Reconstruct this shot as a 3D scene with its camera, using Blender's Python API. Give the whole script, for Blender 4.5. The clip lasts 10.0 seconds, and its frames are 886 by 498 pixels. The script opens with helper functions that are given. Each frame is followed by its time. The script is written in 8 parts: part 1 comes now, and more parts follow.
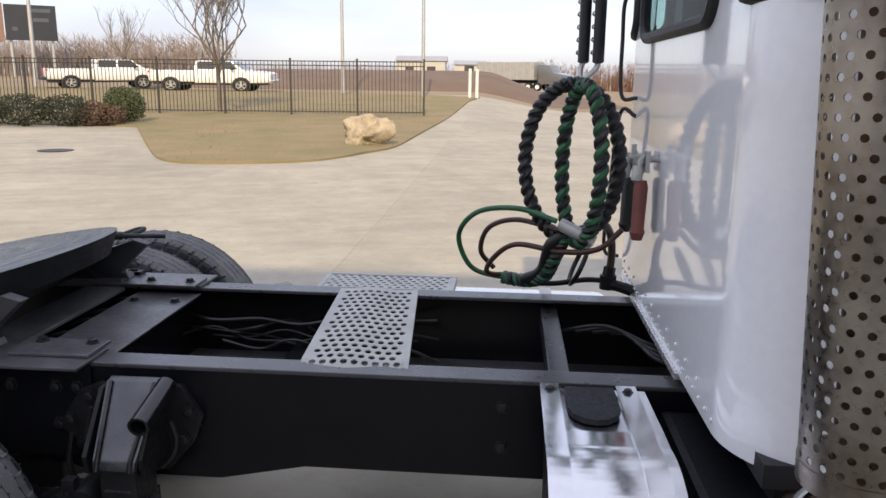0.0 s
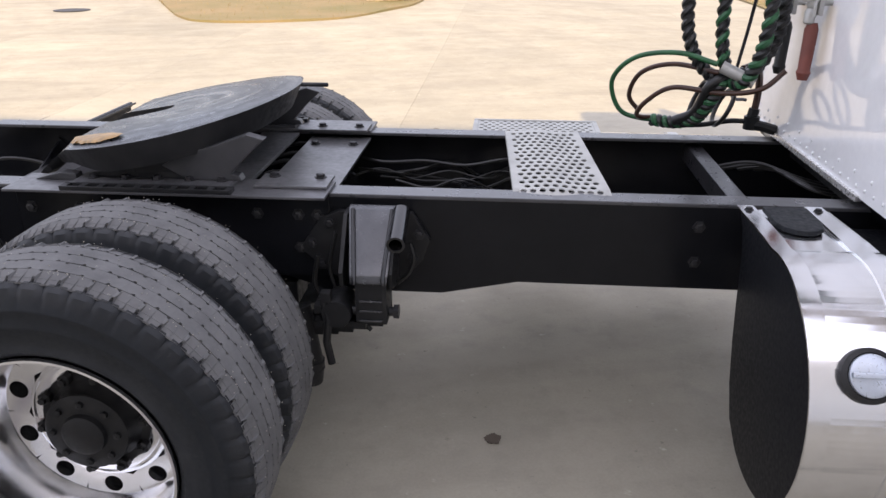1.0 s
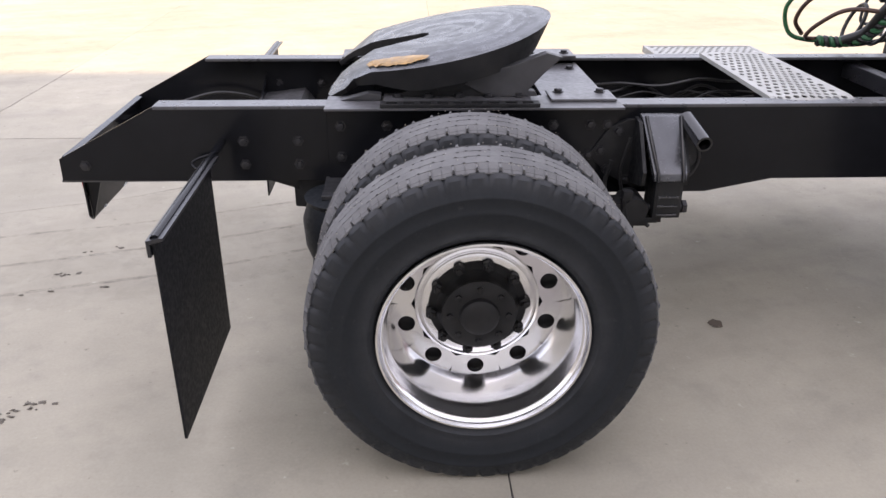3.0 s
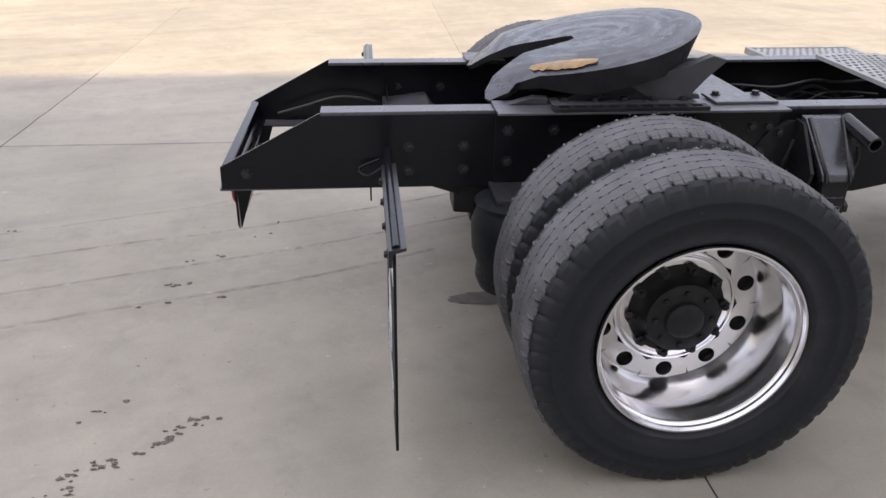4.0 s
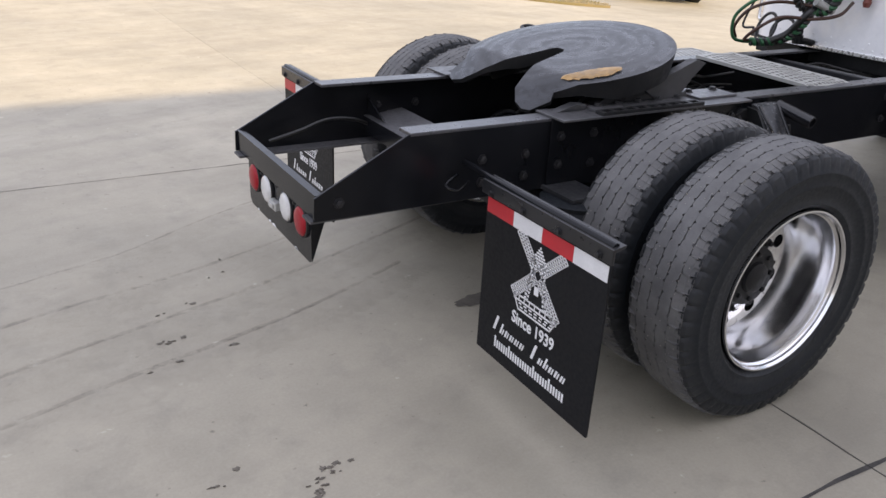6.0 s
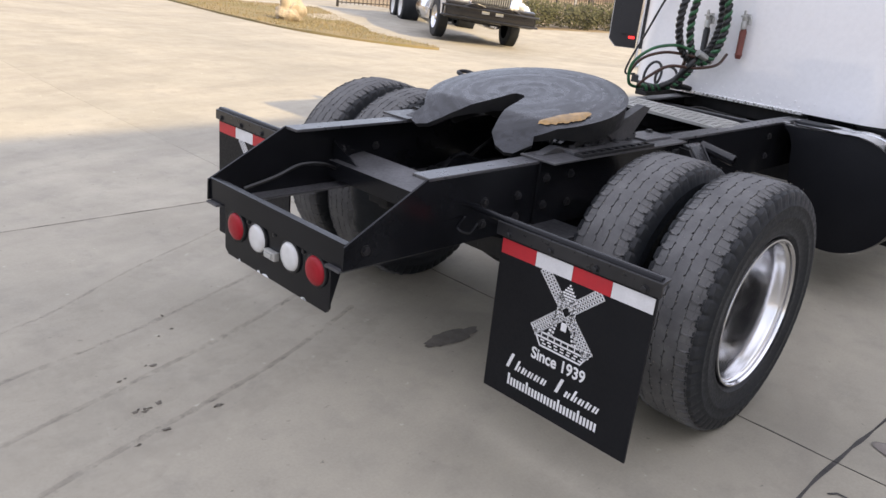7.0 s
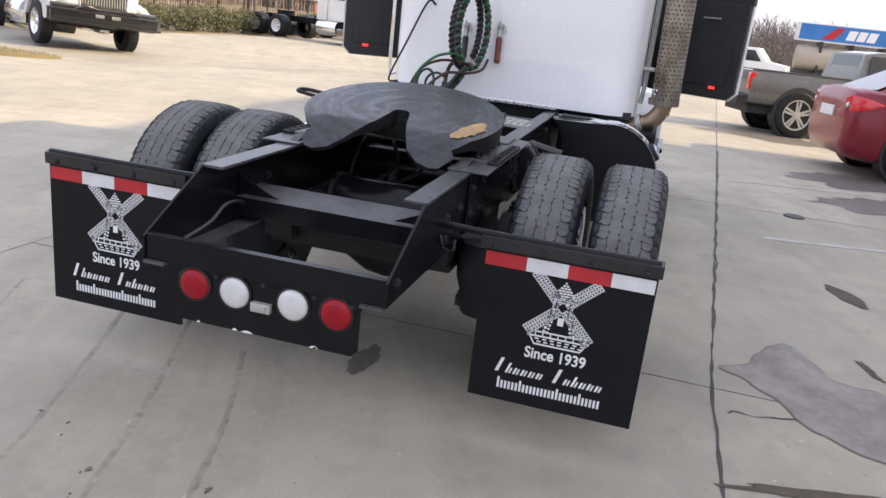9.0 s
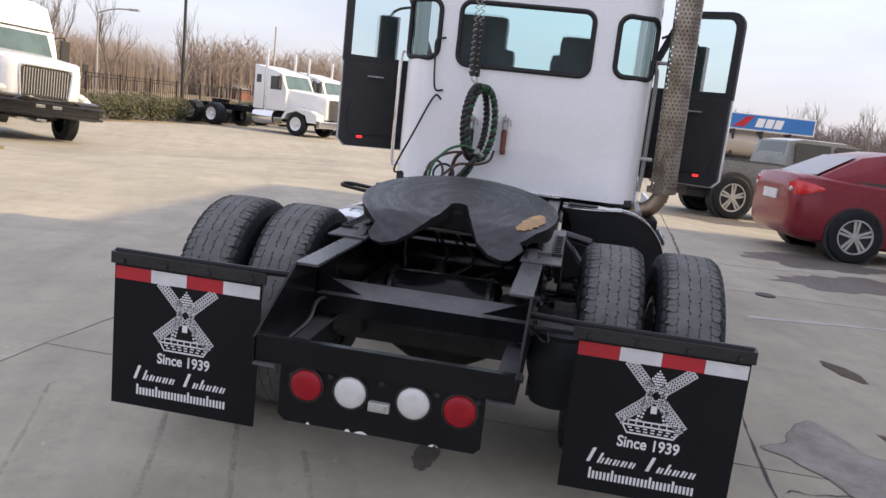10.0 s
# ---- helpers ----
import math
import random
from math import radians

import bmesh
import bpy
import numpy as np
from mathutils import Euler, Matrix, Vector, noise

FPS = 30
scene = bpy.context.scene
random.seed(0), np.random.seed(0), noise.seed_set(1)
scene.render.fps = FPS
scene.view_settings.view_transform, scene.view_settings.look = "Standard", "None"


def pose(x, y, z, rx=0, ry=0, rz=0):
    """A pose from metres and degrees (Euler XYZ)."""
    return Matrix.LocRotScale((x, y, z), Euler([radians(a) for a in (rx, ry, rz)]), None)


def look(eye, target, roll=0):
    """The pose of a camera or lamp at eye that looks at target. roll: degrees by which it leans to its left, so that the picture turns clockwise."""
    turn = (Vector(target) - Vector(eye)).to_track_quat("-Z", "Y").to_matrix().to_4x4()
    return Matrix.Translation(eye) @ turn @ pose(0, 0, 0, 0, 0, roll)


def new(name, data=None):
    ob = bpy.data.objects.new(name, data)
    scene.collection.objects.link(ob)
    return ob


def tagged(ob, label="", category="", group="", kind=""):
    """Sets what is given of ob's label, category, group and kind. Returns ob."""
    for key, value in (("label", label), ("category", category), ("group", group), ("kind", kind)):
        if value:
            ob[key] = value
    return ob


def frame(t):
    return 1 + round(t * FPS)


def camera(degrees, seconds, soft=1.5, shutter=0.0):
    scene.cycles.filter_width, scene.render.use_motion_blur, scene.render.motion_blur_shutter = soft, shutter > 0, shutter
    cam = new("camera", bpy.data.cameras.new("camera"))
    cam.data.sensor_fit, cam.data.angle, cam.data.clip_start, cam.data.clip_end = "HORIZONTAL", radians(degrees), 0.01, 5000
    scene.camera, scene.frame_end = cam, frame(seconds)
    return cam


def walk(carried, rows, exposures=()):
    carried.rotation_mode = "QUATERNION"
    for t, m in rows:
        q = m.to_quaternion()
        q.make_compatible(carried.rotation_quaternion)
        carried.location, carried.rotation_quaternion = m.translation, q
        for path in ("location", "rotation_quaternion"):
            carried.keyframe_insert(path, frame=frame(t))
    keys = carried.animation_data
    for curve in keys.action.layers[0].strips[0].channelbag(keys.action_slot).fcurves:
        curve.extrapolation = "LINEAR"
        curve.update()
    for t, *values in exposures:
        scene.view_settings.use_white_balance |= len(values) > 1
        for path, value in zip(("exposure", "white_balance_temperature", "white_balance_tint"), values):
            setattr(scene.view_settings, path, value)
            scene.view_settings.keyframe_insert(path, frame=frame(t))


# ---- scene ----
cam = camera(59.6, 10.0)
PATH = [
    (0, (1.657, -2.348, 1.733), (1.493, -0.402, 1.301), 0.7),
    (0.5, (1.344, -2.519, 1.693), (1.18, -0.588, 1.197), 0.5),
    (1, (1.062, -2.675, 1.717), (0.915, -0.833, 0.952), 0.2),
    (1.5, (0.775, -2.926, 1.73), (0.659, -1.124, 0.869), -0.0),
    (2, (0.494, -2.995, 1.698), (0.489, -1.197, 0.823), 0.3),
    (2.2, (0.382, -2.957, 1.688), (0.384, -1.162, 0.806), 0.2),
    (3.3, (-0.433, -3.067, 1.657), (-0.33, -1.263, 0.8), 0.5),
    (3.5, (-0.57, -3.054, 1.66), (-0.472, -1.252, 0.797), 0.5),
    (4, (-0.922, -2.972, 1.661), (-0.735, -1.177, 0.801), 0.8),
    (4.5, (-1.305, -2.976, 1.641), (-0.99, -1.191, 0.796), 1.3),
    (5, (-1.644, -2.904, 1.635), (-1.179, -1.149, 0.796), 1.8),
    (5.5, (-1.959, -2.734, 1.656), (-1.216, -1.081, 0.809), 2.5),
    (6, (-2.281, -2.631, 1.662), (-1.322, -1.076, 0.848), 3.1),
    (6.2, (-2.398, -2.552, 1.669), (-1.323, -1.051, 0.901), 3.5),
    (7.3, (-2.982, -2.075, 1.635), (-1.572, -0.838, 0.942), 5.8),
    (7.5, (-3.049, -1.973, 1.633), (-1.612, -0.769, 0.935), 5.2),
    (8, (-3.234, -1.695, 1.619), (-1.684, -0.632, 0.934), 5.6),
    (8.5, (-3.352, -1.41, 1.611), (-1.637, -0.619, 0.955), 6.0),
    (9, (-3.516, -1.111, 1.59), (-1.663, -0.648, 0.997), 6.4),
    (9.5, (-3.677, -0.826, 1.587), (-1.772, -0.449, 1.109), 6.3),
    (10, (-3.679, -0.517, 1.571), (-1.737, -0.206, 1.204), 6.3),
]
walk(cam, [(t, look(eye, target, roll)) for t, eye, target, roll in PATH],
     [(0.0, 1.44, 6900, 15), (0.5, 1.52, 7000, 15), (1.0, 2.04, 7300, 17), (1.5, 2.72, 7600, 19), (2.0, 2.72, 7600, 18), (3.5, 2.16, 7450, 18), (5.0, 1.82, 7250, 15), (7.5, 1.92, 7200, 15), (9.0, 1.90, 7050, 15), (9.5, 1.78, 7050, 15), (10.0, 1.48, 7050, 17)])

# ---- world, sun ----
SUN_ELEV, SUN_AZ = 33.0, 176.0      # the sun stands behind the tall building, on the -y side
world = bpy.data.worlds.new("world")
scene.world = world
world.use_nodes = True
wn = world.node_tree.nodes
wn.clear()
sky = wn.new("ShaderNodeTexSky")
sky.sky_type = "NISHITA"
sky.sun_disc = False
sky.sun_elevation = radians(SUN_ELEV)
sky.sun_rotation = radians(SUN_AZ)
sky.air_density, sky.dust_density, sky.ozone_density = 1.0, 1.6, 1.0
cloud_co = wn.new("ShaderNodeTexCoord")
cloud_map = wn.new("ShaderNodeMapping")
cloud_map.inputs["Scale"].default_value = (1.0, 1.0, 4.0)
cloud = wn.new("ShaderNodeTexNoise")
cloud.inputs["Scale"].default_value, cloud.inputs["Detail"].default_value = 2.2, 6.0
cloud_ramp = wn.new("ShaderNodeValToRGB")
cloud_ramp.color_ramp.elements[0].position, cloud_ramp.color_ramp.elements[1].position = 0.25, 0.65
cloud_ramp.color_ramp.elements[0].color, cloud_ramp.color_ramp.elements[1].color = (0.65, 0.65, 0.65, 1), (0.90, 0.90, 0.90, 1)
cloud_mix = wn.new("ShaderNodeMix")
cloud_mix.data_type = "RGBA"
dome_sep = wn.new("ShaderNodeSeparateXYZ")
dome = wn.new("ShaderNodeValToRGB")
dome.color_ramp.elements[0].position, dome.color_ramp.elements[1].position = 0.0, 0.62
dome.color_ramp.elements[0].color, dome.color_ramp.elements[1].color = (0.52, 0.55, 0.61, 1), (0.90, 0.93, 0.98, 1)
dome_gain = wn.new("ShaderNodeMix")
dome_gain.data_type, dome_gain.blend_type = "RGBA", "MULTIPLY"
dome_gain.inputs["Factor"].default_value = 1.0
dome_gain.inputs["B"].default_value = (2.72, 2.85, 3.3, 1)
bg = wn.new("ShaderNodeBackground")
bg.inputs["Strength"].default_value = 0.15
out = wn.new("ShaderNodeOutputWorld")
wl = world.node_tree.links
wl.new(cloud_co.outputs["Generated"], dome_sep.inputs["Vector"])
wl.new(dome_sep.outputs["Z"], dome.inputs["Fac"])
wl.new(dome.outputs["Color"], dome_gain.inputs["A"])
wl.new(dome_gain.outputs["Result"], cloud_mix.inputs["B"])
wl.new(cloud_co.outputs["Generated"], cloud_map.inputs["Vector"])
wl.new(cloud_map.outputs["Vector"], cloud.inputs["Vector"])
wl.new(cloud.outputs["Fac"], cloud_ramp.inputs["Fac"])
wl.new(cloud_ramp.outputs["Color"], cloud_mix.inputs["Factor"])
wl.new(sky.outputs["Color"], cloud_mix.inputs["A"])
wl.new(cloud_mix.outputs["Result"], bg.inputs["Color"])
wl.new(bg.outputs["Background"], out.inputs["Surface"])

sun_data = bpy.data.lights.new("sun", "SUN")
sun_data.energy, sun_data.angle, sun_data.color = 1.62, radians(0.8), (1.0, 0.83, 0.51)
sun = new("sun", sun_data)
_e, _a = radians(SUN_ELEV), radians(SUN_AZ)
sun.matrix_world = look((0, 0, 30), (-30 * math.cos(_e) * math.sin(_a), -30 * math.cos(_e) * math.cos(_a), 30 - 30 * math.sin(_e)))

# ---- mesh helpers ----
def part(name, bm, material, parent=None, label="", smooth=False):
    """Link a bmesh as one mesh object, under a thing or a part."""
    me = bpy.data.meshes.new(name)
    bm.normal_update()
    bm.to_mesh(me)
    bm.free()
    if material:
        me.materials.append(material)
    if smooth:
        me.polygons.foreach_set("use_smooth", [True] * len(me.polygons))
        me.set_sharp_from_angle(angle=radians(38))
    ob = new(name, me)
    ob.parent = parent
    if label:
        tagged(ob, label)
    return ob


def share(ob, m, parent=None):
    """Another object on the same mesh."""
    o = new(ob.name.split(".")[0], ob.data)
    o.parent = parent if parent else ob.parent
    o.matrix_local = m
    return o


def thing(name, label, category, group="", at=None):
    ob = new(name)
    ob.empty_display_size = 0.2
    if at is not None:
        ob.matrix_world = at
    return tagged(ob, label, category, group)


def B():
    return bmesh.new()


def box(bm, lo, hi, m=None, bevel=0.0):
    """A box between two corners, its edges rounded by bevel."""
    a, b = Vector(lo), Vector(hi)
    vs = [bm.verts.new(((a if i & 1 == 0 else b).x, (a if i & 2 == 0 else b).y, (a if i & 4 == 0 else b).z)) for i in range(8)]
    fs = [bm.faces.new([vs[i] for i in f]) for f in ((0, 2, 3, 1), (4, 5, 7, 6), (0, 1, 5, 4), (2, 6, 7, 3), (0, 4, 6, 2), (1, 3, 7, 5))]
    if bevel:
        es = list({e for f in fs for e in f.edges})
        r = bmesh.ops.bevel(bm, geom=es, offset=bevel, segments=2, affect="EDGES", profile=0.7)
        vs = list({v for f in r["faces"] for v in f.verts} | {v for v in vs if v.is_valid})
    if m is not None:
        for v in vs:
            v.co = m @ v.co
    return bm


def prism(bm, pts, axis, a, b, m=None, bevel=0.0):
    """A polygon drawn in the plane across axis ('x': y,z; 'y': x,z; 'z': x,y), from a to b along it."""
    def put(p, h):
        return {"x": (h, p[0], p[1]), "y": (p[0], h, p[1]), "z": (p[0], p[1], h)}[axis]
    lo = [bm.verts.new(put(p, a)) for p in pts]
    hi = [bm.verts.new(put(p, b)) for p in pts]
    fs = [bm.faces.new(lo), bm.faces.new(hi[::-1])]
    n = len(pts)
    for i in range(n):
        fs.append(bm.faces.new((lo[i], hi[i], hi[(i + 1) % n], lo[(i + 1) % n])))
    bmesh.ops.recalc_face_normals(bm, faces=fs)
    vs = lo + hi
    if bevel:
        es = list({e for f in fs for e in f.edges})
        r = bmesh.ops.bevel(bm, geom=es, offset=bevel, segments=2, affect="EDGES", profile=0.7)
        vs = list({v for f in r["faces"] for v in f.verts} | {v for v in vs if v.is_valid})
    if m is not None:
        for v in vs:
            v.co = m @ v.co
    return bm


def axis_frame(d):
    d = Vector(d).normalized()
    u = d.orthogonal().normalized()
    return u, d.cross(u), d


def lathe(bm, profile, origin, axis, n=32, closed=False, cap=(False, False)):
    """Turn (radius, height) pairs about axis through origin."""
    o = Vector(origin)
    d = Vector(axis).normalized()
    u = Vector((0, 0, 1)) if abs(d.z) < 0.9 else Vector((1, 0, 0))
    u = (u - d * u.dot(d)).normalized()
    w = d.cross(u)
    rings = []
    for r, h in profile:
        rings.append([bm.verts.new(o + d * h + (u * math.cos(2 * math.pi * i / n) + w * math.sin(2 * math.pi * i / n)) * r) for i in range(n)])
    pairs = list(zip(rings, rings[1:]))
    if closed:
        pairs.append((rings[-1], rings[0]))
    for p, q in pairs:
        for i in range(n):
            bm.faces.new((p[i], p[(i + 1) % n], q[(i + 1) % n], q[i]))
    if cap[0]:
        bm.faces.new(rings[0][::-1])
    if cap[1]:
        bm.faces.new(rings[-1])
    return bm


def cyl(bm, p0, p1, r0, r1=None, n=16):
    p0, p1 = Vector(p0), Vector(p1)
    return lathe(bm, [(r0, 0), (r0 if r1 is None else r1, (p1 - p0).length)], p0, p1 - p0, n, cap=(True, True))


def smooth_path(pts, steps=8, loop=False):
    """Catmull-Rom through the points."""
    P = [Vector(p) for p in pts]
    n = len(P)
    res = []
    for i in range(n if loop else n - 1):
        p0 = P[(i - 1) % n] if loop or i > 0 else P[0] * 2 - P[1]
        p1, p2 = P[i], P[(i + 1) % n]
        p3 = P[(i + 2) % n] if loop or i + 2 < n else P[-1] * 2 - P[-2]
        for k in range(steps):
            t = k / steps
            res.append(0.5 * (2 * p1 + (p2 - p0) * t + (2 * p0 - 5 * p1 + 4 * p2 - p3) * t * t + (3 * p1 - p0 - 3 * p2 + p3) * t ** 3))
    if not loop:
        res.append(P[-1])
    return res


def tube(bm, pts, r, n=8, loop=False, taper=None):
    """A pipe along points; r may be a function of 0..1."""
    P = [Vector(p) for p in pts]
    N = len(P)
    u = None
    rings = []
    for i, p in enumerate(P):
        a = P[(i - 1) % N] if loop or i else P[0]
        b = P[(i + 1) % N] if loop or i < N - 1 else P[-1]
        d = (b - a)
        d = d.normalized() if d.length > 1e-9 else Vector((0, 0, 1))
        if u is None:
            u = d.orthogonal().normalized()
        u = (u - d * u.dot(d))
        u = u.normalized() if u.length > 1e-6 else d.orthogonal().normalized()
        w = d.cross(u)
        rr = r(i / max(1, N - 1)) if callable(r) else r
        rings.append([bm.verts.new(p + (u * math.cos(2 * math.pi * k / n) + w * math.sin(2 * math.pi * k / n)) * rr) for k in range(n)])
    for i in range(N if loop else N - 1):
        p, q = rings[i], rings[(i + 1) % N]
        for k in range(n):
            bm.faces.new((p[k], p[(k + 1) % n], q[(k + 1) % n], q[k]))
    if not loop:
        bm.faces.new(rings[0][::-1])
        bm.faces.new(rings[-1])
    return bm


def blob(bm, c, s, sub=3, rough=0.15, freq=2.0, seed=0.0, flat=None):
    """A noisy lump about c with half sizes s."""
    r = bmesh.ops.create_icosphere(bm, subdivisions=sub, radius=1.0)
    for v in r["verts"]:
        k = 1 + rough * noise.noise(v.co * freq + Vector((seed, seed * 1.7, 0))) * 2
        p = v.co * k
        v.co = Vector((c[0] + p.x * s[0], c[1] + p.y * s[1], c[2] + p.z * s[2]))
        if flat is not None:
            v.co.z = max(v.co.z, flat)
    return bm


def rounded(w, h, r, n=5):
    """The outline of a rounded rectangle about the origin."""
    pts = []
    for cx, cy, a0 in ((w / 2 - r, h / 2 - r, 0), (-w / 2 + r, h / 2 - r, 90), (-w / 2 + r, -h / 2 + r, 180), (w / 2 - r, -h / 2 + r, 270)):
        for k in range(n + 1):
            a = radians(a0 + 90 * k / n)
            pts.append((cx + r * math.cos(a), cy + r * math.sin(a)))
    return pts


def perforated(bm, place, rows, cols, fill=0.62, thick=0.003, wrap=False):
    """A sheet of staggered round holes; place(u, v, h) maps unit square and height to space."""
    k = 8
    for j in range(rows):
        off = 0.5 if j % 2 else 0.0
        for i in range(cols - (0 if wrap or j % 2 == 0 else 1)):
            u0, v0 = (i + off) / cols, j / rows
            du, dv = 1 / cols, 1 / rows
            sq, ho, hb = [], [], []
            for a in range(k):
                t = 2 * math.pi * a / k
                c, s = math.cos(t), math.sin(t)
                g = 0.5 / max(abs(c), abs(s))
                sq.append(bm.verts.new(place(u0 + du * (0.5 + c * g), v0 + dv * (0.5 + s * g), 0)))
                ho.append(bm.verts.new(place(u0 + du * (0.5 + c * fill / 2), v0 + dv * (0.5 + s * fill / 2), 0)))
                hb.append(bm.verts.new(place(u0 + du * (0.5 + c * fill / 2), v0 + dv * (0.5 + s * fill / 2), -thick)))
            for a in range(k):
                b = (a + 1) % k
                bm.faces.new((sq[a], sq[b], ho[b], ho[a]))
                bm.faces.new((ho[a], ho[b], hb[b], hb[a]))
        if off and not wrap:
            for u0, u1 in ((0, 0.5 / cols), (1 - 0.5 / cols, 1)):
                bm.faces.new([bm.verts.new(place(u, v, 0)) for u, v in ((u0, j / rows), (u1, j / rows), (u1, (j + 1) / rows), (u0, (j + 1) / rows))])
    return bm


def writing(name, text, size, material, parent, m, extrude=0.0006, bold=0.0):
    """Lettering as a mesh, set centred at m."""
    cu = bpy.data.curves.new(name, "FONT")
    cu.body, cu.size, cu.align_x, cu.align_y, cu.extrude, cu.offset = text, size, "CENTER", "CENTER", extrude, bold
    tmp = bpy.data.objects.new(name, cu)
    scene.collection.objects.link(tmp)
    dg = bpy.context.evaluated_depsgraph_get()
    me = bpy.data.meshes.new_from_object(tmp.evaluated_get(dg))
    bpy.data.objects.remove(tmp)
    me.materials.clear()
    me.materials.append(material)
    ob = new(name, me)
    ob.parent = parent
    ob.matrix_local = m
    return ob


# ---- materials ----
def nodes_of(name):
    m = bpy.data.materials.new(name)
    m.use_nodes = True
    nt = m.node_tree
    return m, nt, nt.nodes["Principled BSDF"]


def tex_noise(nt, scale, detail=5.0, rough=0.55, stretch=None):
    co = nt.nodes.new("ShaderNodeTexCoord")
    n = nt.nodes.new("ShaderNodeTexNoise")
    n.inputs["Scale"].default_value, n.inputs["Detail"].default_value, n.inputs["Roughness"].default_value = scale, detail, rough
    if stretch:
        mp = nt.nodes.new("ShaderNodeMapping")
        mp.inputs["Scale"].default_value = stretch[:3]
        if len(stretch) > 3:
            mp.inputs["Rotation"].default_value = (0, 0, radians(stretch[3]))
        nt.links.new(co.outputs["Object"], mp.inputs["Vector"])
        nt.links.new(mp.outputs["Vector"], n.inputs["Vector"])
    else:
        nt.links.new(co.outputs["Object"], n.inputs["Vector"])
    return n.outputs["Fac"]


def ramp(nt, fac, stops):
    r = nt.nodes.new("ShaderNodeValToRGB")
    e = r.color_ramp.elements
    while len(e) < len(stops):
        e.new(0.5)
    for k, (p, c) in zip(e, stops):
        k.position = p
        k.color = (*c, 1) if not isinstance(c, (int, float)) else (c, c, c, 1)
    nt.links.new(fac, r.inputs["Fac"])
    return r.outputs["Color"]


def mixed(nt, fac, a, b, mode="MIX"):
    m = nt.nodes.new("ShaderNodeMix")
    m.data_type, m.blend_type = "RGBA", mode
    for key, v in (("Factor", fac), ("A", a), ("B", b)):
        if isinstance(v, (int, float)):
            m.inputs[key].default_value = v if key == "Factor" else (v, v, v, 1)
        elif isinstance(v, tuple):
            m.inputs[key].default_value = (*v, 1)
        else:
            nt.links.new(v, m.inputs[key])
    return m.outputs["Result"]


def bump(nt, bsdf, fac, strength=0.2, dist=0.005):
    b = nt.nodes.new("ShaderNodeBump")
    b.inputs["Strength"].default_value, b.inputs["Distance"].default_value = strength, dist
    nt.links.new(fac, b.inputs["Height"])
    nt.links.new(b.outputs["Normal"], bsdf.inputs["Normal"])


def stuff(name, col, col2=None, rough=(0.5, 0.7), metal=0.0, scale=3.0, fine=60.0, relief=0.15, dist=0.003, stretch=None, random_tone=0.0, coat=0.0, spec=0.5):
    """A surface with wear at two scales."""
    m, nt, p = nodes_of(name)
    big, small = tex_noise(nt, scale, 4.0, 0.6, stretch), tex_noise(nt, fine, 3.0)
    col2 = col2 or tuple(c * 0.75 for c in col)
    c = mixed(nt, ramp(nt, big, [(0.35, 0.0), (0.68, 1.0)]), col, col2)
    c = mixed(nt, 0.22, c, mixed(nt, small, tuple(v * 0.6 for v in col2), tuple(min(1, v * 1.35) for v in col)))
    if random_tone:
        info = nt.nodes.new("ShaderNodeObjectInfo")
        c = mixed(nt, random_tone, c, mixed(nt, info.outputs["Random"], 0.35, 1.0), "MULTIPLY")
    nt.links.new(c, p.inputs["Base Color"])
    nt.links.new(ramp(nt, small, [(0.3, rough[0]), (0.7, rough[1])]), p.inputs["Roughness"])
    p.inputs["Metallic"].default_value = metal
    p.inputs["Coat Weight"].default_value = coat
    p.inputs["Specular IOR Level"].default_value = spec
    if relief:
        bump(nt, p, mixed(nt, 0.6, big, small), relief, dist)
    return m


def glass(name, col=(0.75, 0.92, 0.9), rough=0.02, clear=0.75):
    m, nt, p = nodes_of(name)
    p.inputs["Base Color"].default_value = (*col, 1)
    p.inputs["Roughness"].default_value = rough
    p.inputs["Transmission Weight"].default_value = 1.0
    p.inputs["IOR"].default_value = 1.45
    t = nt.nodes.new("ShaderNodeBsdfTransparent")
    t.inputs["Color"].default_value = (*col, 1)
    mx = nt.nodes.new("ShaderNodeMixShader")
    mx.inputs["Fac"].default_value = clear
    nt.links.new(p.outputs["BSDF"], mx.inputs[1])
    nt.links.new(t.outputs["BSDF"], mx.inputs[2])
    nt.links.new(mx.outputs["Shader"], nt.nodes["Material Output"].inputs["Surface"])
    return m


def lamp(name, col, strength):
    m, nt, p = nodes_of(name)
    p.inputs["Base Color"].default_value = (*col, 1)
    p.inputs["Emission Color"].default_value = (*col, 1)
    p.inputs["Emission Strength"].default_value = strength
    return m


M_BLACK = stuff("chassis_black_paint", (0.0065, 0.007, 0.0085), (0.010, 0.0105, 0.0125), (0.17, 0.24), scale=5, fine=20, relief=0.012, dist=0.002, spec=0.22)
M_GLOSS = stuff("glossy_black_casting_paint", (0.007, 0.007, 0.008), (0.012, 0.012, 0.014), (0.12, 0.25), scale=6, fine=60, relief=0.15, dist=0.003, spec=0.6)
# greyer than the webs: dust, plus the sky's sheen put into the base colour
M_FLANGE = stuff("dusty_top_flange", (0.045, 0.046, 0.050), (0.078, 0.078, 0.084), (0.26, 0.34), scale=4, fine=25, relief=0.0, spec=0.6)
M_RIM = stuff("polished_wheel_aluminium", (0.86, 0.86, 0.87), (0.79, 0.79, 0.80), (0.15, 0.22), metal=1.0, scale=4, fine=25, relief=0.0)
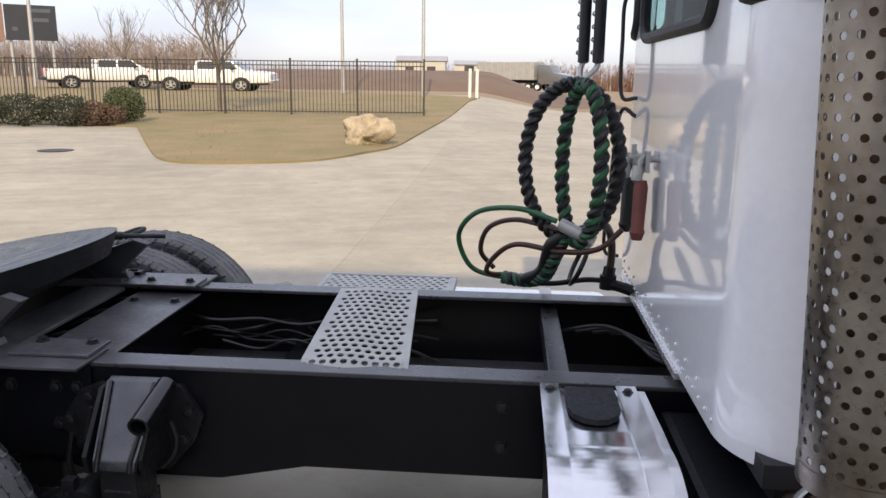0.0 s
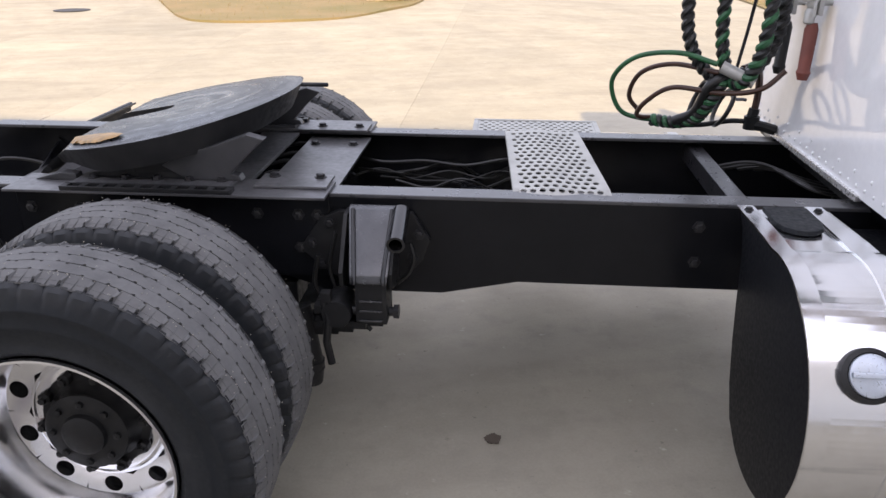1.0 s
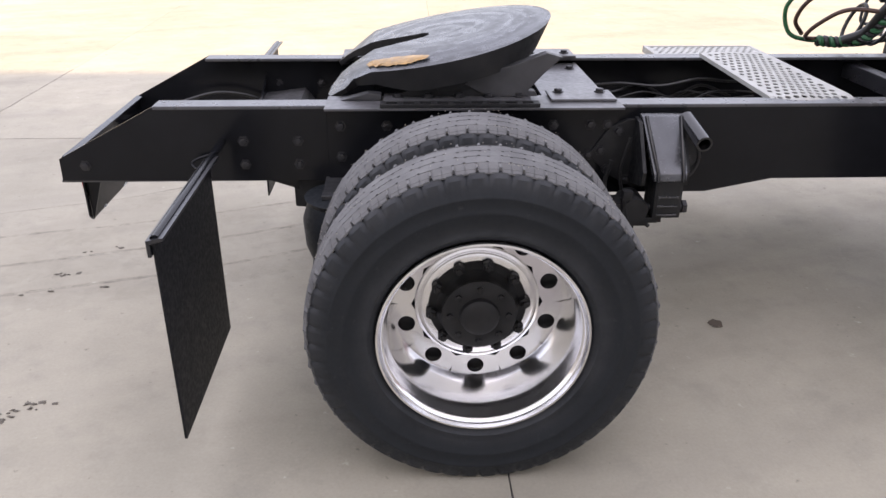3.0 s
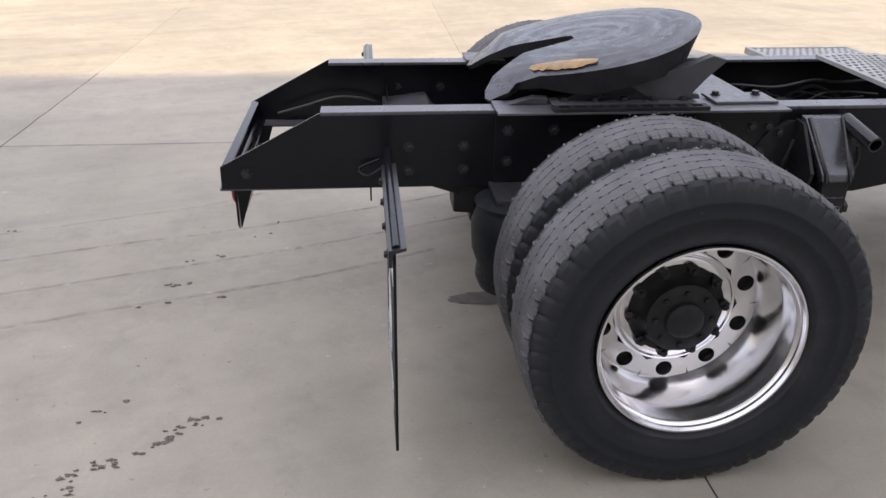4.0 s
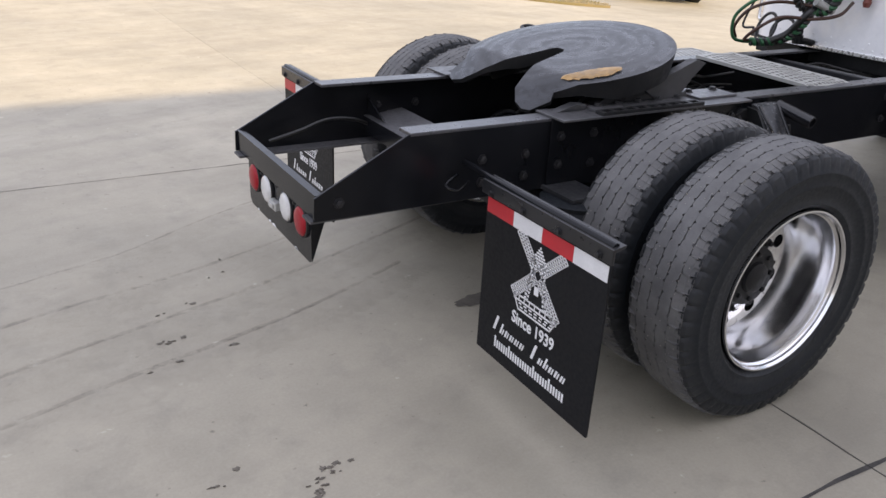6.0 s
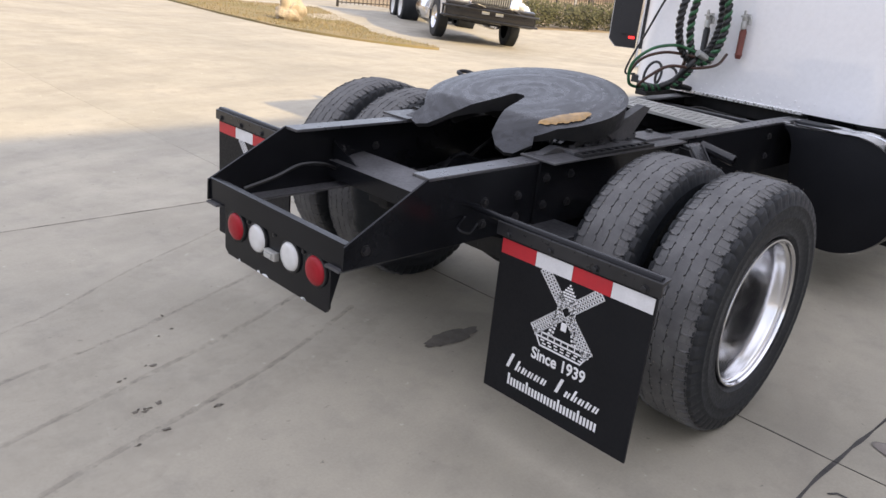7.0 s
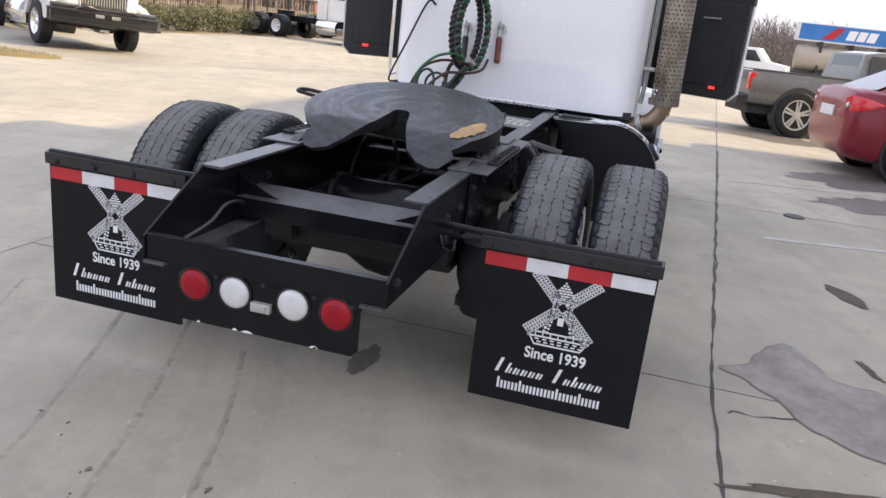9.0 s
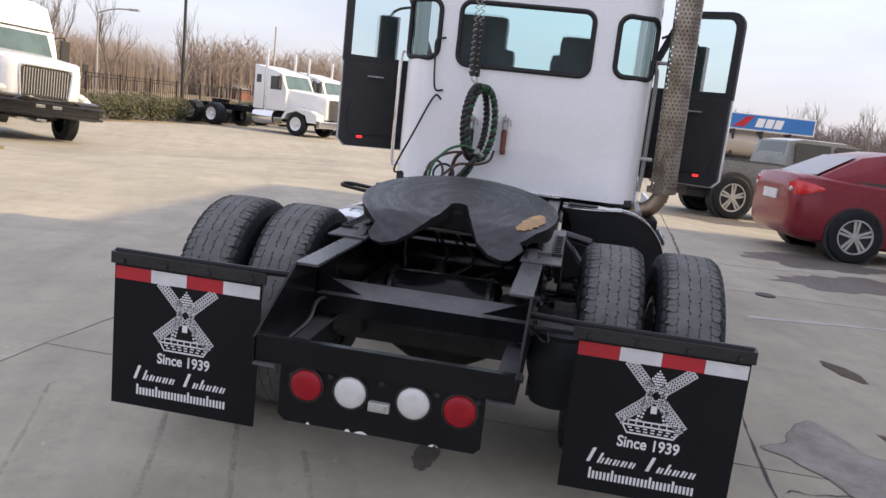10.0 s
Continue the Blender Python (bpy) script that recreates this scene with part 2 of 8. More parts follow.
M_TOPFL = stuff("worn_flange_paint", (0.010, 0.0105, 0.012), (0.026, 0.026, 0.029), (0.26, 0.36), scale=5, fine=40, relief=0.01, dist=0.002)
M_PLATE = stuff("greasy_steel_plate", (0.06, 0.06, 0.064), (0.135, 0.135, 0.14), (0.28, 0.48), metal=0.3, scale=5, fine=40, relief=0.1, dist=0.002)
M_RUBBER = stuff("tyre_rubber", (0.0085, 0.0102, 0.0125), (0.0175, 0.0208, 0.0248), (0.42, 0.65), scale=5, fine=70, relief=0.15, dist=0.002, spec=0.24)


def sidewall():
    """Black rubber, greyed with dust beside the rim and scuffed at the shoulder."""
    m, nt, p = nodes_of("tyre_sidewall_rubber")
    co, sep, cmb, ln = nt.nodes.new("ShaderNodeTexCoord"), nt.nodes.new("ShaderNodeSeparateXYZ"), nt.nodes.new("ShaderNodeCombineXYZ"), nt.nodes.new("ShaderNodeVectorMath")
    ln.operation = "LENGTH"
    nt.links.new(co.outputs["Object"], sep.inputs[0])
    nt.links.new(sep.outputs["X"], cmb.inputs["X"])
    nt.links.new(sep.outputs["Z"], cmb.inputs["Z"])
    nt.links.new(cmb.outputs["Vector"], ln.inputs[0])
    big, small = tex_noise(nt, 7, 5, 0.65), tex_noise(nt, 80, 3)
    c = mixed(nt, big, (0.0085, 0.0102, 0.0125), (0.018, 0.0212, 0.025))
    inner = ramp(nt, ln.outputs["Value"], [(0.285, 0.9), (0.345, 0.75), (0.372, 0.0)])
    outer = ramp(nt, ln.outputs["Value"], [(0.445, 0.0), (0.475, 0.7), (0.51, 1.0)])
    patchy = ramp(nt, big, [(0.32, 0.15), (0.66, 1.0)])
    c = mixed(nt, mixed(nt, 1.0, inner, patchy, "MULTIPLY"), c, (0.031, 0.033, 0.036))
    c = mixed(nt, mixed(nt, 1.0, outer, patchy, "MULTIPLY"), c, (0.036, 0.0375, 0.040))
    scuff = ramp(nt, tex_noise(nt, 26, 6, 0.75), [(0.62, 0.0), (0.72, 0.5)])
    c = mixed(nt, scuff, c, (0.048, 0.05, 0.053))
    nt.links.new(c, p.inputs["Base Color"])
    nt.links.new(ramp(nt, small, [(0.3, 0.42), (0.7, 0.65)]), p.inputs["Roughness"])
    p.inputs["Specular IOR Level"].default_value = 0.24
    bump(nt, p, mixed(nt, 0.5, big, small), 0.15, 0.002)
    return m


M_SIDEWALL = sidewall()
M_TREAD = stuff("dusty_tread_rubber", (0.092, 0.092, 0.093), (0.16, 0.159, 0.158), (0.75, 0.95), scale=9, fine=110, relief=0.3, dist=0.003)
M_FLAP = stuff("flap_rubber", (0.0045, 0.005, 0.007), (0.007, 0.0078, 0.010), (0.4, 0.6), scale=4, fine=80, relief=0.02, dist=0.002, spec=0.22)
M_CHROME = stuff("polished_aluminium", (0.86, 0.86, 0.87), (0.80, 0.80, 0.82), (0.12, 0.2), metal=1.0, scale=3, fine=30, relief=0.0)
M_ALU = stuff("galvanised_aluminium", (0.52, 0.52, 0.50), (0.38, 0.38, 0.36), (0.35, 0.55), metal=0.45, scale=8, fine=120, relief=0.12, dist=0.001)
M_STEP = stuff("dusty_step_aluminium", (0.46, 0.46, 0.435), (0.33, 0.33, 0.31), (0.4, 0.6), metal=0.3, scale=9, fine=90, relief=0.15, dist=0.001)
M_STAIN = stuff("stainless_heat_shield", (0.40, 0.365, 0.32), (0.15, 0.12, 0.095), (0.24, 0.42), metal=1.0, scale=6, fine=70, relief=0.08, dist=0.001)
M_RUSTY = stuff("heat_browned_steel", (0.33, 0.25, 0.18), (0.20, 0.13, 0.09), (0.3, 0.5), metal=0.9, scale=14, fine=90, relief=0.1, dist=0.001)
M_WHITE = stuff("white_cab_paint", (0.91, 0.92, 0.935), (0.885, 0.895, 0.915), (0.05, 0.09), scale=3, fine=40, relief=0.012, dist=0.001, coat=0.6)
M_TRIM = stuff("black_door_trim", (0.02, 0.02, 0.022), (0.03, 0.03, 0.032), (0.5, 0.65), scale=5, fine=110, relief=0.1, dist=0.001)
M_GREYTRIM = stuff("grey_seat_fabric", (0.10, 0.10, 0.11), (0.13, 0.13, 0.14), (0.8, 0.95), scale=6, fine=150, relief=0.15, dist=0.002)
M_GASKET = stuff("window_gasket", (0.013, 0.013, 0.014), None, (0.5, 0.7), scale=5, fine=90, relief=0.05)
M_GLASS = glass("tinted_glass")
M_REDTAPE = stuff("red_reflective_tape", (0.52, 0.02, 0.03), (0.42, 0.02, 0.03), (0.3, 0.45), scale=14, fine=160, relief=0.05, dist=0.001)
M_WHITETAPE = stuff("white_reflective_tape", (0.74, 0.74, 0.75), (0.62, 0.62, 0.63), (0.3, 0.45), scale=12, fine=160, relief=0.05, dist=0.001)
M_PRINT = stuff("white_print", (0.84, 0.84, 0.85), (0.74, 0.74, 0.75), (0.5, 0.65), scale=20, fine=180, relief=0.0)
M_REDLENS = stuff("red_lamp_lens", (0.34, 0.008, 0.018), (0.26, 0.006, 0.014), (0.25, 0.4), scale=30, fine=260, relief=0.1, dist=0.001, coat=0.0, spec=0.3)
M_WHITELENS = stuff("clear_lamp_lens", (0.66, 0.66, 0.65), (0.56, 0.56, 0.55), (0.12, 0.22), scale=30, fine=260, relief=0.12, dist=0.001, coat=0.5)
M_GREEN = stuff("green_hose", (0.022, 0.13, 0.05), (0.012, 0.07, 0.03), (0.35, 0.5), scale=14, fine=120, relief=0.08)
M_HOSE = stuff("black_hose", (0.008, 0.0085, 0.009), (0.015, 0.015, 0.015), (0.3, 0.45), scale=14, fine=120, relief=0.1)
M_BROWN = stuff("brown_hose", (0.065, 0.028, 0.018), (0.04, 0.018, 0.012), (0.35, 0.5), scale=14, fine=120, relief=0.08)
M_REDBROWN = stuff("red_grip_rubber", (0.20, 0.055, 0.04), (0.14, 0.04, 0.03), (0.5, 0.65), scale=14, fine=120, relief=0.1)
M_YELLOW = stuff("orange_grease_smear", (0.52, 0.31, 0.115), (0.16, 0.115, 0.07), (0.35, 0.6), scale=12, fine=90, relief=0.2)
M_BLUECAP = stuff("brushed_cap", (0.55, 0.60, 0.68), (0.48, 0.53, 0.6), (0.25, 0.4), metal=0.6, scale=12, fine=140, relief=0.05)
M_BOLT = stuff("worn_bolt_steel", (0.016, 0.016, 0.018), (0.045, 0.045, 0.048), (0.3, 0.5), metal=0.4, scale=20, fine=90, relief=0.1)
M_CASTING = stuff("worn_satin_casting", (0.065, 0.067, 0.072), (0.115, 0.118, 0.126), (0.18, 0.30), metal=0.6, scale=7, fine=60, relief=0.15, dist=0.003)
M_CROSS = stuff("scuffed_cross_plate", (0.085, 0.085, 0.089), (0.18, 0.18, 0.186), (0.28, 0.45), metal=0.45, scale=7, fine=50, relief=0.1, dist=0.002)
M_GREYDARK = stuff("greasy_dark_casting", (0.022, 0.023, 0.025), (0.05, 0.05, 0.053), (0.35, 0.55), scale=9, fine=50, relief=0.15, dist=0.003)
M_SILL = stuff("bright_sill_strip", (0.80, 0.80, 0.79), (0.66, 0.66, 0.65), (0.22, 0.35), metal=0.7, scale=6, fine=60, relief=0.02)
M_PALEFL = stuff("dusty_pale_crossmember", (0.055, 0.055, 0.058), (0.10, 0.10, 0.105), (0.35, 0.55), scale=7, fine=60, relief=0.05, dist=0.002)
M_STONE = stuff("pale_grit", (0.42, 0.39, 0.34), (0.3, 0.28, 0.25), (0.8, 0.95), scale=30, fine=90, relief=0.0)
M_DARK = stuff("oily_black_castings", (0.010, 0.0105, 0.0115), (0.022, 0.022, 0.0225), (0.35, 0.6), scale=9, fine=50, relief=0.2, dist=0.004, spec=0.25)


# ---- ground ----
def soft(v, w):
    return 0.5 * (v + math.sqrt(v * v + w * w))


def ease(v, a, b):
    v = min(1.0, max(0.0, (v - a) / (b - a)))
    return v * v * (3 - 2 * v)


def ground_z(x, y):
    """The lot is level under the truck, rises gently towards the fence and falls a little ahead of it."""
    near = max(0.0, soft(y - 7, 3.0) - soft(-7, 3.0))
    far = max(0.0, soft(y - 28, 3.0) - soft(-28, 3.0))
    k = ease(5.0 - x, 0.0, 6.0)
    fall = -0.9 * (1 - math.exp(-0.035 * max(0.0, soft(x - 8, 2.5) - soft(-8, 2.5)) / 0.9))
    dip = -0.20 * ease(x, 5.5, 13.0) * (1 - ease(x, 17.0, 25.0)) * ease(y, 4.0, 11.0) * (1 - ease(y, 15.5, 19.0))
    return fall + dip + k * (0.8 * (1 - math.exp(-0.018 * near / 0.8)) + 0.9 * (1 - math.exp(-0.036 * far / 0.9)))


def smear(nt, scale, along, turn):
    """Noise drawn out into long soft streaks; turn is their direction in plan."""
    co, mp, n = nt.nodes.new("ShaderNodeTexCoord"), nt.nodes.new("ShaderNodeMapping"), nt.nodes.new("ShaderNodeTexNoise")
    mp.vector_type = "TEXTURE"
    mp.inputs["Rotation"].default_value = (0, 0, radians(turn))
    mp.inputs["Scale"].default_value = (along, 1, 1)
    n.inputs["Scale"].default_value, n.inputs["Detail"].default_value, n.inputs["Roughness"].default_value = scale, 4.0, 0.55
    n.inputs["Distortion"].default_value = 0.25
    nt.links.new(co.outputs["Object"], mp.inputs["Vector"])
    nt.links.new(mp.outputs["Vector"], n.inputs["Vector"])
    return n.outputs["Fac"]


def concrete():
    m, nt, p = nodes_of("worn_concrete")
    big, mid, fine = tex_noise(nt, 0.32, 7, 0.68), tex_noise(nt, 1.7, 8, 0.72), tex_noise(nt, 90, 3, 0.6)
    streak = tex_noise(nt, 0.9, 5, 0.6, (0.6, 1.5, 1, -38))
    tracks = tex_noise(nt, 0.7, 6, 0.62, (0.5, 1.2, 1, 40))
    c = mixed(nt, ramp(nt, big, [(0.36, 0.0), (0.64, 1.0)]), (0.481, 0.406, 0.295), (0.323, 0.278, 0.205))
    c = mixed(nt, ramp(nt, mid, [(0.40, 0.0), (0.70, 0.5)]), c, (0.262, 0.226, 0.170))
    c = mixed(nt, ramp(nt, streak, [(0.44, 0.0), (0.76, 0.26)]), c, (0.224, 0.194, 0.146))
    c = mixed(nt, ramp(nt, tracks, [(0.46, 0.0), (0.76, 0.32)]), c, (0.548, 0.470, 0.347))
    c = mixed(nt, 0.24, c, mixed(nt, fine, (0.150, 0.131, 0.100), (0.531, 0.463, 0.355)))
    for sc, along, turn, lo, hi, amount, tone in ((2.4, 13, 24, 0.50, 0.68, 0.24, (0.225, 0.188, 0.146)), (4.5, 26, 12, 0.54, 0.68, 0.15, (0.21, 0.176, 0.138)),
                                                  (1.5, 9, -64, 0.50, 0.72, 0.26, (0.235, 0.205, 0.154)), (1.9, 12, 33, 0.50, 0.72, 0.20, (0.48, 0.413, 0.312))):
        c = mixed(nt, ramp(nt, smear(nt, sc, along, turn), [(lo, 0.0), (hi, amount)]), c, tone)
    stain = tex_noise(nt, 4.5, 7, 0.7)
    c = mixed(nt, ramp(nt, stain, [(0.52, 0.0), (0.70, 0.35)]), c, (0.215, 0.19, 0.15))
    speck = tex_noise(nt, 22, 3, 0.6)
    c = mixed(nt, ramp(nt, speck, [(0.68, 0.0), (0.76, 0.6)]), c, (0.099, 0.087, 0.066))
    pale = tex_noise(nt, 13, 3, 0.6)
    c = mixed(nt, ramp(nt, pale, [(0.69, 0.0), (0.77, 0.5)]), c, (0.664, 0.592, 0.462))
    info = nt.nodes.new("ShaderNodeObjectInfo")
    tone = ramp(nt, info.outputs["Random"], [(0.0, 0.93), (1.0, 1.05)])
    c = mixed(nt, 1.0, c, tone, "MULTIPLY")
    c = mixed(nt, 1.0, c, (0.94, 1.0, 1.07), "MULTIPLY")
    nt.links.new(c, p.inputs["Base Color"])
    nt.links.new(ramp(nt, mid, [(0.3, 0.62), (0.75, 0.88)]), p.inputs["Roughness"])
    bump(nt, p, mixed(nt, 0.5, fine, mid), 0.25, 0.004)
    return m


M_CONC = concrete()
M_EARTH = stuff("bare_earth_and_dry_grass", (0.20, 0.145, 0.095), (0.30, 0.235, 0.14), (0.85, 0.98), scale=0.08, fine=3.0, relief=0.3, dist=0.05)
M_TURF = stuff("dormant_turf", (0.25, 0.185, 0.10), (0.15, 0.14, 0.06), (0.9, 0.98), scale=0.7, fine=14, relief=0.5, dist=0.02)
M_STRAW = stuff("dry_grass_blades", (0.30, 0.225, 0.125), (0.17, 0.155, 0.07), (0.8, 0.95), scale=0.6, fine=20, relief=0.0)
M_TAR = stuff("tar_and_dirt", (0.035, 0.032, 0.03), (0.06, 0.055, 0.05), (0.6, 0.85), scale=9, fine=60, relief=0.3)


def sheet(bm, xs, ys, lift):
    g = [[bm.verts.new((x, y, ground_z(x, y) + lift)) for y in ys] for x in xs]
    for i in range(len(xs) - 1):
        for j in range(len(ys) - 1):
            bm.faces.new((g[i][j], g[i + 1][j], g[i + 1][j + 1], g[i][j + 1]))
    return bm


def steps(stops):
    out_ = []
    for (a, b, d) in stops:
        v = a
        while v < b - 1e-6:
            out_.append(v)
            v += d
    out_.append(stops[-1][1])
    return out_


ground = part("ground", sheet(B(), steps([(-1500, -100, 200), (-100, -20, 8), (-20, 60, 1), (60, 160, 10), (160, 1500, 190)]),
                              steps([(-1500, -60, 240), (-60, -12, 6), (-12, 46, 1), (46, 120, 8), (120, 1500, 195)]), -0.06), M_EARTH, smooth=True)
tagged(ground, "bare brown earth and dry grass running to the horizon", "ground", kind="structure")

def skew(x):
    """The joints run a little askew to the truck on the cab side."""
    return 0.057 * max(0.0, x - 0.1)


# the concrete lot, slab by slab, with open joints
pavement = new("pavement")
tagged(pavement, "large grey concrete slabs with dark dirty joints", "pavement", kind="structure")
JX, JY = [0.09 + 3.47 * k for k in range(-8, 1)] + [0.09 + 4.56 * k for k in range(1, 11)], [-1.60 + 3.90 * k for k in range(-3, 12)]
for i in range(len(JX) - 1):
    for j in range(len(JY) - 1):
        gap = 0.0025 if JY[j] < 2.0 else 0.0012
        x0, x1, y0, y1 = JX[i] + gap, JX[i + 1] - gap, JY[j] + gap, JY[j + 1] - gap
        if x0 > 15.5 and y0 > 17.5:
            continue
        bm = B()
        n = 4
        xs, ys = [x0 + (x1 - x0) * k / n for k in range(n + 1)], [y0 + (y1 - y0) * k / n for k in range(n + 1)]
        sheet(bm, xs, ys, 0.0)
        bm.verts.ensure_lookup_table()
        edge = [e for e in bm.edges if e.is_boundary]
        r = bmesh.ops.extrude_edge_only(bm, edges=edge)
        for v in r["geom"]:
            if isinstance(v, bmesh.types.BMVert):
                v.co.z -= 0.05
        bmesh.ops.recalc_face_normals(bm, faces=bm.faces)
        for v in bm.verts:
            v.co.y -= skew(v.co.x)
        part("slab", bm, M_CONC, pavement)


def ribbon(bm, pts, width, lift, jitter=0.4, seed=1):
    rnd = random.Random(seed)
    last = None
    for k in range(len(pts)):
        p = Vector(pts[k])
        d = (Vector(pts[min(k + 1, len(pts) - 1)]) - Vector(pts[max(k - 1, 0)])).normalized()
        s = Vector((-d.y, d.x))
        w = width * (1 + rnd.uniform(-jitter, jitter)) / 2
        a, b = p + s * w, p - s * w
        cur = [bm.verts.new((q.x, q.y, ground_z(q.x, q.y) + lift)) for q in (a, b)]
        if last:
            bm.faces.new((last[0], last[1], cur[1], cur[0]))
        last = cur
    return bm


def wander(p, q, step=0.06, amp=0.012, seed=0):
    p, q = Vector(p), Vector(q)
    n = max(2, int((q - p).length / step))
    d = (q - p).normalized()
    s = Vector((-d.y, d.x))
    return [p + (q - p) * k / n + s * amp * 2 * noise.noise(Vector((k * 0.35, seed, 0))) for k in range(n + 1)]


def crack(pts, width, lift, jitter, seed, label):
    o = part("pavement_crack", ribbon(B(), pts, width, lift, jitter, seed), M_TAR)
    return tagged(o, label, "crack", kind="structure")




# ---- the tractor truck ----
truck = thing("semi_truck", "white day-cab tractor truck with bare black chassis and both doors open", "truck")
truck.location.z = -0.02
R_OUT = 0.43


def rail(side):
    """A channel rail, its rear end cut to a slope, deeper round the spring hanger."""
    s = side
    web = [(-1.422, 0.715), (-1.42, 0.795), (-1.08, 0.975), (4.3, 0.975), (4.3, 0.70), (1.12, 0.70), (0.88, 0.652), (0.5, 0.652), (0.36, 0.70)]
    bm = B()
    prism(bm, web, "y", s * R_OUT, s * (R_OUT - 0.009))
    o = part("frame_rail", bm, M_BLACK, truck)
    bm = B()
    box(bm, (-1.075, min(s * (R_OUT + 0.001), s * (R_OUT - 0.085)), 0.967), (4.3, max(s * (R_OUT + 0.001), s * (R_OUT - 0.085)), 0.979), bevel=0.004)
    part("top_flange", bm, M_FLANGE, o, "worn top flange, greyed with dust and painted sky sheen")
    # the light this black lower flange catches is put into its pale colour
    bm = B()
    box(bm, (-1.43, min(s * (R_OUT - 0.01), s * (R_OUT - 0.085)), 0.705), (4.3, max(s * (R_OUT - 0.01), s * (R_OUT - 0.085)), 0.714))
    part("bottom_flange", bm, M_PALEFL, o, "lower flange, painted pale as if lit")
    return o


rails = {s: rail(s) for s in (-1, 1)}


def bolt_mesh(r=0.014, h=0.012):
    bm = B()
    lathe(bm, [(r * 1.45, 0), (r * 1.45, h * 0.25), (r, h * 0.25), (r, h), (r * 0.55, h * 1.15)], (0, 0, 0), (0, 0, 1), 6, cap=(False, True))
    return bm


bolt0 = part("bolt", bolt_mesh(), M_BOLT, rails[-1])
bolt0.matrix_local = Matrix.Translation((-0.78, -0.43, 0.855)) @ Matrix.Rotation(radians(90), 4, "X")
for s in (-1, 1):
    for bx, bz in ((-0.78, 0.855), (-0.59, 0.855), (-0.78, 0.77), (-0.59, 0.77), (-1.334, 0.77), (-0.44, 0.91), (-0.28, 0.91), (0.43, 0.91), (0.49, 0.91),
                   (-0.44, 0.80), (-0.28, 0.79), (1.66, 0.905), (1.66, 0.79), (0.43, 0.80), (0.30, 0.91)):
        if s < 0 and (bx, bz) == (-0.78, 0.855):
            continue
        share(bolt0, Matrix.Translation((bx, s * (0.442 if -0.48 < bx < 0.52 else 0.43), bz)) @ Matrix.Rotation(radians(-90 * s), 4, "X"), rails[s])
    for bx, bz in ((-0.78, 0.855), (-0.59, 0.855)):
        share(bolt0, Matrix.Translation((bx, s * 0.421, bz)) @ Matrix.Rotation(radians(90 * s), 4, "X"), rails[s])

# liner plates under the fifth wheel, lying on the rails
for s in (-1, 1):
    a, b = sorted((s * 0.507, s * 0.335))
    bm = B()
    box(bm, (-0.487, a, 0.98), (0.53, b, 0.988), bevel=0.002)
    part("liner_plate", bm, M_PLATE, truck, "greasy steel liner plate on the rail")
    bm = B()
    box(bm, (-0.487, min(s * 0.434, s * 0.442), 0.70), (0.53, max(s * 0.434, s * 0.442), 0.979), bevel=0.003)
    part("web_plate", bm, M_BLACK, truck)
    bm = B()
    a, b = sorted((s * 0.455, s * 0.345))
    box(bm, (-0.29, a, 0.988), (0.22, b, 1.0), bevel=0.003)
    ap = part("mounting_angle", bm, M_PLATE, truck)
    for k in range(5):
        o = share(bolt0, Matrix.Translation((-0.24 + 0.105 * k, s * 0.40, 1.0)), ap)
# cross plates between the rails
bm = B()
box(bm, (0.29, -0.34, 0.945), (0.53, 0.34, 0.96), bevel=0.003)
box(bm, (0.29, -0.43, 0.989), (0.52, -0.30, 0.998), bevel=0.003)
box(bm, (0.29, 0.30, 0.989), (0.52, 0.43, 0.998), bevel=0.003)
xp = part("cross_plate", bm, M_CROSS, truck, "grey worn cross plate behind the step")
for bx in (0.33, 0.48):
    for by in (-0.33, 0.22, 0.36):
        share(bolt0, Matrix.Translation((bx, by, 0.998 if abs(by) > 0.29 else 0.96)), xp)
bm = B()
box(bm, (0.09, -0.334, 0.962), (0.24, 0.334, 0.976), bevel=0.003)
part("saddle_plate", bm, M_CROSS, truck, "grey scuffed plate across the rails")
# channel across the rails behind the axle, with gussets
bm = B()
prism(bm, [(-0.85, 0.79), (-0.85, 0.865), (-0.66, 0.885), (-0.62, 0.83), (-0.63, 0.825), (-0.665, 0.87), (-0.835, 0.852), (-0.835, 0.79)], "y", -0.418, 0.418)
xm = part("rear_crossmember", bm, M_PALEFL, truck, "dusty pressed crossmember")
xm.location.z = -0.05
xm.data.materials.append(M_BLACK)      # only the top is dusty
for poly in xm.data.polygons:
    if poly.normal.z < 0.5:
        poly.material_index = 1
for s in (-1, 1):
    bm = B()
    prism(bm, [(-0.835, 0.80), (-0.835, 0.96), (-0.83, 0.96), (-0.60, 0.75), (-0.60, 0.72)], "y", s * 0.416, s * 0.408)
    prism(bm, [(s * 0.41, 0.945), (s * 0.24, 0.875), (s * 0.41, 0.875)], "x", -0.835, -0.827)
    part("gusset", bm, M_BLACK, xm)
# forward crossmember by the cab and the one under the step
for x0, x1, z in ((1.785, 1.845, 0.945), (0.90, 0.98, 0.80)):
    bm = B()
    box(bm, (x0, -0.421, z - 0.07), (x1, 0.421, z), bevel=0.006)
    part("crossmember", bm, M_TOPFL if z > 0.9 else M_BLACK, truck)

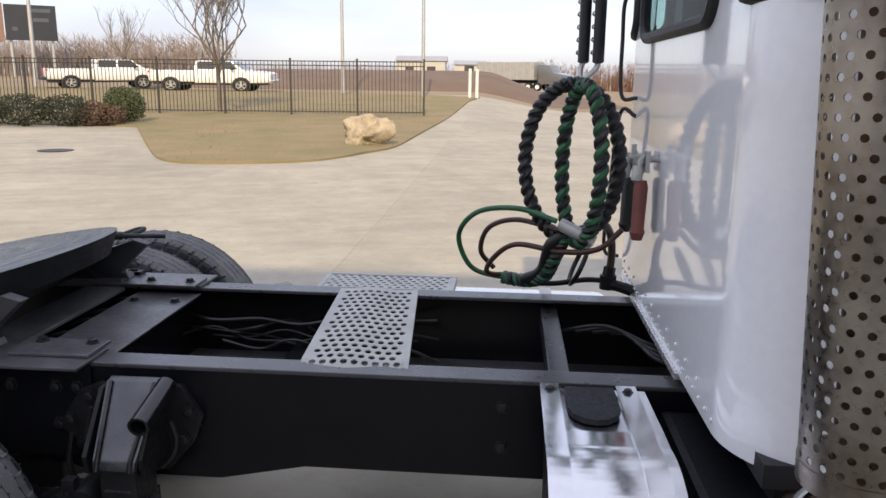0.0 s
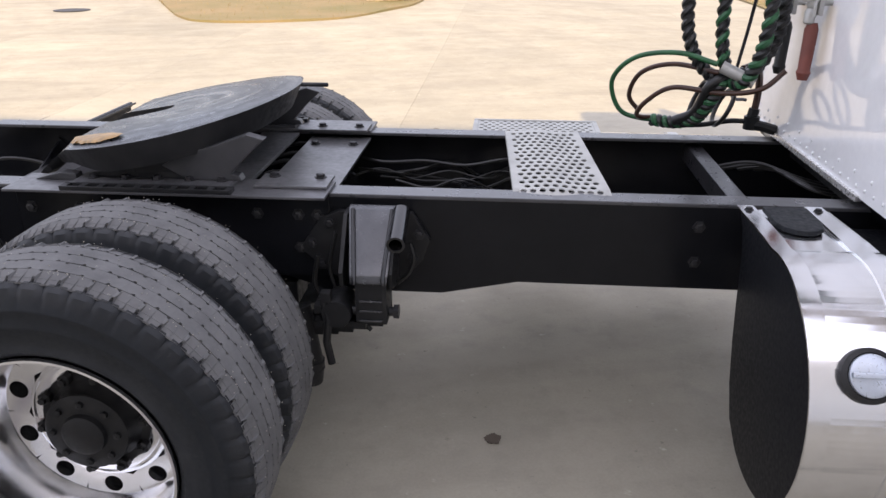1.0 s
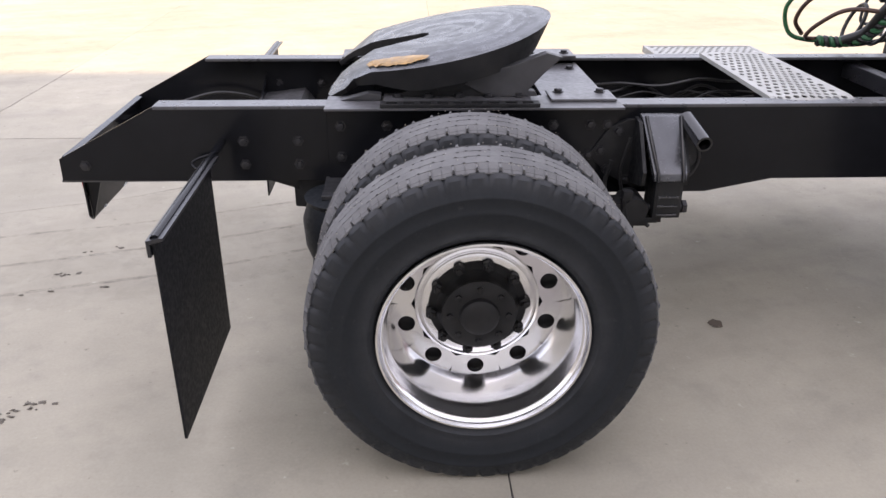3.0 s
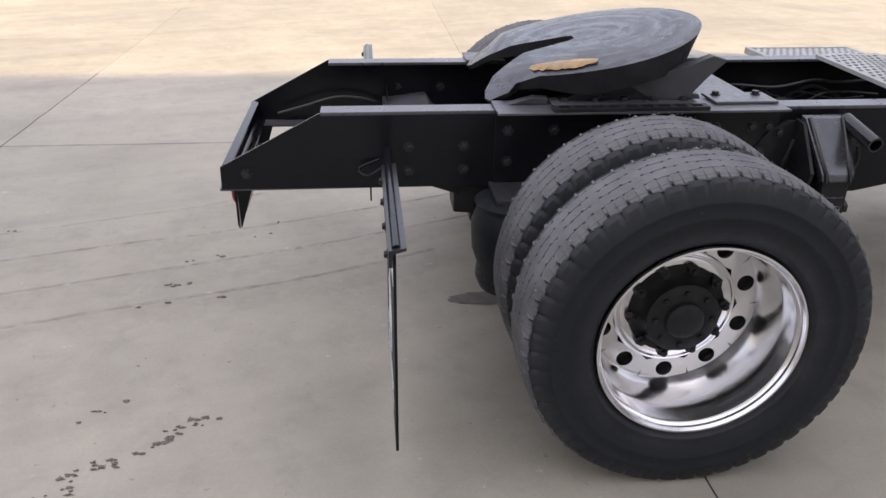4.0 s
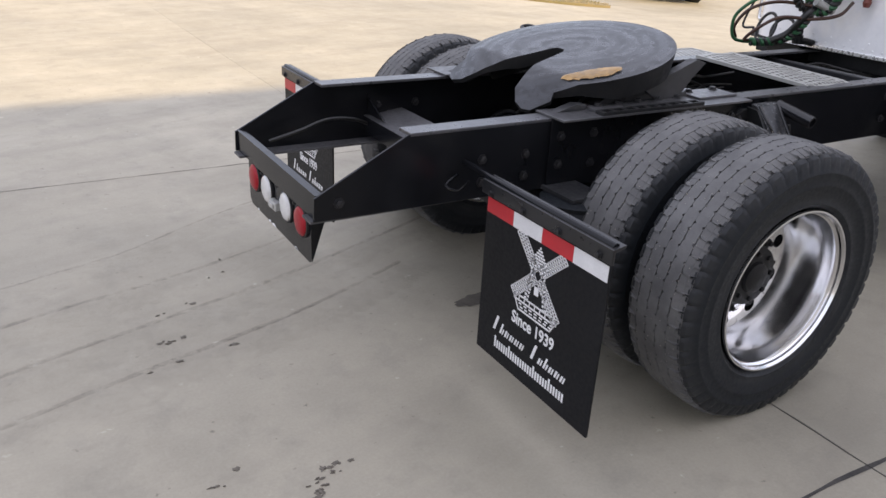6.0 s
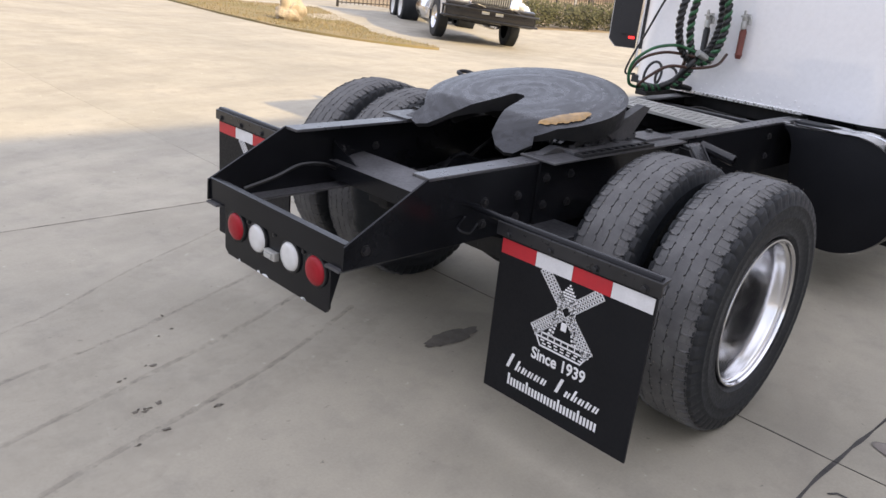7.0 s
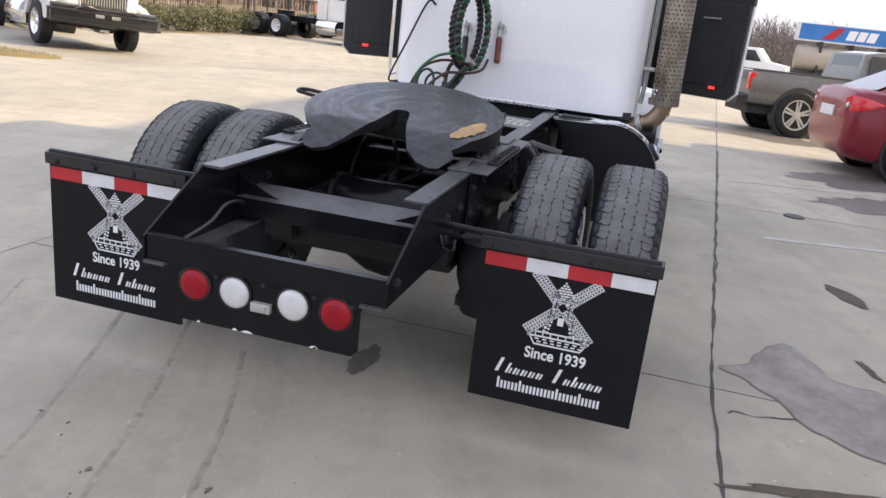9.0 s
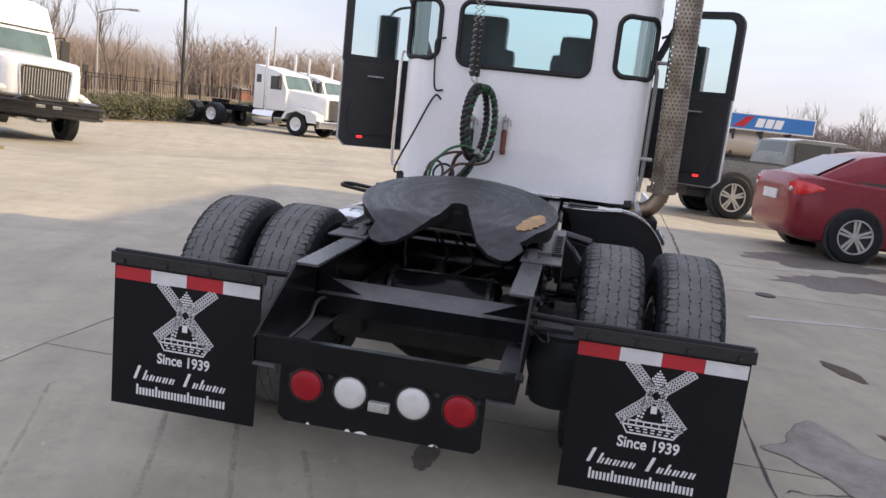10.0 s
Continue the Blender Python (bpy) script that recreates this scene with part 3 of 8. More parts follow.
# rear channel and lamp plate
bm = B()
prism(bm, [(-1.425, 0.695), (-1.425, 0.782), (-1.396, 0.782), (-1.396, 0.774), (-1.415, 0.774), (-1.415, 0.703), (-1.375, 0.703), (-1.375, 0.695)], "y", -0.42, 0.42)
end_ch = part("end_channel", bm, M_BLACK, truck)
end_ch.location = (0.012, 0, 0.02)
bm = B()
plate = [(0.34, 0.705), (0.34, 0.52), (0.315, 0.50), (-0.315, 0.50), (-0.335, 0.52), (-0.335, 0.705)]
prism(bm, plate, "x", -1.405, -1.399, bevel=0.0)
tube(bm, [(-1.402, -0.335, 0.708), (-1.402, 0.34, 0.708)], 0.012, 8)
lamp_bar = part("lamp_plate", bm, M_BLACK, truck, "scuffed black steel lamp plate", smooth=True)
lamp_bar.location = (0.008, -0.004, 0.02)
for y, mat_, nm in ((0.247, M_REDLENS, "red_lamp"), (0.10, M_WHITELENS, "clear_lamp"), (-0.108, M_WHITELENS, "clear_lamp"), (-0.258, M_REDLENS, "red_lamp")):
    bm = B()
    lathe(bm, [(0.0535, 0.004), (0.052, 0.010), (0.046, 0.016), (0.03, 0.0195), (0.001, 0.021)], (-1.405, y, 0.635), (-1, 0, 0), 36, cap=(False, True))
    lens = part(nm, bm, mat_, lamp_bar, "", smooth=True)
    bm = B()
    lathe(bm, [(0.060, 0.0), (0.060, 0.007), (0.0535, 0.009), (0.0535, 0.002)], (-1.405, y, 0.635), (-1, 0, 0), 36, closed=True)
    part("lamp_grommet", bm, M_GASKET, lens, smooth=True)
bm = B()
box(bm, (-1.428, -0.035, 0.590), (-1.405, 0.035, 0.622), bevel=0.006)
box(bm, (-1.436, -0.022, 0.598), (-1.426, 0.022, 0.616), bevel=0.004)
part("plate_lamp", bm, M_ALU, lamp_bar, "small grey plate lamp")
for y, z in ((0.30, 0.66), (-0.31, 0.67), (0.17, 0.675), (-0.18, 0.675), (0.0, 0.68)):
    o = share(bolt0, Matrix.Translation((-1.405, y, z)) @ Matrix.Rotation(radians(-90), 4, "Y") @ Matrix.Scale(0.5, 4), lamp_bar)
for y, w_ in ((0.10, 0.010), (0.055, 0.022), (-0.185, 0.016), (-0.19, 0.007), (0.235, 0.006)):
    bm = B()
    prism(bm, [(y - w_, 0.4995), (y + w_, 0.4995), (y + w_ * 0.5, 0.506), (y - w_ * 0.2, 0.5085), (y - w_ * 0.8, 0.504)], "x", -1.4062, -1.398)
    part("paint_chip", bm, M_PRINT, lamp_bar, "bare bright chip in the black paint")
for yb in (-0.3145, 0.3145):
    bm = B()
    prism(bm, [(-1.40, 0.70), (-1.33, 0.70), (-1.395, 0.50)], "y", yb - 0.0035, yb + 0.0035)
    part("lamp_bracket", bm, M_BLACK, lamp_bar)


# ---- wheels ----
def tyre_mesh(w=0.285, r=0.508, n=312):
    """A tyre about the y axis: sidewalls and body."""
    h = w / 2
    half = [(0.300, 0.72), (0.310, 0.84), (0.322, 0.90), (0.326, 0.935), (0.334, 0.94), (0.338, 0.93), (0.352, 0.955), (0.385, 0.985), (0.388, 0.995), (0.396, 0.998), (0.40, 0.99), (0.43, 0.995), (0.433, 1.003), (0.438, 1.003), (0.441, 0.99), (0.465, 0.955), (0.486, 0.905), (r - 0.014, 0.815), (r - 0.012, 0.5)]
    prof = [(a, -b * h) for a, b in half] + [(r - 0.010, 0)] + [(a, b * h) for a, b in half[::-1]]
    bm = lathe(B(), prof, (0, 0, 0), (0, 1, 0), n, closed=True)
    # notches round the shoulder
    for v in bm.verts:
        rad = math.hypot(v.co.x, v.co.z)
        if 0.455 < rad < r - 0.011:
            k = round((math.atan2(v.co.x, v.co.z) % (2 * math.pi)) / (2 * math.pi) * n)
            if k % 6 == 0:
                v.co.x, v.co.z = v.co.x * 0.987, v.co.z * 0.987
                v.co.y *= 0.97
    bmesh.ops.recalc_face_normals(bm, faces=bm.faces)
    return bm


def tread_mesh(w=0.238, r=0.511, n=52):
    """Tread: five ribs with notched edges, parted by jagged grooves and fine sipes."""
    bm = B()
    h = w / 2
    rows = [(-0.97, -0.592, 0.0, 0.02), (-0.570, -0.200, 0.5, 0.10), (-0.178, 0.178, 0.2, 0.10), (0.200, 0.570, 0.7, 0.10), (0.592, 0.97, 0.35, 0.02)]
    base = r - 0.011
    m_ = 120
    band = [[bm.verts.new((math.sin(2 * math.pi * q / m_) * rr, yy, math.cos(2 * math.pi * q / m_) * rr)) for q in range(m_)]
            for yy, rr in ((-0.93 * h, base - 0.02), (-0.80 * h, base), (0, base + 0.002), (0.80 * h, base), (0.93 * h, base - 0.02))]
    for p, q in zip(band, band[1:]):
        for i in range(m_):
            bm.faces.new((p[i], p[(i + 1) % m_], q[(i + 1) % m_], q[i]))
    for a0, a1, ph, skew in rows:
        for k in range(n):
            t0, dt = 2 * math.pi * (k + ph) / n, 2 * math.pi / n
            j0, j1 = (0.0010, -0.0010) if k % 2 else (-0.0008, 0.0008)
            if a0 < -0.9:
                j0 = 0.0
            if a1 > 0.9:
                j1 = 0.0
            deep0, deep1 = (0.015, 0.006) if a0 < -0.9 else (0.006, 0.015) if a1 > 0.9 else (0.0065, 0.0065)
            gap = 0.0015
            side0 = [(a0 * h + j0, gap), (a0 * h + j0, 0.42), (a0 * h + deep0, 0.46), (a0 * h + deep0, 0.55), (a0 * h - j0, 0.59), (a0 * h - j0, 1 - gap)]
            side1 = [(a1 * h - j1, 1 - gap), (a1 * h - j1, 0.59), (a1 * h - deep1, 0.55), (a1 * h - deep1, 0.46), (a1 * h + j1, 0.42), (a1 * h + j1, gap)]
            loop = [(yy, t0 + dt * tt) for yy, tt in side0] + [(yy, t0 + dt * (tt + skew)) for yy, tt in side1]
            lo, hi = [], []
            for yy, t in loop:
                rr = r - 0.001 - 0.006 * (yy / h) ** 2 - (0.013 if abs(yy) > 0.86 * h else 0)
                lo.append(bm.verts.new((math.sin(t) * (base - 0.004), yy, math.cos(t) * (base - 0.004))))
                hi.append(bm.verts.new((math.sin(t) * rr, yy, math.cos(t) * rr)))
            for i in range(5):
                bm.faces.new((hi[i], hi[i + 1], hi[10 - i], hi[11 - i]))
            for i in range(12):
                bm.faces.new((lo[i], lo[(i + 1) % 12], hi[(i + 1) % 12], hi[i]))
    bmesh.ops.recalc_face_normals(bm, faces=bm.faces)
    return bm


def grit_mesh(w=0.238, r=0.511):
    """Small pale stones caught in the grooves."""
    rnd = random.Random(8)
    bm = B()
    for k in range(900):
        t, yy = rnd.uniform(0, 2 * math.pi), rnd.choice((-0.568, -0.185, 0.185, 0.568)) * w / 2 + rnd.uniform(-0.002, 0.002)
        q = rnd.uniform(0.0010, 0.0028)
        rr = r - 0.006
        if k % 3 == 0:      # grit stuck on the ribs
            yy, rr, q = rnd.uniform(-0.46, 0.46) * w, r - 0.0012, rnd.uniform(0.0008, 0.0018)
        blob(bm, (math.sin(t) * rr, yy, math.cos(t) * rr), (q, q, q), 1, 0.3, 2.0, rnd.random() * 9)
    return bm


def holed_disc(bm, r0, r1, y, nholes, rc, rh, dished=0.0, n=60):
    """A disc in the xz plane from r0 to r1 with round hand holes, each hole's wall going inwards."""
    k = 12
    for i in range(nholes):
        a0 = 2 * math.pi * i / nholes
        da = math.pi / nholes
        c = Vector((math.sin(a0) * rc, y, math.cos(a0) * rc))
        ring, outer, back = [], [], []
        for j in range(4 * k // 2):
            t = 2 * math.pi * j / (2 * k)
            d = Vector((math.sin(a0) * math.cos(t) + math.cos(a0) * math.sin(t), 0, math.cos(a0) * math.cos(t) - math.sin(a0) * math.sin(t)))
            ring.append(bm.verts.new(c + d * rh))
            back.append(bm.verts.new(c + d * rh + Vector((0, dished, 0))))
            # out to the sector's border
            far = 0.5
            rr, tt = math.cos(t), math.sin(t)
            lo_, hi_ = rh, 0.6
            for _ in range(24):
                mid = (lo_ + hi_) / 2
                q = c + d * mid
                rad, ang = math.hypot(q.x, q.z), (math.atan2(q.x, q.z) - a0 + math.pi) % (2 * math.pi) - math.pi
                if r0 <= rad <= r1 and abs(ang) <= da:
                    lo_ = mid
                else:
                    hi_ = mid
            outer.append(bm.verts.new(c + d * lo_))
        m_ = len(ring)
        for j in range(m_):
            q = (j + 1) % m_
            bm.faces.new((ring[j], ring[q], outer[q], outer[j]))
            bm.faces.new((ring[j], back[j], back[q], ring[q]))
    return bm


def rim(parent, outer_side):
    """A polished ten-hole disc wheel; outer_side -1 or 1 is where its deep dish opens along y."""
    s = outer_side
    bm = B()
    # barrel, from the lip of the dish in to the disc
    lathe(bm, [(0.292, s * 0.122), (0.297, s * 0.132), (0.303, s * 0.131), (0.305, s * 0.123), (0.300, s * 0.116), (0.292, s * 0.113), (0.2885, s * 0.107), (0.284, s * 0.104), (0.281, s * 0.094), (0.2785, s * 0.074), (0.274, s * 0.064),
               (0.2725, s * 0.04), (0.2715, s * 0.0), (0.2705, -s * 0.05), (0.268, -s * 0.075), (0.262, -s * 0.088), (0.2605, -s * 0.0935)],
          (0, 0, 0), (0, 1, 0), 88)
    lathe(bm, [(0.2605, -s * 0.0935), (0.262, -s * 0.125), (0.295, -s * 0.130)], (0, 0, 0), (0, 1, 0), 64)
    holed_disc(bm, 0.192, 0.2605, -s * 0.0935, 10, 0.2275, 0.0265, -s * 0.022)
    lathe(bm, [(0.192, -s * 0.0935), (0.188, -s * 0.088), (0.181, -s * 0.086), (0.176, -s * 0.090), (0.171, -s * 0.083), (0.160, -s * 0.080), (0.10, -s * 0.080)], (0, 0, 0), (0, 1, 0), 72)
    bmesh.ops.recalc_face_normals(bm, faces=bm.faces)
    return part("rim", bm, M_RIM, parent, "polished aluminium ten-hole rim", smooth=True)


def hub(parent, s):
    bm = B()
    lathe(bm, [(0.150, -s * 0.079), (0.148, -s * 0.073), (0.126, -s * 0.071), (0.121, -s * 0.066), (0.114, -s * 0.06), (0.108, -s * 0.032), (0.112, -s * 0.029), (0.112, -s * 0.018), (0.105, -s * 0.014), (0.060, -s * 0.012), (0.057, s * 0.002), (0.045, s * 0.009), (0.001, s * 0.011)], (0, 0, 0), (0, 1, 0), 40)
    for k in range(8):
        a = 2 * math.pi * k / 8
        p = Vector((math.sin(a) * 0.088, -s * 0.016, math.cos(a) * 0.088))
        lathe(bm, [(0.010, 0), (0.010, 0.012), (0.001, 0.014)], p, (0, s, 0), 6)
    bmesh.ops.recalc_face_normals(bm, faces=bm.faces)
    h = part("hub", bm, M_DARK, parent, "black painted hub", smooth=True)
    # dark backing disc, added so the hand holes read as shaded
    bm = B()
    lathe(bm, [(0.262, -s * 0.132), (0.14, -s * 0.130), (0.10, -s * 0.126)], (0, 0, 0), (0, 1, 0), 40)
    part("drum_face", bm, M_DARK, parent)
    bm = B()
    lathe(bm, [(0.018, 0), (0.018, 0.022), (0.011, 0.026), (0.010, 0.036), (0.001, 0.037)], (0, 0, 0), (0, s, 0), 6)
    nut = part("lug_nut", bm, M_DARK, parent)
    for k in range(10):
        a = 2 * math.pi * k / 10 + 0.2
        m = Matrix.Translation((math.sin(a) * 0.1425, -s * 0.076, math.cos(a) * 0.1425))
        if k == 0:
            nut.matrix_local = m
        else:
            share(nut, m)
    return h


wheel_proto = {}


def wheel(x, y, z, dish, with_hub):
    """One tyre on its rim; dish: the side its dish opens to."""
    global wheel_proto
    e = new("wheel")
    e.parent = truck
    e.matrix_local = Matrix.Translation((x, y, z))
    if dish not in wheel_proto:
        t = part("tyre", tyre_mesh(), M_SIDEWALL, e, "black truck tyre with dusty worn tread", smooth=True)
        g = part("tread", tread_mesh(), M_TREAD, e)
        gt = part("grit", grit_mesh(), M_STONE, e)
        tagged(gt, kind="stuff")
        r = rim(e, dish)
        wheel_proto[dish] = (t, g, gt, r)
    else:
        for o in wheel_proto[dish]:
            c = share(o, Matrix.Rotation(random.uniform(0, 6.28), 4, "Y") if o.name.startswith("rim") is False else Matrix.Identity(4), e)
            if o.name.startswith("grit"):
                tagged(c, kind="stuff")
    if with_hub:
        hub(e, dish)
    return e


AX_Z = 0.514
for s in (-1, 1):
    wheel(-0.003, -1.083 if s < 0 else 1.10, AX_Z, s, True)
    wheel(-0.003, -0.743 if s < 0 else 0.765, AX_Z, -s, False)

# axle, differential, springs, air bags
bm = B()
cyl(bm, (0, -1.0, AX_Z), (0, 1.0, AX_Z), 0.075, n=20)
lathe(bm, [(0.08, -0.34), (0.12, -0.26), (0.20, -0.10), (0.215, 0.0), (0.20, 0.10), (0.12, 0.26), (0.08, 0.34)], (0, 0.03, AX_Z), (0, 1, 0), 28)
lathe(bm, [(0.17, 0.0), (0.15, 0.16), (0.10, 0.26), (0.06, 0.34)], (0.05, 0.03, AX_Z + 0.02), (1, 0, 0.06), 20, cap=(True, True))
cyl(bm, (0.38, 0.03, AX_Z + 0.05), (2.6, 0.03, 0.62), 0.055, n=16)
part("drive_axle", bm, M_DARK, truck, "oily black drive axle", smooth=True)
for s in (-1, 1):
    bm = B()
    cyl(bm, (0.02, s * 0.60, AX_Z), (0.02, s * 0.50, AX_Z), 0.20, n=28)
    part("brake_drum", bm, M_DARK, truck)
    bm = B()
    pts = [(0.70, 0.60), (0.45, 0.55), (0.15, 0.60), (-0.15, 0.60), (-0.32, 0.47), (-0.48, 0.42)]
    path_ = smooth_path([(x, s * 0.475, z) for x, z in pts], 5)
    for k in range(len(path_) - 1):
        a, b = path_[k], path_[k + 1]
        box(bm, (a.x, s * 0.475 - 0.045, min(a.z, b.z) - 0.02), (b.x, s * 0.475 + 0.045, max(a.z, b.z) + 0.02))
    part("leaf_spring", bm, M_DARK, truck)
    bm = B()
    lathe(bm, [(0.06, 0.36), (0.11, 0.38), (0.125, 0.42), (0.12, 0.47), (0.14, 0.53), (0.145, 0.62), (0.125, 0.68), (0.135, 0.70), (0.10, 0.705)], (-0.43, s * 0.555, 0.0), (0, 0, 1), 24, cap=(True, True))
    part("air_bag", bm, M_RUBBER, truck, "black rubber suspension air bag", smooth=True)
    bm = B()
    box(bm, (-0.50, min(s * 0.40, s * 0.62), 0.705), (-0.34, max(s * 0.40, s * 0.62), 0.722), bevel=0.003)
    part("bag_plate", bm, M_GREYDARK, truck)
    # spring hanger: a cast bracket leaning outwards from the rail, ribbed at its edges, with a clevis below
    face = [(0.455, 0.955), (0.485, 0.948), (0.622, 0.788), (0.628, 0.765), (0.60, 0.755), (0.46, 0.90)]
    bm = B()
    rows_ = []
    for f_, (x0, x1) in ((0, (0.598, 0.748)), (1, (0.600, 0.746)), (2, (0.620, 0.734)), (3, (0.622, 0.732)), (4, (0.626, 0.728)), (5, (0.602, 0.742))):
        rows_.append([bm.verts.new((xx, s * face[f_][0], face[f_][1])) for xx in (x0, x1)])
    for q in range(6):
        a, b = rows_[q], rows_[(q + 1) % 6]
        bm.faces.new((a[0], a[1], b[1], b[0]))
    bm.faces.new([q[0] for q in rows_])
    bm.faces.new([q[1] for q in rows_][::-1])
    bmesh.ops.recalc_face_normals(bm, faces=bm.faces)
    bmesh.ops.bevel(bm, geom=list(bm.edges), offset=0.004, segments=2, affect="EDGES", profile=0.7)
    hg = part("spring_hanger", bm, M_CASTING, truck, "worn satin steel spring hanger", smooth=True)
    for x0, x1 in ((0.613, 0.634), (0.733, 0.720)):
        bm = B()
        path_ = [(x0, s * 0.486, 0.951), (x1, s * 0.626, 0.788), (x1, s * 0.632, 0.765)]
        tube(bm, path_, 0.0065, 8)
        part("hanger_rib", bm, M_GLOSS, hg, smooth=True)
    for x0, x1 in ((0.585, 0.612), (0.734, 0.765)):
        bm = B()
        prism(bm, [(s * 0.445, 0.94), (s * 0.50, 0.935), (s * 0.61, 0.79), (s * 0.60, 0.74), (s * 0.53, 0.72), (s * 0.445, 0.70)], "x", x0, x0 + 0.012)
        part("hanger_cheek", bm, M_DARK, hg)
    bm = B()
    box(bm, (0.632, min(s * 0.50, s * 0.618), 0.625), (0.730, max(s * 0.50, s * 0.618), 0.768), bevel=0.012)
    clev = part("hanger_clevis", bm, M_DARK, hg)
    for zz in (0.705, 0.672, 0.640):
        bm = B()
        box(bm, (0.645, min(s * 0.617, s * 0.623), zz - 0.004), (0.715, max(s * 0.617, s * 0.623), zz + 0.003), bevel=0.002)
        part("clevis_lip", bm, M_CASTING, clev)
    part("clevis_pin", cyl(cyl(B(), (0.60, s * 0.575, 0.652), (0.752, s * 0.575, 0.652), 0.015, n=14), (0.745, s * 0.575, 0.652), (0.760, s * 0.575, 0.652), 0.024, n=6), M_BOLT, clev)
    bm = B()
    prism(bm, [(0.43, 0.80), (0.50, 0.905), (0.56, 0.93), (0.79, 0.93), (0.845, 0.84), (0.82, 0.77), (0.74, 0.68), (0.60, 0.68), (0.52, 0.72)], "y", min(s * 0.431, s * 0.452), max(s * 0.431, s * 0.452), bevel=0.004)
    part("hanger_plate", bm, M_DARK, hg)
    bm = B()
    lathe(bm, [(0.018, 0.0), (0.027, 0.0), (0.027, 0.185), (0.020, 0.185), (0.020, 0.02)], (0.758, s * 0.47, 0.938), (0.03, s * 0.86, -0.17), 18)
    part("stub_pipe", bm, M_GLOSS, hg, smooth=True)
    bm = B()
    lathe(bm, [(0.020, -0.06), (0.044, -0.06), (0.047, -0.052), (0.047, 0.052), (0.044, 0.06), (0.020, 0.06)], (0.572, s * 0.555, 0.652), (0, 1, 0), 22, cap=(True, True))
    box(bm, (0.50, min(s * 0.51, s * 0.60), 0.645), (0.57, max(s * 0.51, s * 0.60), 0.675), bevel=0.006)
    box(bm, (0.525, min(s * 0.585, s * 0.615), 0.69), (0.558, max(s * 0.585, s * 0.615), 0.725), bevel=0.004)
    box(bm, (0.50, min(s * 0.51, s * 0.60), 0.600), (0.66, max(s * 0.51, s * 0.60), 0.622), bevel=0.006)
    tube(bm, [(0.53, s * 0.60, 0.70), (0.545, s * 0.605, 0.63), (0.535, s * 0.60, 0.55), (0.545, s * 0.59, 0.47)], 0.013, 8)
    part("spring_eye", bm, M_DARK, hg, smooth=True)
    for p_, r_ in (([(0.50, 0.80), (0.485, 0.70), (0.53, 0.63), (0.60, 0.60), (0.66, 0.55)], 0.008), ([(0.56, 0.88), (0.535, 0.76), (0.55, 0.66), (0.50, 0.58)], 0.006), ([(0.79, 0.86), (0.802, 0.81), (0.785, 0.76), (0.75, 0.725)], 0.007)):
        part("brake_hose", tube(B(), smooth_path([(x_, s * (0.515 + 0.012 * math.sin(9 * x_)), z_) for x_, z_ in p_], 5), r_, 8), M_HOSE, hg, smooth=True)
    for bx, bz in ((0.47, 0.82), (0.53, 0.89), (0.50, 0.75), (0.81, 0.86), (0.79, 0.78), (0.57, 0.71)):
        share(bolt0, Matrix.Translation((bx, s * 0.453, bz)) @ Matrix.Rotation(radians(-90 * s), 4, "X"), hg)
    # shock absorber and lines behind the hanger
    bm = B()
    cyl(bm, (0.47, s * 0.52, 0.40), (0.43, s * 0.50, 0.62), 0.035, n=14)
    cyl(bm, (0.45, s * 0.52, 0.36), (0.46, s * 0.52, 0.44), 0.045, n=14)
    part("brake_chamber", bm, M_DARK, truck, smooth=True)

# ---- fifth wheel ----
FW = Matrix.Translation((-0.08, 0.0, 1.153)) @ Matrix.Rotation(radians(-11.0), 4, "Y") @ Matrix.Rotation(radians(0.8), 4, "X")


def fifth_material():
    m, nt, p = nodes_of("greasy_fifth_wheel")
    co = nt.nodes.new("ShaderNodeTexCoord")
    sep = nt.nodes.new("ShaderNodeVectorMath")
    sep.operation = "LENGTH"
    nt.links.new(co.outputs["Object"], sep.inputs[0])
    ring = nt.nodes.new("ShaderNodeTexNoise")
    ring.inputs["Scale"].default_value, ring.inputs["Detail"].default_value = 9.0, 4.0
    cmb = nt.nodes.new("ShaderNodeCombineXYZ")
    mul = nt.nodes.new("ShaderNodeMath")
    mul.operation = "MULTIPLY"
    mul.inputs[1].default_value = 2.3
    nt.links.new(sep.outputs["Value"], mul.inputs[0])
    nt.links.new(mul.outputs["Value"], cmb.inputs["X"])
    wob = tex_noise(nt, 4.5, 6, 0.7)
    nt.links.new(wob, cmb.inputs["Y"])
    nt.links.new(cmb.outputs["Vector"], ring.inputs["Vector"])
    fine, blot = tex_noise(nt, 60, 3), tex_noise(nt, 6, 5, 0.65)
    c = mixed(nt, ramp(nt, ring.outputs["Fac"], [(0.40, 0.0), (0.64, 1.0)]), (0.010, 0.011, 0.013), (0.036, 0.039, 0.046))
    c = mixed(nt, ramp(nt, blot, [(0.52, 0.0), (0.72, 0.7)]), c, (0.017, 0.018, 0.021))
    nt.links.new(c, p.inputs["Base Color"])
    nt.links.new(ramp(nt, ring.outputs["Fac"], [(0.4, 0.38), (0.65, 0.22)]), p.inputs["Roughness"])
    p.inputs["Specular IOR Level"].default_value = 0.45
    bump(nt, p, mixed(nt, 0.5, ring.outputs["Fac"], fine), 0.22, 0.003)
    return m


M_FIFTH = fifth_material()


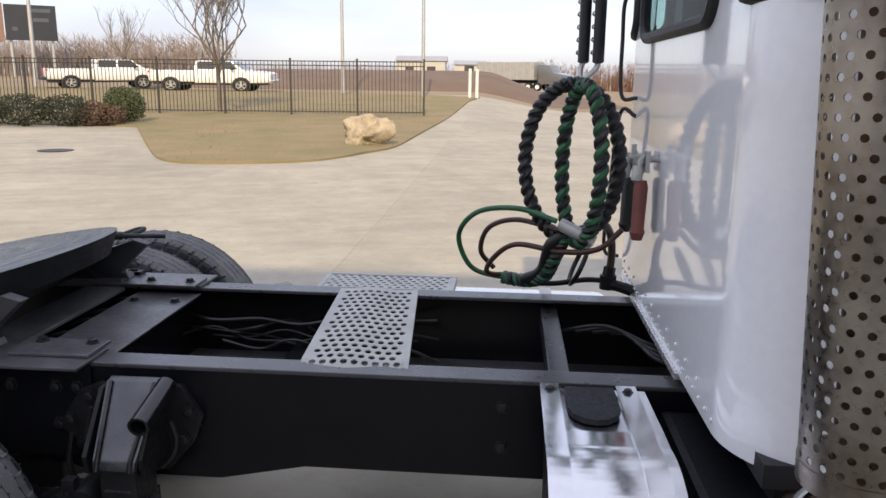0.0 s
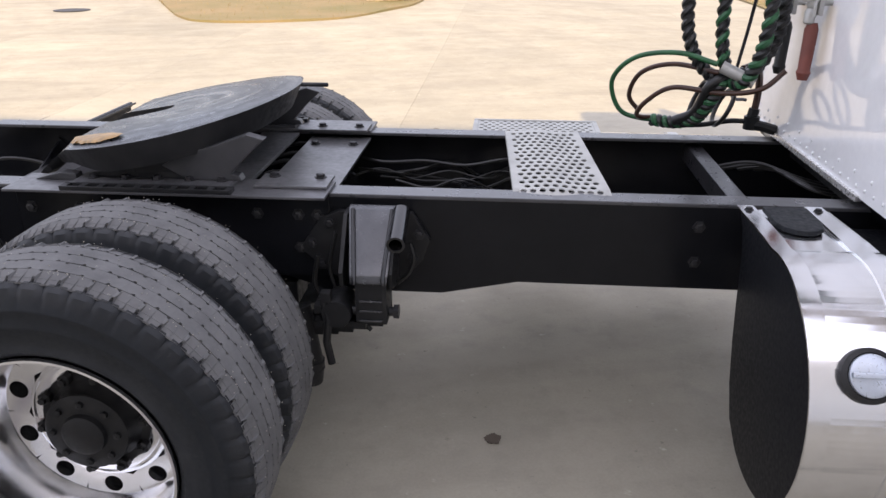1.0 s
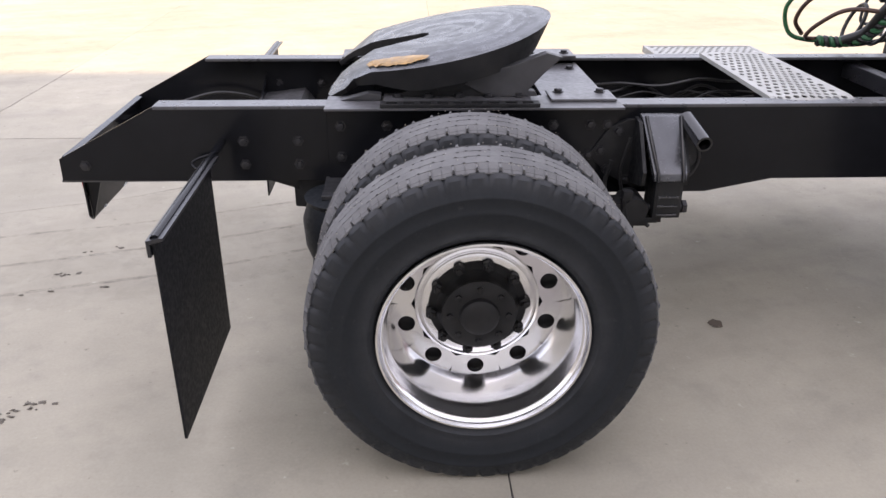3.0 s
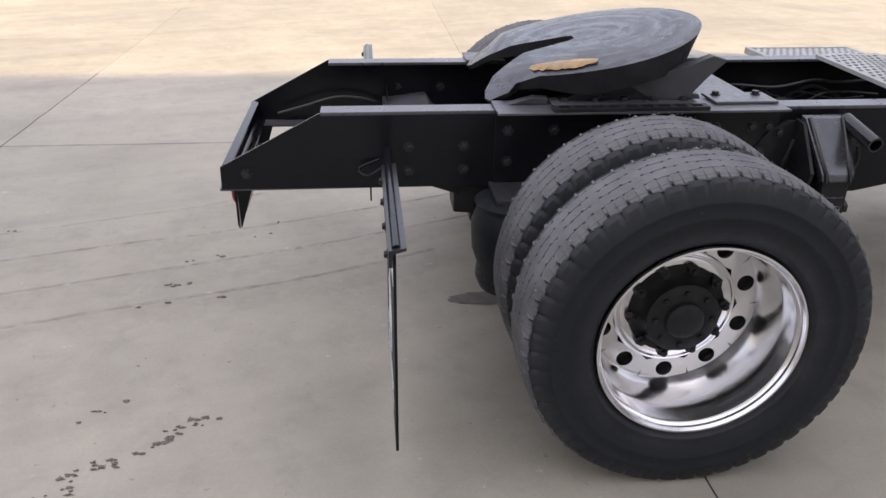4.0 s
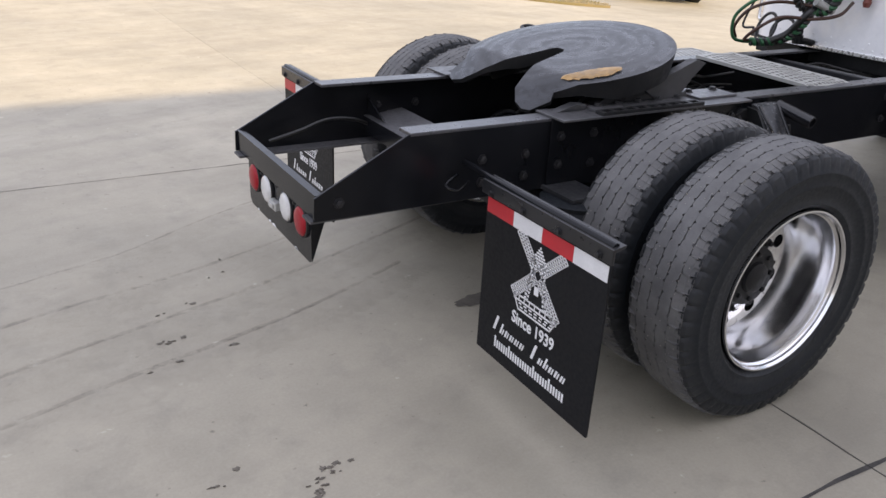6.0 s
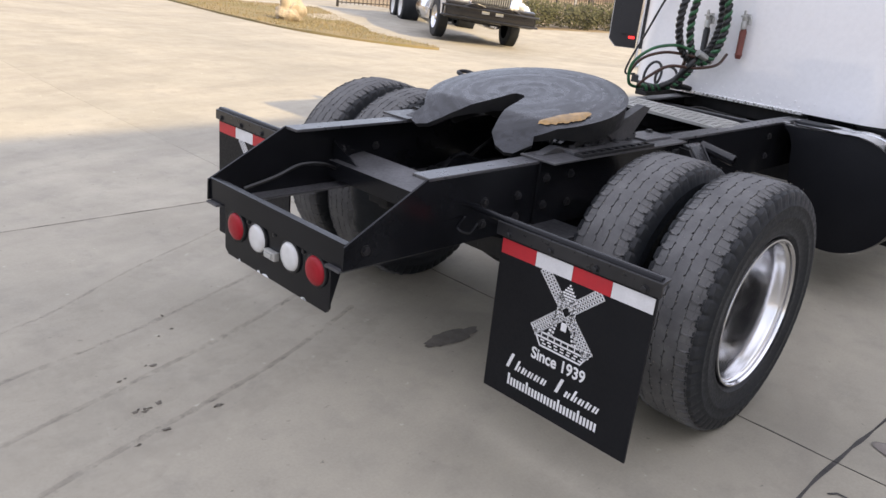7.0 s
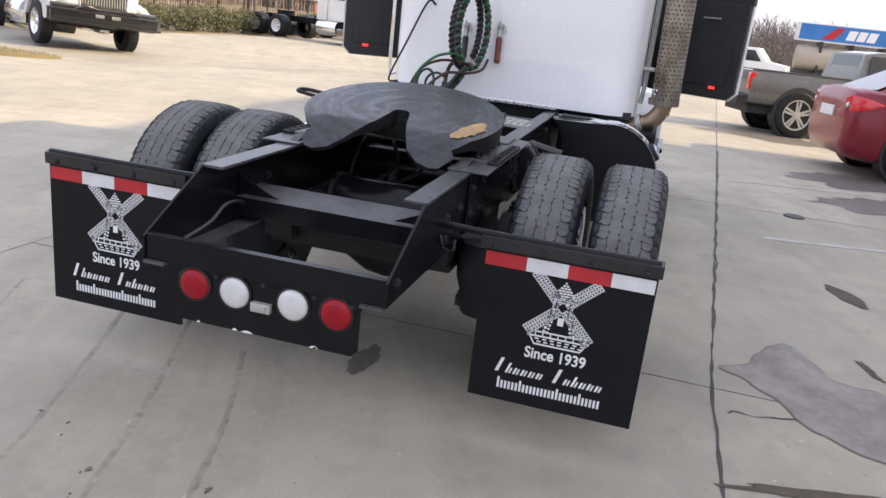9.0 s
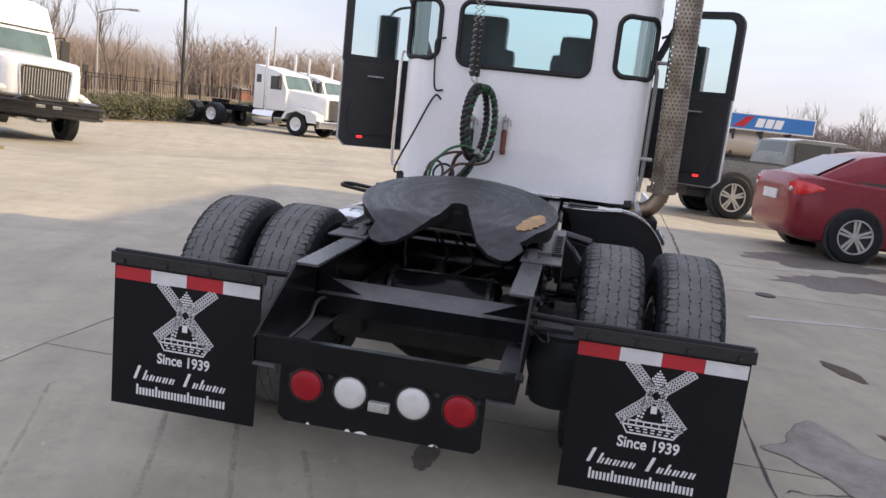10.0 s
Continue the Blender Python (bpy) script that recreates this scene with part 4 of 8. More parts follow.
def fifth_outline():
    """Plan of the top plate: a disc with a throat open to the rear and two blunt horns."""
    R = 0.462
    pts = []
    a = -136.0
    while a <= 136.01:
        pts.append((R * math.cos(radians(a)) * (0.92 if abs(a) < 90 else 1.0), R * math.sin(radians(a))))
        a += 4
    # the two horns differ a little: the throat leans to one side
    horn = [(-0.385, 0.338), (-0.424, 0.314), (-0.440, 0.268), (-0.430, 0.205), (-0.390, 0.150), (-0.320, 0.103), (-0.235, 0.056), (-0.13, 0.040), (-0.065, 0.034), (-0.044, 0.018)]
    other = [(-0.044, -0.022), (-0.065, -0.044), (-0.13, -0.060), (-0.21, -0.078), (-0.30, -0.106), (-0.388, -0.143), (-0.430, -0.20), (-0.441, -0.255), (-0.430, -0.295), (-0.365, -0.342)]
    pts += horn + other
    return pts


def fw_z(x, y):
    """The horns bend down to the rear and the rim droops slightly."""
    z = 0.0
    if x < -0.26:
        z -= 0.36 * (-0.26 - x)
    r = math.hypot(x, y)
    if r > 0.40:
        z -= 0.25 * (r - 0.40)
    return z


bm = B()
outl = fifth_outline()
edges = []
vs = [bm.verts.new((x, y, 0)) for x, y in outl]
for i in range(len(vs)):
    edges.append(bm.edges.new((vs[i], vs[(i + 1) % len(vs)])))
bmesh.ops.triangle_fill(bm, use_beauty=True, use_dissolve=False, edges=edges)
for _ in range(2):
    long_ = [e for e in bm.edges if e.calc_length() > 0.06]
    bmesh.ops.subdivide_edges(bm, edges=long_, cuts=1, use_grid_fill=False)
    bmesh.ops.triangulate(bm, faces=[f for f in bm.faces if len(f.verts) > 3])
for v in bm.verts:
    v.co.z = fw_z(v.co.x, v.co.y)
bmesh.ops.recalc_face_normals(bm, faces=bm.faces)
if sum(f.normal.z for f in bm.faces) < 0:
    bmesh.ops.reverse_faces(bm, faces=bm.faces)
be = [e for e in bm.edges if e.is_boundary]
r = bmesh.ops.extrude_edge_only(bm, edges=be)
nv = [g for g in r["geom"] if isinstance(g, bmesh.types.BMVert)]
for v in nv:
    rr = math.hypot(v.co.x, v.co.y)
    v.co.z -= (0.082 if rr > 0.2 else 0.065) * min(1.0, max(0.2, (v.co.x + 0.43) / 0.30))
    v.co.x *= 0.985 - 0.13 * max(0.0, v.co.x / 0.42)
    v.co.y *= 0.975
be = [e for e in bm.edges if e.is_boundary]
r = bmesh.ops.extrude_edge_only(bm, edges=be)
for v in [g for g in r["geom"] if isinstance(g, bmesh.types.BMVert)]:
    v.co.x *= 0.93
    v.co.y = v.co.y * 0.93 + (0.012 if v.co.y > 0 else -0.012) * (1 if math.hypot(v.co.x, v.co.y) < 0.3 else 0)
    v.co.z += 0.004
bmesh.ops.recalc_face_normals(bm, faces=bm.faces)
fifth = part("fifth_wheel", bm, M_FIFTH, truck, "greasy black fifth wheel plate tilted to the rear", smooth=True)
fifth.data.materials.append(M_DARK)      # faces not turned upward take the darker black
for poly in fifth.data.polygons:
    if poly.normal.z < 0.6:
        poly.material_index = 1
fifth.matrix_local = FW
# orange smear of grease on one horn, ribs and jaw beneath, pull handle
bm = B()
pts = smooth_path([(-0.275, -0.295, 0), (-0.262, -0.335, 0), (-0.205, -0.378, 0), (-0.14, -0.408, 0), (-0.082, -0.408, 0), (-0.055, -0.378, 0), (-0.115, -0.338, 0), (-0.20, -0.305, 0)], 6, loop=True)
ctr = Vector((sum(p.x for p in pts) / len(pts), sum(p.y for p in pts) / len(pts), 0))
rings_ = []
for f_, up_ in ((1.0, 0.002), (0.8, 0.006), (0.45, 0.0065)):
    ring_ = []
    for p in pts:
        q = ctr + (p - ctr) * f_
        q += Vector((noise.noise(p * 40), noise.noise(p * 47), 0)) * 0.012 * f_
        ring_.append(bm.verts.new((q.x, q.y, fw_z(q.x, q.y) + up_)))
    rings_.append(ring_)
for ra, rb in zip(rings_, rings_[1:]):
    for i in range(len(ra)):
        bm.faces.new((ra[i], ra[(i + 1) % len(ra)], rb[(i + 1) % len(ra)], rb[i]))
bm.faces.new(rings_[-1])
part("grease_smear", bm, M_YELLOW, fifth, "orange grease smear")
bm = B()
for yy in (-0.20, 0.20):
    prism(bm, [(-0.30, -0.06), (-0.27, -0.12), (0.22, -0.12), (0.28, -0.03)], "y", yy - 0.01, yy + 0.01)
box(bm, (-0.05, -0.40, -0.14), (0.07, 0.40, -0.04), bevel=0.012)
box(bm, (0.0, -0.16, -0.10), (0.27, 0.16, -0.02), bevel=0.012)
cyl(bm, (0.02, -0.05, -0.10), (0.02, -0.05, -0.02), 0.06, n=16)
part("jaw_housing", bm, M_DARK, fifth)
bm = B()
tube(bm, smooth_path([(0.24, 0.20, -0.09), (0.26, 0.42, -0.08), (0.30, 0.62, -0.075), (0.33, 0.655, -0.075), (0.355, 0.62, -0.075), (0.34, 0.50, -0.078)], 5), 0.010, 8)
part("pull_handle", bm, M_DARK, fifth, smooth=True).location.x = -0.10
for y in (-0.40, 0.40):
    s = 1 if y > 0 else -1
    bm = B()
    lo, hi = sorted((s * 0.395, s * 0.345))
    prism(bm, [(-0.26, 1.0), (0.12, 1.0), (0.08, 1.05), (0.05, 1.105), (-0.07, 1.105), (-0.13, 1.05)], "y", lo, hi, bevel=0.005)
    part("pivot_bracket", bm, M_DARK, truck, "oily black pivot bracket")
    bm = B()
    lo, hi = sorted((s * 0.402, s * 0.36))
    prism(bm, [(-0.01, 1.045), (0.05, 1.012), (0.10, 1.001), (0.245, 1.001), (0.236, 1.018), (0.212, 1.022), (0.262, 1.078), (0.325, 1.135), (0.27, 1.15), (0.16, 1.11), (0.06, 1.085)], "y", lo, hi, bevel=0.004)
    part("bracket_web", bm, M_GREYDARK, truck, "grey fan-shaped bracket web")
    bm = B()
    prism(bm, [(-0.44, 0.9885), (-0.40, 1.0), (-0.345, 1.014), (-0.298, 1.010), (-0.298, 0.9885)], "y", lo, hi, bevel=0.004)
    part("bracket_foot", bm, M_GREYDARK, truck)
bm = B()
tube(bm, [(0.20, 0.36, 1.165), (0.26, 0.455, 1.146), (0.322, 0.515, 1.135)], 0.009, 8)
cyl(bm, (0.19, 0.345, 1.168), (0.215, 0.385, 1.160), 0.016, n=10)
part("release_rod", bm, M_BOLT, truck, smooth=True)

# ---- step plates ----
bm = B()


def deck(u, v, h):
    """The deck step: a little narrower at its far end, sagging to the near rail, its near edge bent down."""
    x0, x1 = 1.098 - 0.032 * v, 1.402 - 0.056 * v
    dip = 0.012 * max(0.0, 1 - v / 0.06) + 0.003 * math.sin(9 * u + 1)
    return Vector((x0 + (x1 - x0) * u, -0.402 + 0.712 * v, 0.984 + 0.026 * v - dip + h))


perforated(bm, lambda u, v, h: deck(0.06 + 0.88 * u, 0.03 + 0.94 * v, h), 17, 9, 0.70, 0.004)
for (u0, v0), (u1, v1) in (((0, 0), (0.06, 1)), ((0.94, 0), (1, 1)), ((0.06, 0), (0.94, 0.03)), ((0.06, 0.97), (0.94, 1))):
    n_ = 12
    for k in range(n_):
        if v1 - v0 > 0.5:
            c4 = ((u0, v0 + (v1 - v0) * k / n_), (u1, v0 + (v1 - v0) * k / n_), (u1, v0 + (v1 - v0) * (k + 1) / n_), (u0, v0 + (v1 - v0) * (k + 1) / n_))
        else:
            c4 = ((u0 + (u1 - u0) * k / n_, v0), (u0 + (u1 - u0) * (k + 1) / n_, v0), (u0 + (u1 - u0) * (k + 1) / n_, v1), (u0 + (u1 - u0) * k / n_, v1))
        for h0 in (0.0, -0.004):
            bm.faces.new([bm.verts.new(deck(u, v, h0)) for u, v in (c4 if h0 == 0 else c4[::-1])])
rim_ = [(k / 12, 0) for k in range(13)] + [(1, k / 12) for k in range(1, 13)] + [(1 - k / 12, 1) for k in range(1, 13)] + [(0, 1 - k / 12) for k in range(1, 12)]
for k in range(len(rim_)):
    p, q = rim_[k], rim_[(k + 1) % len(rim_)]
    bm.faces.new([bm.verts.new(v_) for v_ in (deck(*p, 0.0), deck(*p, -0.016), deck(*q, -0.016), deck(*q, 0.0))])
bmesh.ops.remove_doubles(bm, verts=bm.verts, dist=0.0004)
part("step_plate", bm, M_STEP, truck, "perforated aluminium deck step, dusty")
bm = B()
perforated(bm, lambda u, v, h: Vector((0.95 + 0.49 * u, 0.46 + 0.22 * v, 0.962 + h)), 7, 15, 0.60, 0.004)
for a, b in (((0.93, 0.435, 0.935), (1.46, 0.46, 0.965)), ((0.93, 0.68, 0.935), (1.46, 0.70, 0.965)), ((0.93, 0.46, 0.935), (0.95, 0.68, 0.9644)), ((1.44, 0.46, 0.935), (1.46, 0.68, 0.9644))):
    box(bm, a, b, bevel=0.003)
part("side_step", bm, M_STEP, truck, "perforated aluminium step beside the rail")
for x in (1.0, 1.38):
    bm = B()
    prism(bm, [(0.432, 0.88), (0.432, 0.934), (0.69, 0.934), (0.69, 0.91)], "x", x - 0.02, x + 0.02)
    part("step_bracket", bm, M_BLACK, truck)
# slotted slide rack beside the fifth wheel, grey and greasy
for s_ in (-1, 1):
    bm = B()
    for y0, y1 in ((0.459, 0.467), (0.497, 0.505)):
        a, b = sorted((s_ * y0, s_ * y1))
        box(bm, (-0.30, a, 0.9885), (0.24, b, 1.002), bevel=0.002)
    a, b = sorted((s_ * 0.467, s_ * 0.497))
    for k in range(10):
        box(bm, (-0.30 + 0.0578 * k, a, 0.9885), (-0.28 + 0.0578 * k, b, 1.001))
    part("slide_rack", bm, M_DARK, truck, "greasy slotted slide rack")

# members and rods between the rails under the plate, mainly added to darken it
bm = B()
prism(bm, [(0.455, 0.66), (0.455, 0.955), (0.53, 0.955), (0.53, 0.945), (0.467, 0.945), (0.467, 0.67), (0.53, 0.67), (0.53, 0.66)], "y", -0.42, 0.42)
part("axle_crossmember", bm, M_BLACK, truck)
bm = B()
box(bm, (-0.06, -0.34, 1.005), (0.05, 0.34, 1.05), bevel=0.01)
part("saddle_beam", bm, M_DARK, truck)
# unseen reservoir, put in to close the view to the ground
bm = B()
lathe(bm, [(0.001, 0), (0.07, 0.004), (0.10, 0.03), (0.105, 0.06), (0.105, 0.60), (0.10, 0.63), (0.07, 0.656), (0.001, 0.66)], (0.26, -0.33, 0.80), (0, 1, 0), 24)
part("air_reservoir", bm, M_BLACK, truck, "black air reservoir between the rails", smooth=True)
bm = B()
lathe(bm, [(0.001, 0), (0.08, 0.004), (0.115, 0.03), (0.12, 0.055), (0.12, 0.50), (0.115, 0.525), (0.08, 0.551), (0.001, 0.555)], (-0.20, -0.26, 0.70), (0, 1, 0), 28)
res = part("air_reservoir", bm, M_BLACK, truck, "black air reservoir between the rails", smooth=True)
for y_ in (-0.215, 0.24):
    bm = B()
    lathe(bm, [(0.12, 0.0), (0.127, 0.003), (0.127, 0.022), (0.12, 0.025)], (-0.20, y_, 0.70), (0, 1, 0), 28)
    part("reservoir_band", bm, M_TOPFL, res, smooth=True)
# filler beams, added so less bright ground shows through
for y_ in (-0.36, 0.33):
    bm = B()
    prism(bm, [(-0.62, 0.60), (-0.62, 0.70), (-0.40, 0.70), (-0.05, 0.68), (0.40, 0.66), (0.40, 0.58), (-0.05, 0.56), (-0.40, 0.58)], "y", y_ - 0.05, y_ + 0.08, bevel=0.008)
    part("suspension_beam", bm, M_DARK, truck)
bm = B()
box(bm, (-0.56, -0.41, 0.56), (-0.42, 0.41, 0.64), bevel=0.015)
part("cross_beam", bm, M_DARK, truck)
bm = B()
tube(bm, [(-0.05, 0.05, 0.76), (0.20, 0.12, 0.80), (0.44, 0.20, 0.82)], 0.024, 10)
cyl(bm, (-0.05, -0.02, 0.74), (-0.05, 0.12, 0.74), 0.045, n=14)
part("torque_rod", bm, M_DARK, truck, smooth=True)
for s_ in (-1, 1):
    bm = B()
    lathe(bm, [(0.03, 0.0), (0.085, 0.005), (0.09, 0.03), (0.09, 0.09), (0.085, 0.12), (0.055, 0.14), (0.05, 0.20)], (-0.14, s_ * 0.30, 0.66), (-0.9, 0, 0.25), 20, cap=(True, True))
    part("brake_chamber", bm, M_DARK, truck, smooth=True)
rnd = random.Random(9)
for k in range(5):
    y_ = -0.28 + 0.14 * k
    pts = [(0.45, y_, 0.90), (0.25, y_ + rnd.uniform(-0.06, 0.06), 0.94), (0.02, y_ + rnd.uniform(-0.1, 0.1), 0.86), (-0.16, y_ * 0.8, 0.78 + rnd.uniform(-0.04, 0.06)), (-0.22, y_, 0.70)]
    part("air_line", tube(B(), smooth_path(pts, 5), 0.008, 6), M_HOSE, truck, smooth=True)

# wiring and air lines along the inside of the far rail
rnd = random.Random(4)
for k in range(6):
    x0, x1 = 0.45 + rnd.uniform(-0.1, 0.2), 1.5 + rnd.uniform(-0.3, 0.4)
    y, z = 0.33 + rnd.uniform(-0.05, 0.06), 0.84 + rnd.uniform(-0.05, 0.05)
    pts = [(x0 + (x1 - x0) * q / 6, y + rnd.uniform(-0.05, 0.04), z + rnd.uniform(-0.035, 0.035)) for q in range(7)]
    part("air_line", tube(B(), smooth_path(pts, 5), rnd.choice((0.004, 0.0055, 0.007)), 6), M_HOSE, truck, smooth=True)
for k in range(4):
    pts = [(1.85 + 0.06 * k, 0.30, 0.88), (2.0 + 0.03 * k, 0.22, 0.93 - 0.01 * k), (2.15, 0.12 - 0.05 * k, 0.90), (2.4, 0.05, 0.85)]
    part("air_line", tube(B(), smooth_path(pts, 5), 0.007, 6), M_HOSE, truck, smooth=True)
pts = [(-1.30, 0.36, 0.76), (-1.18, 0.33, 0.80), (-1.05, 0.35, 0.83), (-0.93, 0.36, 0.82), (-0.83, 0.38, 0.78)]
part("lamp_wire", tube(B(), smooth_path(pts, 6), 0.008, 6), M_HOSE, truck, smooth=True)


# ---- mud flaps ----
def mud_flap(x, y_in, y_out, z_bot, z_top):
    """Rubber flap on a hanger bar, with tape and a printed windmill mark. y_in is nearer the rail."""
    s = 1 if y_out > 0 else -1
    w = abs(y_out - y_in)
    f = part("mud_flap", prism(B(), [(y_in, z_bot), (y_out, z_bot), (y_out, z_top), (y_in, z_top)], "x", x - 0.004, x + 0.004), M_FLAP, truck, "black rubber mud flap with white print")
    bm = B()
    a, b = sorted((y_in - s * 0.02, y_out + s * 0.012))
    box(bm, (x - 0.016, a, z_top - 0.035), (x - 0.006, b, z_top + 0.012), bevel=0.003)
    prism(bm, [(x - 0.016, z_top + 0.012), (x + 0.03, z_top + 0.02), (x + 0.03, z_top + 0.012), (x - 0.006, z_top + 0.002)], "y", a, b)
    hanger = part("flap_bar", bm, M_TOPFL, f, "worn black steel hanger bar")
    bm = B()
    tube(bm, [(x + 0.01, s * 0.43, z_top + 0.02), (x + 0.005, y_in, z_top + 0.015), (x + 0.005, y_out, z_top + 0.012)], 0.013, 10)
    tube(bm, smooth_path([(x - 0.02, s * 0.435, z_top - 0.02), (x - 0.09, s * 0.47, z_top - 0.04), (x - 0.06, s * 0.50, z_top - 0.055), (x - 0.01, s * 0.49, z_top - 0.03)], 5), 0.005, 6)
    part("hanger_rod", bm, M_BLACK, f, smooth=True)
    for k in range(4):
        yy = y_in + (y_out - y_in) * (0.06 + 0.29 * k)
        share(bolt0, Matrix.Translation((x - 0.016, yy, z_top - 0.022)) @ Matrix.Rotation(radians(-90), 4, "Y") @ Matrix.Scale(0.75, 4), hanger)
    # tape, red and white by turns; seen from behind it begins with red at the left
    zt = z_top - 0.045
    left = max(y_in, y_out) - 0.004
    for k in range(4):
        y1 = left - w * 0.985 * k / 4
        y0 = left - w * 0.985 * (k + 1) / 4
        bm = B()
        box(bm, (x - 0.0055, y0 + 0.0006, zt - 0.052), (x - 0.0042, y1 - 0.0006, zt))
        part("tape", bm, M_REDTAPE if k % 2 == 0 else M_WHITETAPE, f)
    mid = (y_in + y_out) / 2

    def flat(bm_, pts, d=0.0):
        prism(bm_, [(mid - u, zt + v) for u, v in pts], "x", x - 0.0052 - d, x - 0.0041 - d)

    def strut(bm_, p, q, wd):
        p, q = Vector(p), Vector(q)
        n_ = (q - p).normalized()
        n_ = Vector((-n_.y, n_.x)) * wd / 2
        flat(bm_, [p + n_, q + n_, q - n_, p - n_])
    bm = B()
    # sails: lattice of two long spars with cross laths
    cx_, cz_ = 0.0, -0.165
    for ang in (42, 133, 222, 313):
        d = Vector((math.cos(radians(ang)), math.sin(radians(ang))))
        n_ = Vector((-d.y, d.x))
        c0 = Vector((cx_, cz_))
        for o_ in (-0.0185, -0.006, 0.006, 0.0185):
            strut(bm, c0 + d * 0.014 + n_ * o_, c0 + d * 0.162 + n_ * o_, 0.0052)
        for k in range(14):
            q = c0 + d * (0.016 + 0.0112 * k)
            strut(bm, q - n_ * 0.021, q + n_ * 0.021, 0.0050)
    # cap and tower
    for k in range(7):
        hw = 0.004 + 0.0075 * k
        for q in range(k + 1):
            u0 = -hw + 2 * hw * q / (k + 1)
            strut(bm, (u0 + 0.001, -0.070 - 0.010 * k), (u0 + 2 * hw / (k + 1) - 0.001, -0.070 - 0.010 * k), 0.0062)
    for k in range(9):
        q = -0.150 - 0.0145 * k
        hw = 0.034 + 0.0032 * k
        for sgn in (-1, 1):
            strut(bm, (sgn * hw, q), (sgn * (hw - 0.010), q), 0.009)
            strut(bm, (sgn * (hw - 0.013), q - 0.003), (sgn * (hw - 0.021), q - 0.003), 0.008)
    flat(bm, [(-0.011, -0.235), (0.011, -0.235), (0.011, -0.205), (-0.011, -0.205)])
    # gallery and wall
    strut(bm, (-0.112, -0.272), (0.112, -0.272), 0.006)
    strut(bm, (-0.112, -0.290), (0.112, -0.290), 0.006)
    strut(bm, (-0.085, -0.322), (0.085, -0.322), 0.006)
    for k in range(9):
        u = -0.112 + 0.028 * k
        strut(bm, (u, -0.272), (u, -0.290), 0.004)
        if abs(u) < 0.1:
            strut(bm, (u, -0.300), (u + 0.015, -0.300), 0.005)
            strut(bm, (u * 0.9, -0.311), (u * 0.9 + 0.015, -0.311), 0.005)
    strut(bm, (-0.105, -0.290), (-0.083, -0.325), 0.005)
    strut(bm, (0.105, -0.290), (0.083, -0.325), 0.005)
    part("windmill_print", bm, M_PRINT, f, "white printed windmill")
    for word, off in (("Since", -0.0661), ("1939", 0.0688)):
        writing("print_lettering", word, 0.058, M_PRINT, f, Matrix.Translation((x - 0.0048, mid, zt - 0.362)) @ Matrix.Rotation(radians(-90), 4, "Z") @ Matrix.Rotation(radians(90), 4, "X") @ Matrix.Diagonal((0.90, 1.04, 1, 1)) @ Matrix.Translation((off, 0, 0)), bold=0.0012)
    # the firm's name and address stand as plain bars
    rr = random.Random(7)
    u = -0.215
    for word in (6, 6):
        bm = B()
        for k in range(word):
            hh = 0.058 if k == 0 else rr.choice((0.024, 0.026, 0.042, 0.024))
            ww = 0.032 if k == 0 else 0.022
            sl = 0.35 * hh
            b0 = -0.462
            flat(bm, [(u, b0), (u + ww * 0.40, b0), (u + ww * 0.40 + sl, b0 + hh), (u + sl, b0 + hh)])
            if k:
                flat(bm, [(u + ww * 0.62, b0), (u + ww * 0.92, b0), (u + ww * 0.92 + 0.008, b0 + 0.023), (u + ww * 0.62 + 0.008, b0 + 0.023)])
            u += ww + 0.007
        u += 0.035
        part("print_bar", bm, M_PRINT, f)
    u = -0.20
    for word in (3, 8, 3):
        bm = B()
        for k in range(word):
            hh = 0.044 if k in (0, 5) else 0.031
            flat(bm, [(u, -0.528), (u + 0.0085, -0.528), (u + 0.0085, -0.528 + hh), (u, -0.528 + hh)])
            flat(bm, [(u + 0.014, -0.528), (u + 0.0225, -0.528), (u + 0.0225, -0.497), (u + 0.014, -0.497)])
            u += 0.028
        part("print_bar", bm, M_PRINT, f)
    return f


mud_flap(-0.862, -0.608, -1.225, 0.21, 0.835)
mud_flap(-0.91, 0.617, 1.24, 0.24, 0.865)

# ---- polished additive tank beside the rail, with a black end shield ----
TY, TZ, TR = -0.85, 0.65, 0.34


def tank_outline(r, grow=0.0):
    """Section across the tank: a circle whose top runs flat to the rail."""
    pts = [(-0.455, 0.975 + grow), (-0.50, 0.93), (-0.53, 0.86), (-0.545, 0.73), (-0.568, 0.60), (-0.605, 0.47), (-0.655, 0.38)]
    for a in range(-70, -281, -3):
        pts.append((TY + r * math.cos(radians(a)), TZ + r * math.sin(radians(a))))
    pts += [(-0.72, 0.985 + grow), (-0.60, 0.98 + grow)]
    return pts


bm = B()
prism(bm, tank_outline(TR - 0.004, -0.006), "x", 1.765, 1.785, bevel=0.006)
tank = part("additive_tank", bm, M_FLAP, truck, "round polished tank with a black end shield", smooth=True)
bm = B()
prism(bm, tank_outline(TR), "x", 1.785, 2.02, bevel=0.003)
part("tank_shell", bm, M_CHROME, tank, "mirror-polished aluminium shell", smooth=True)


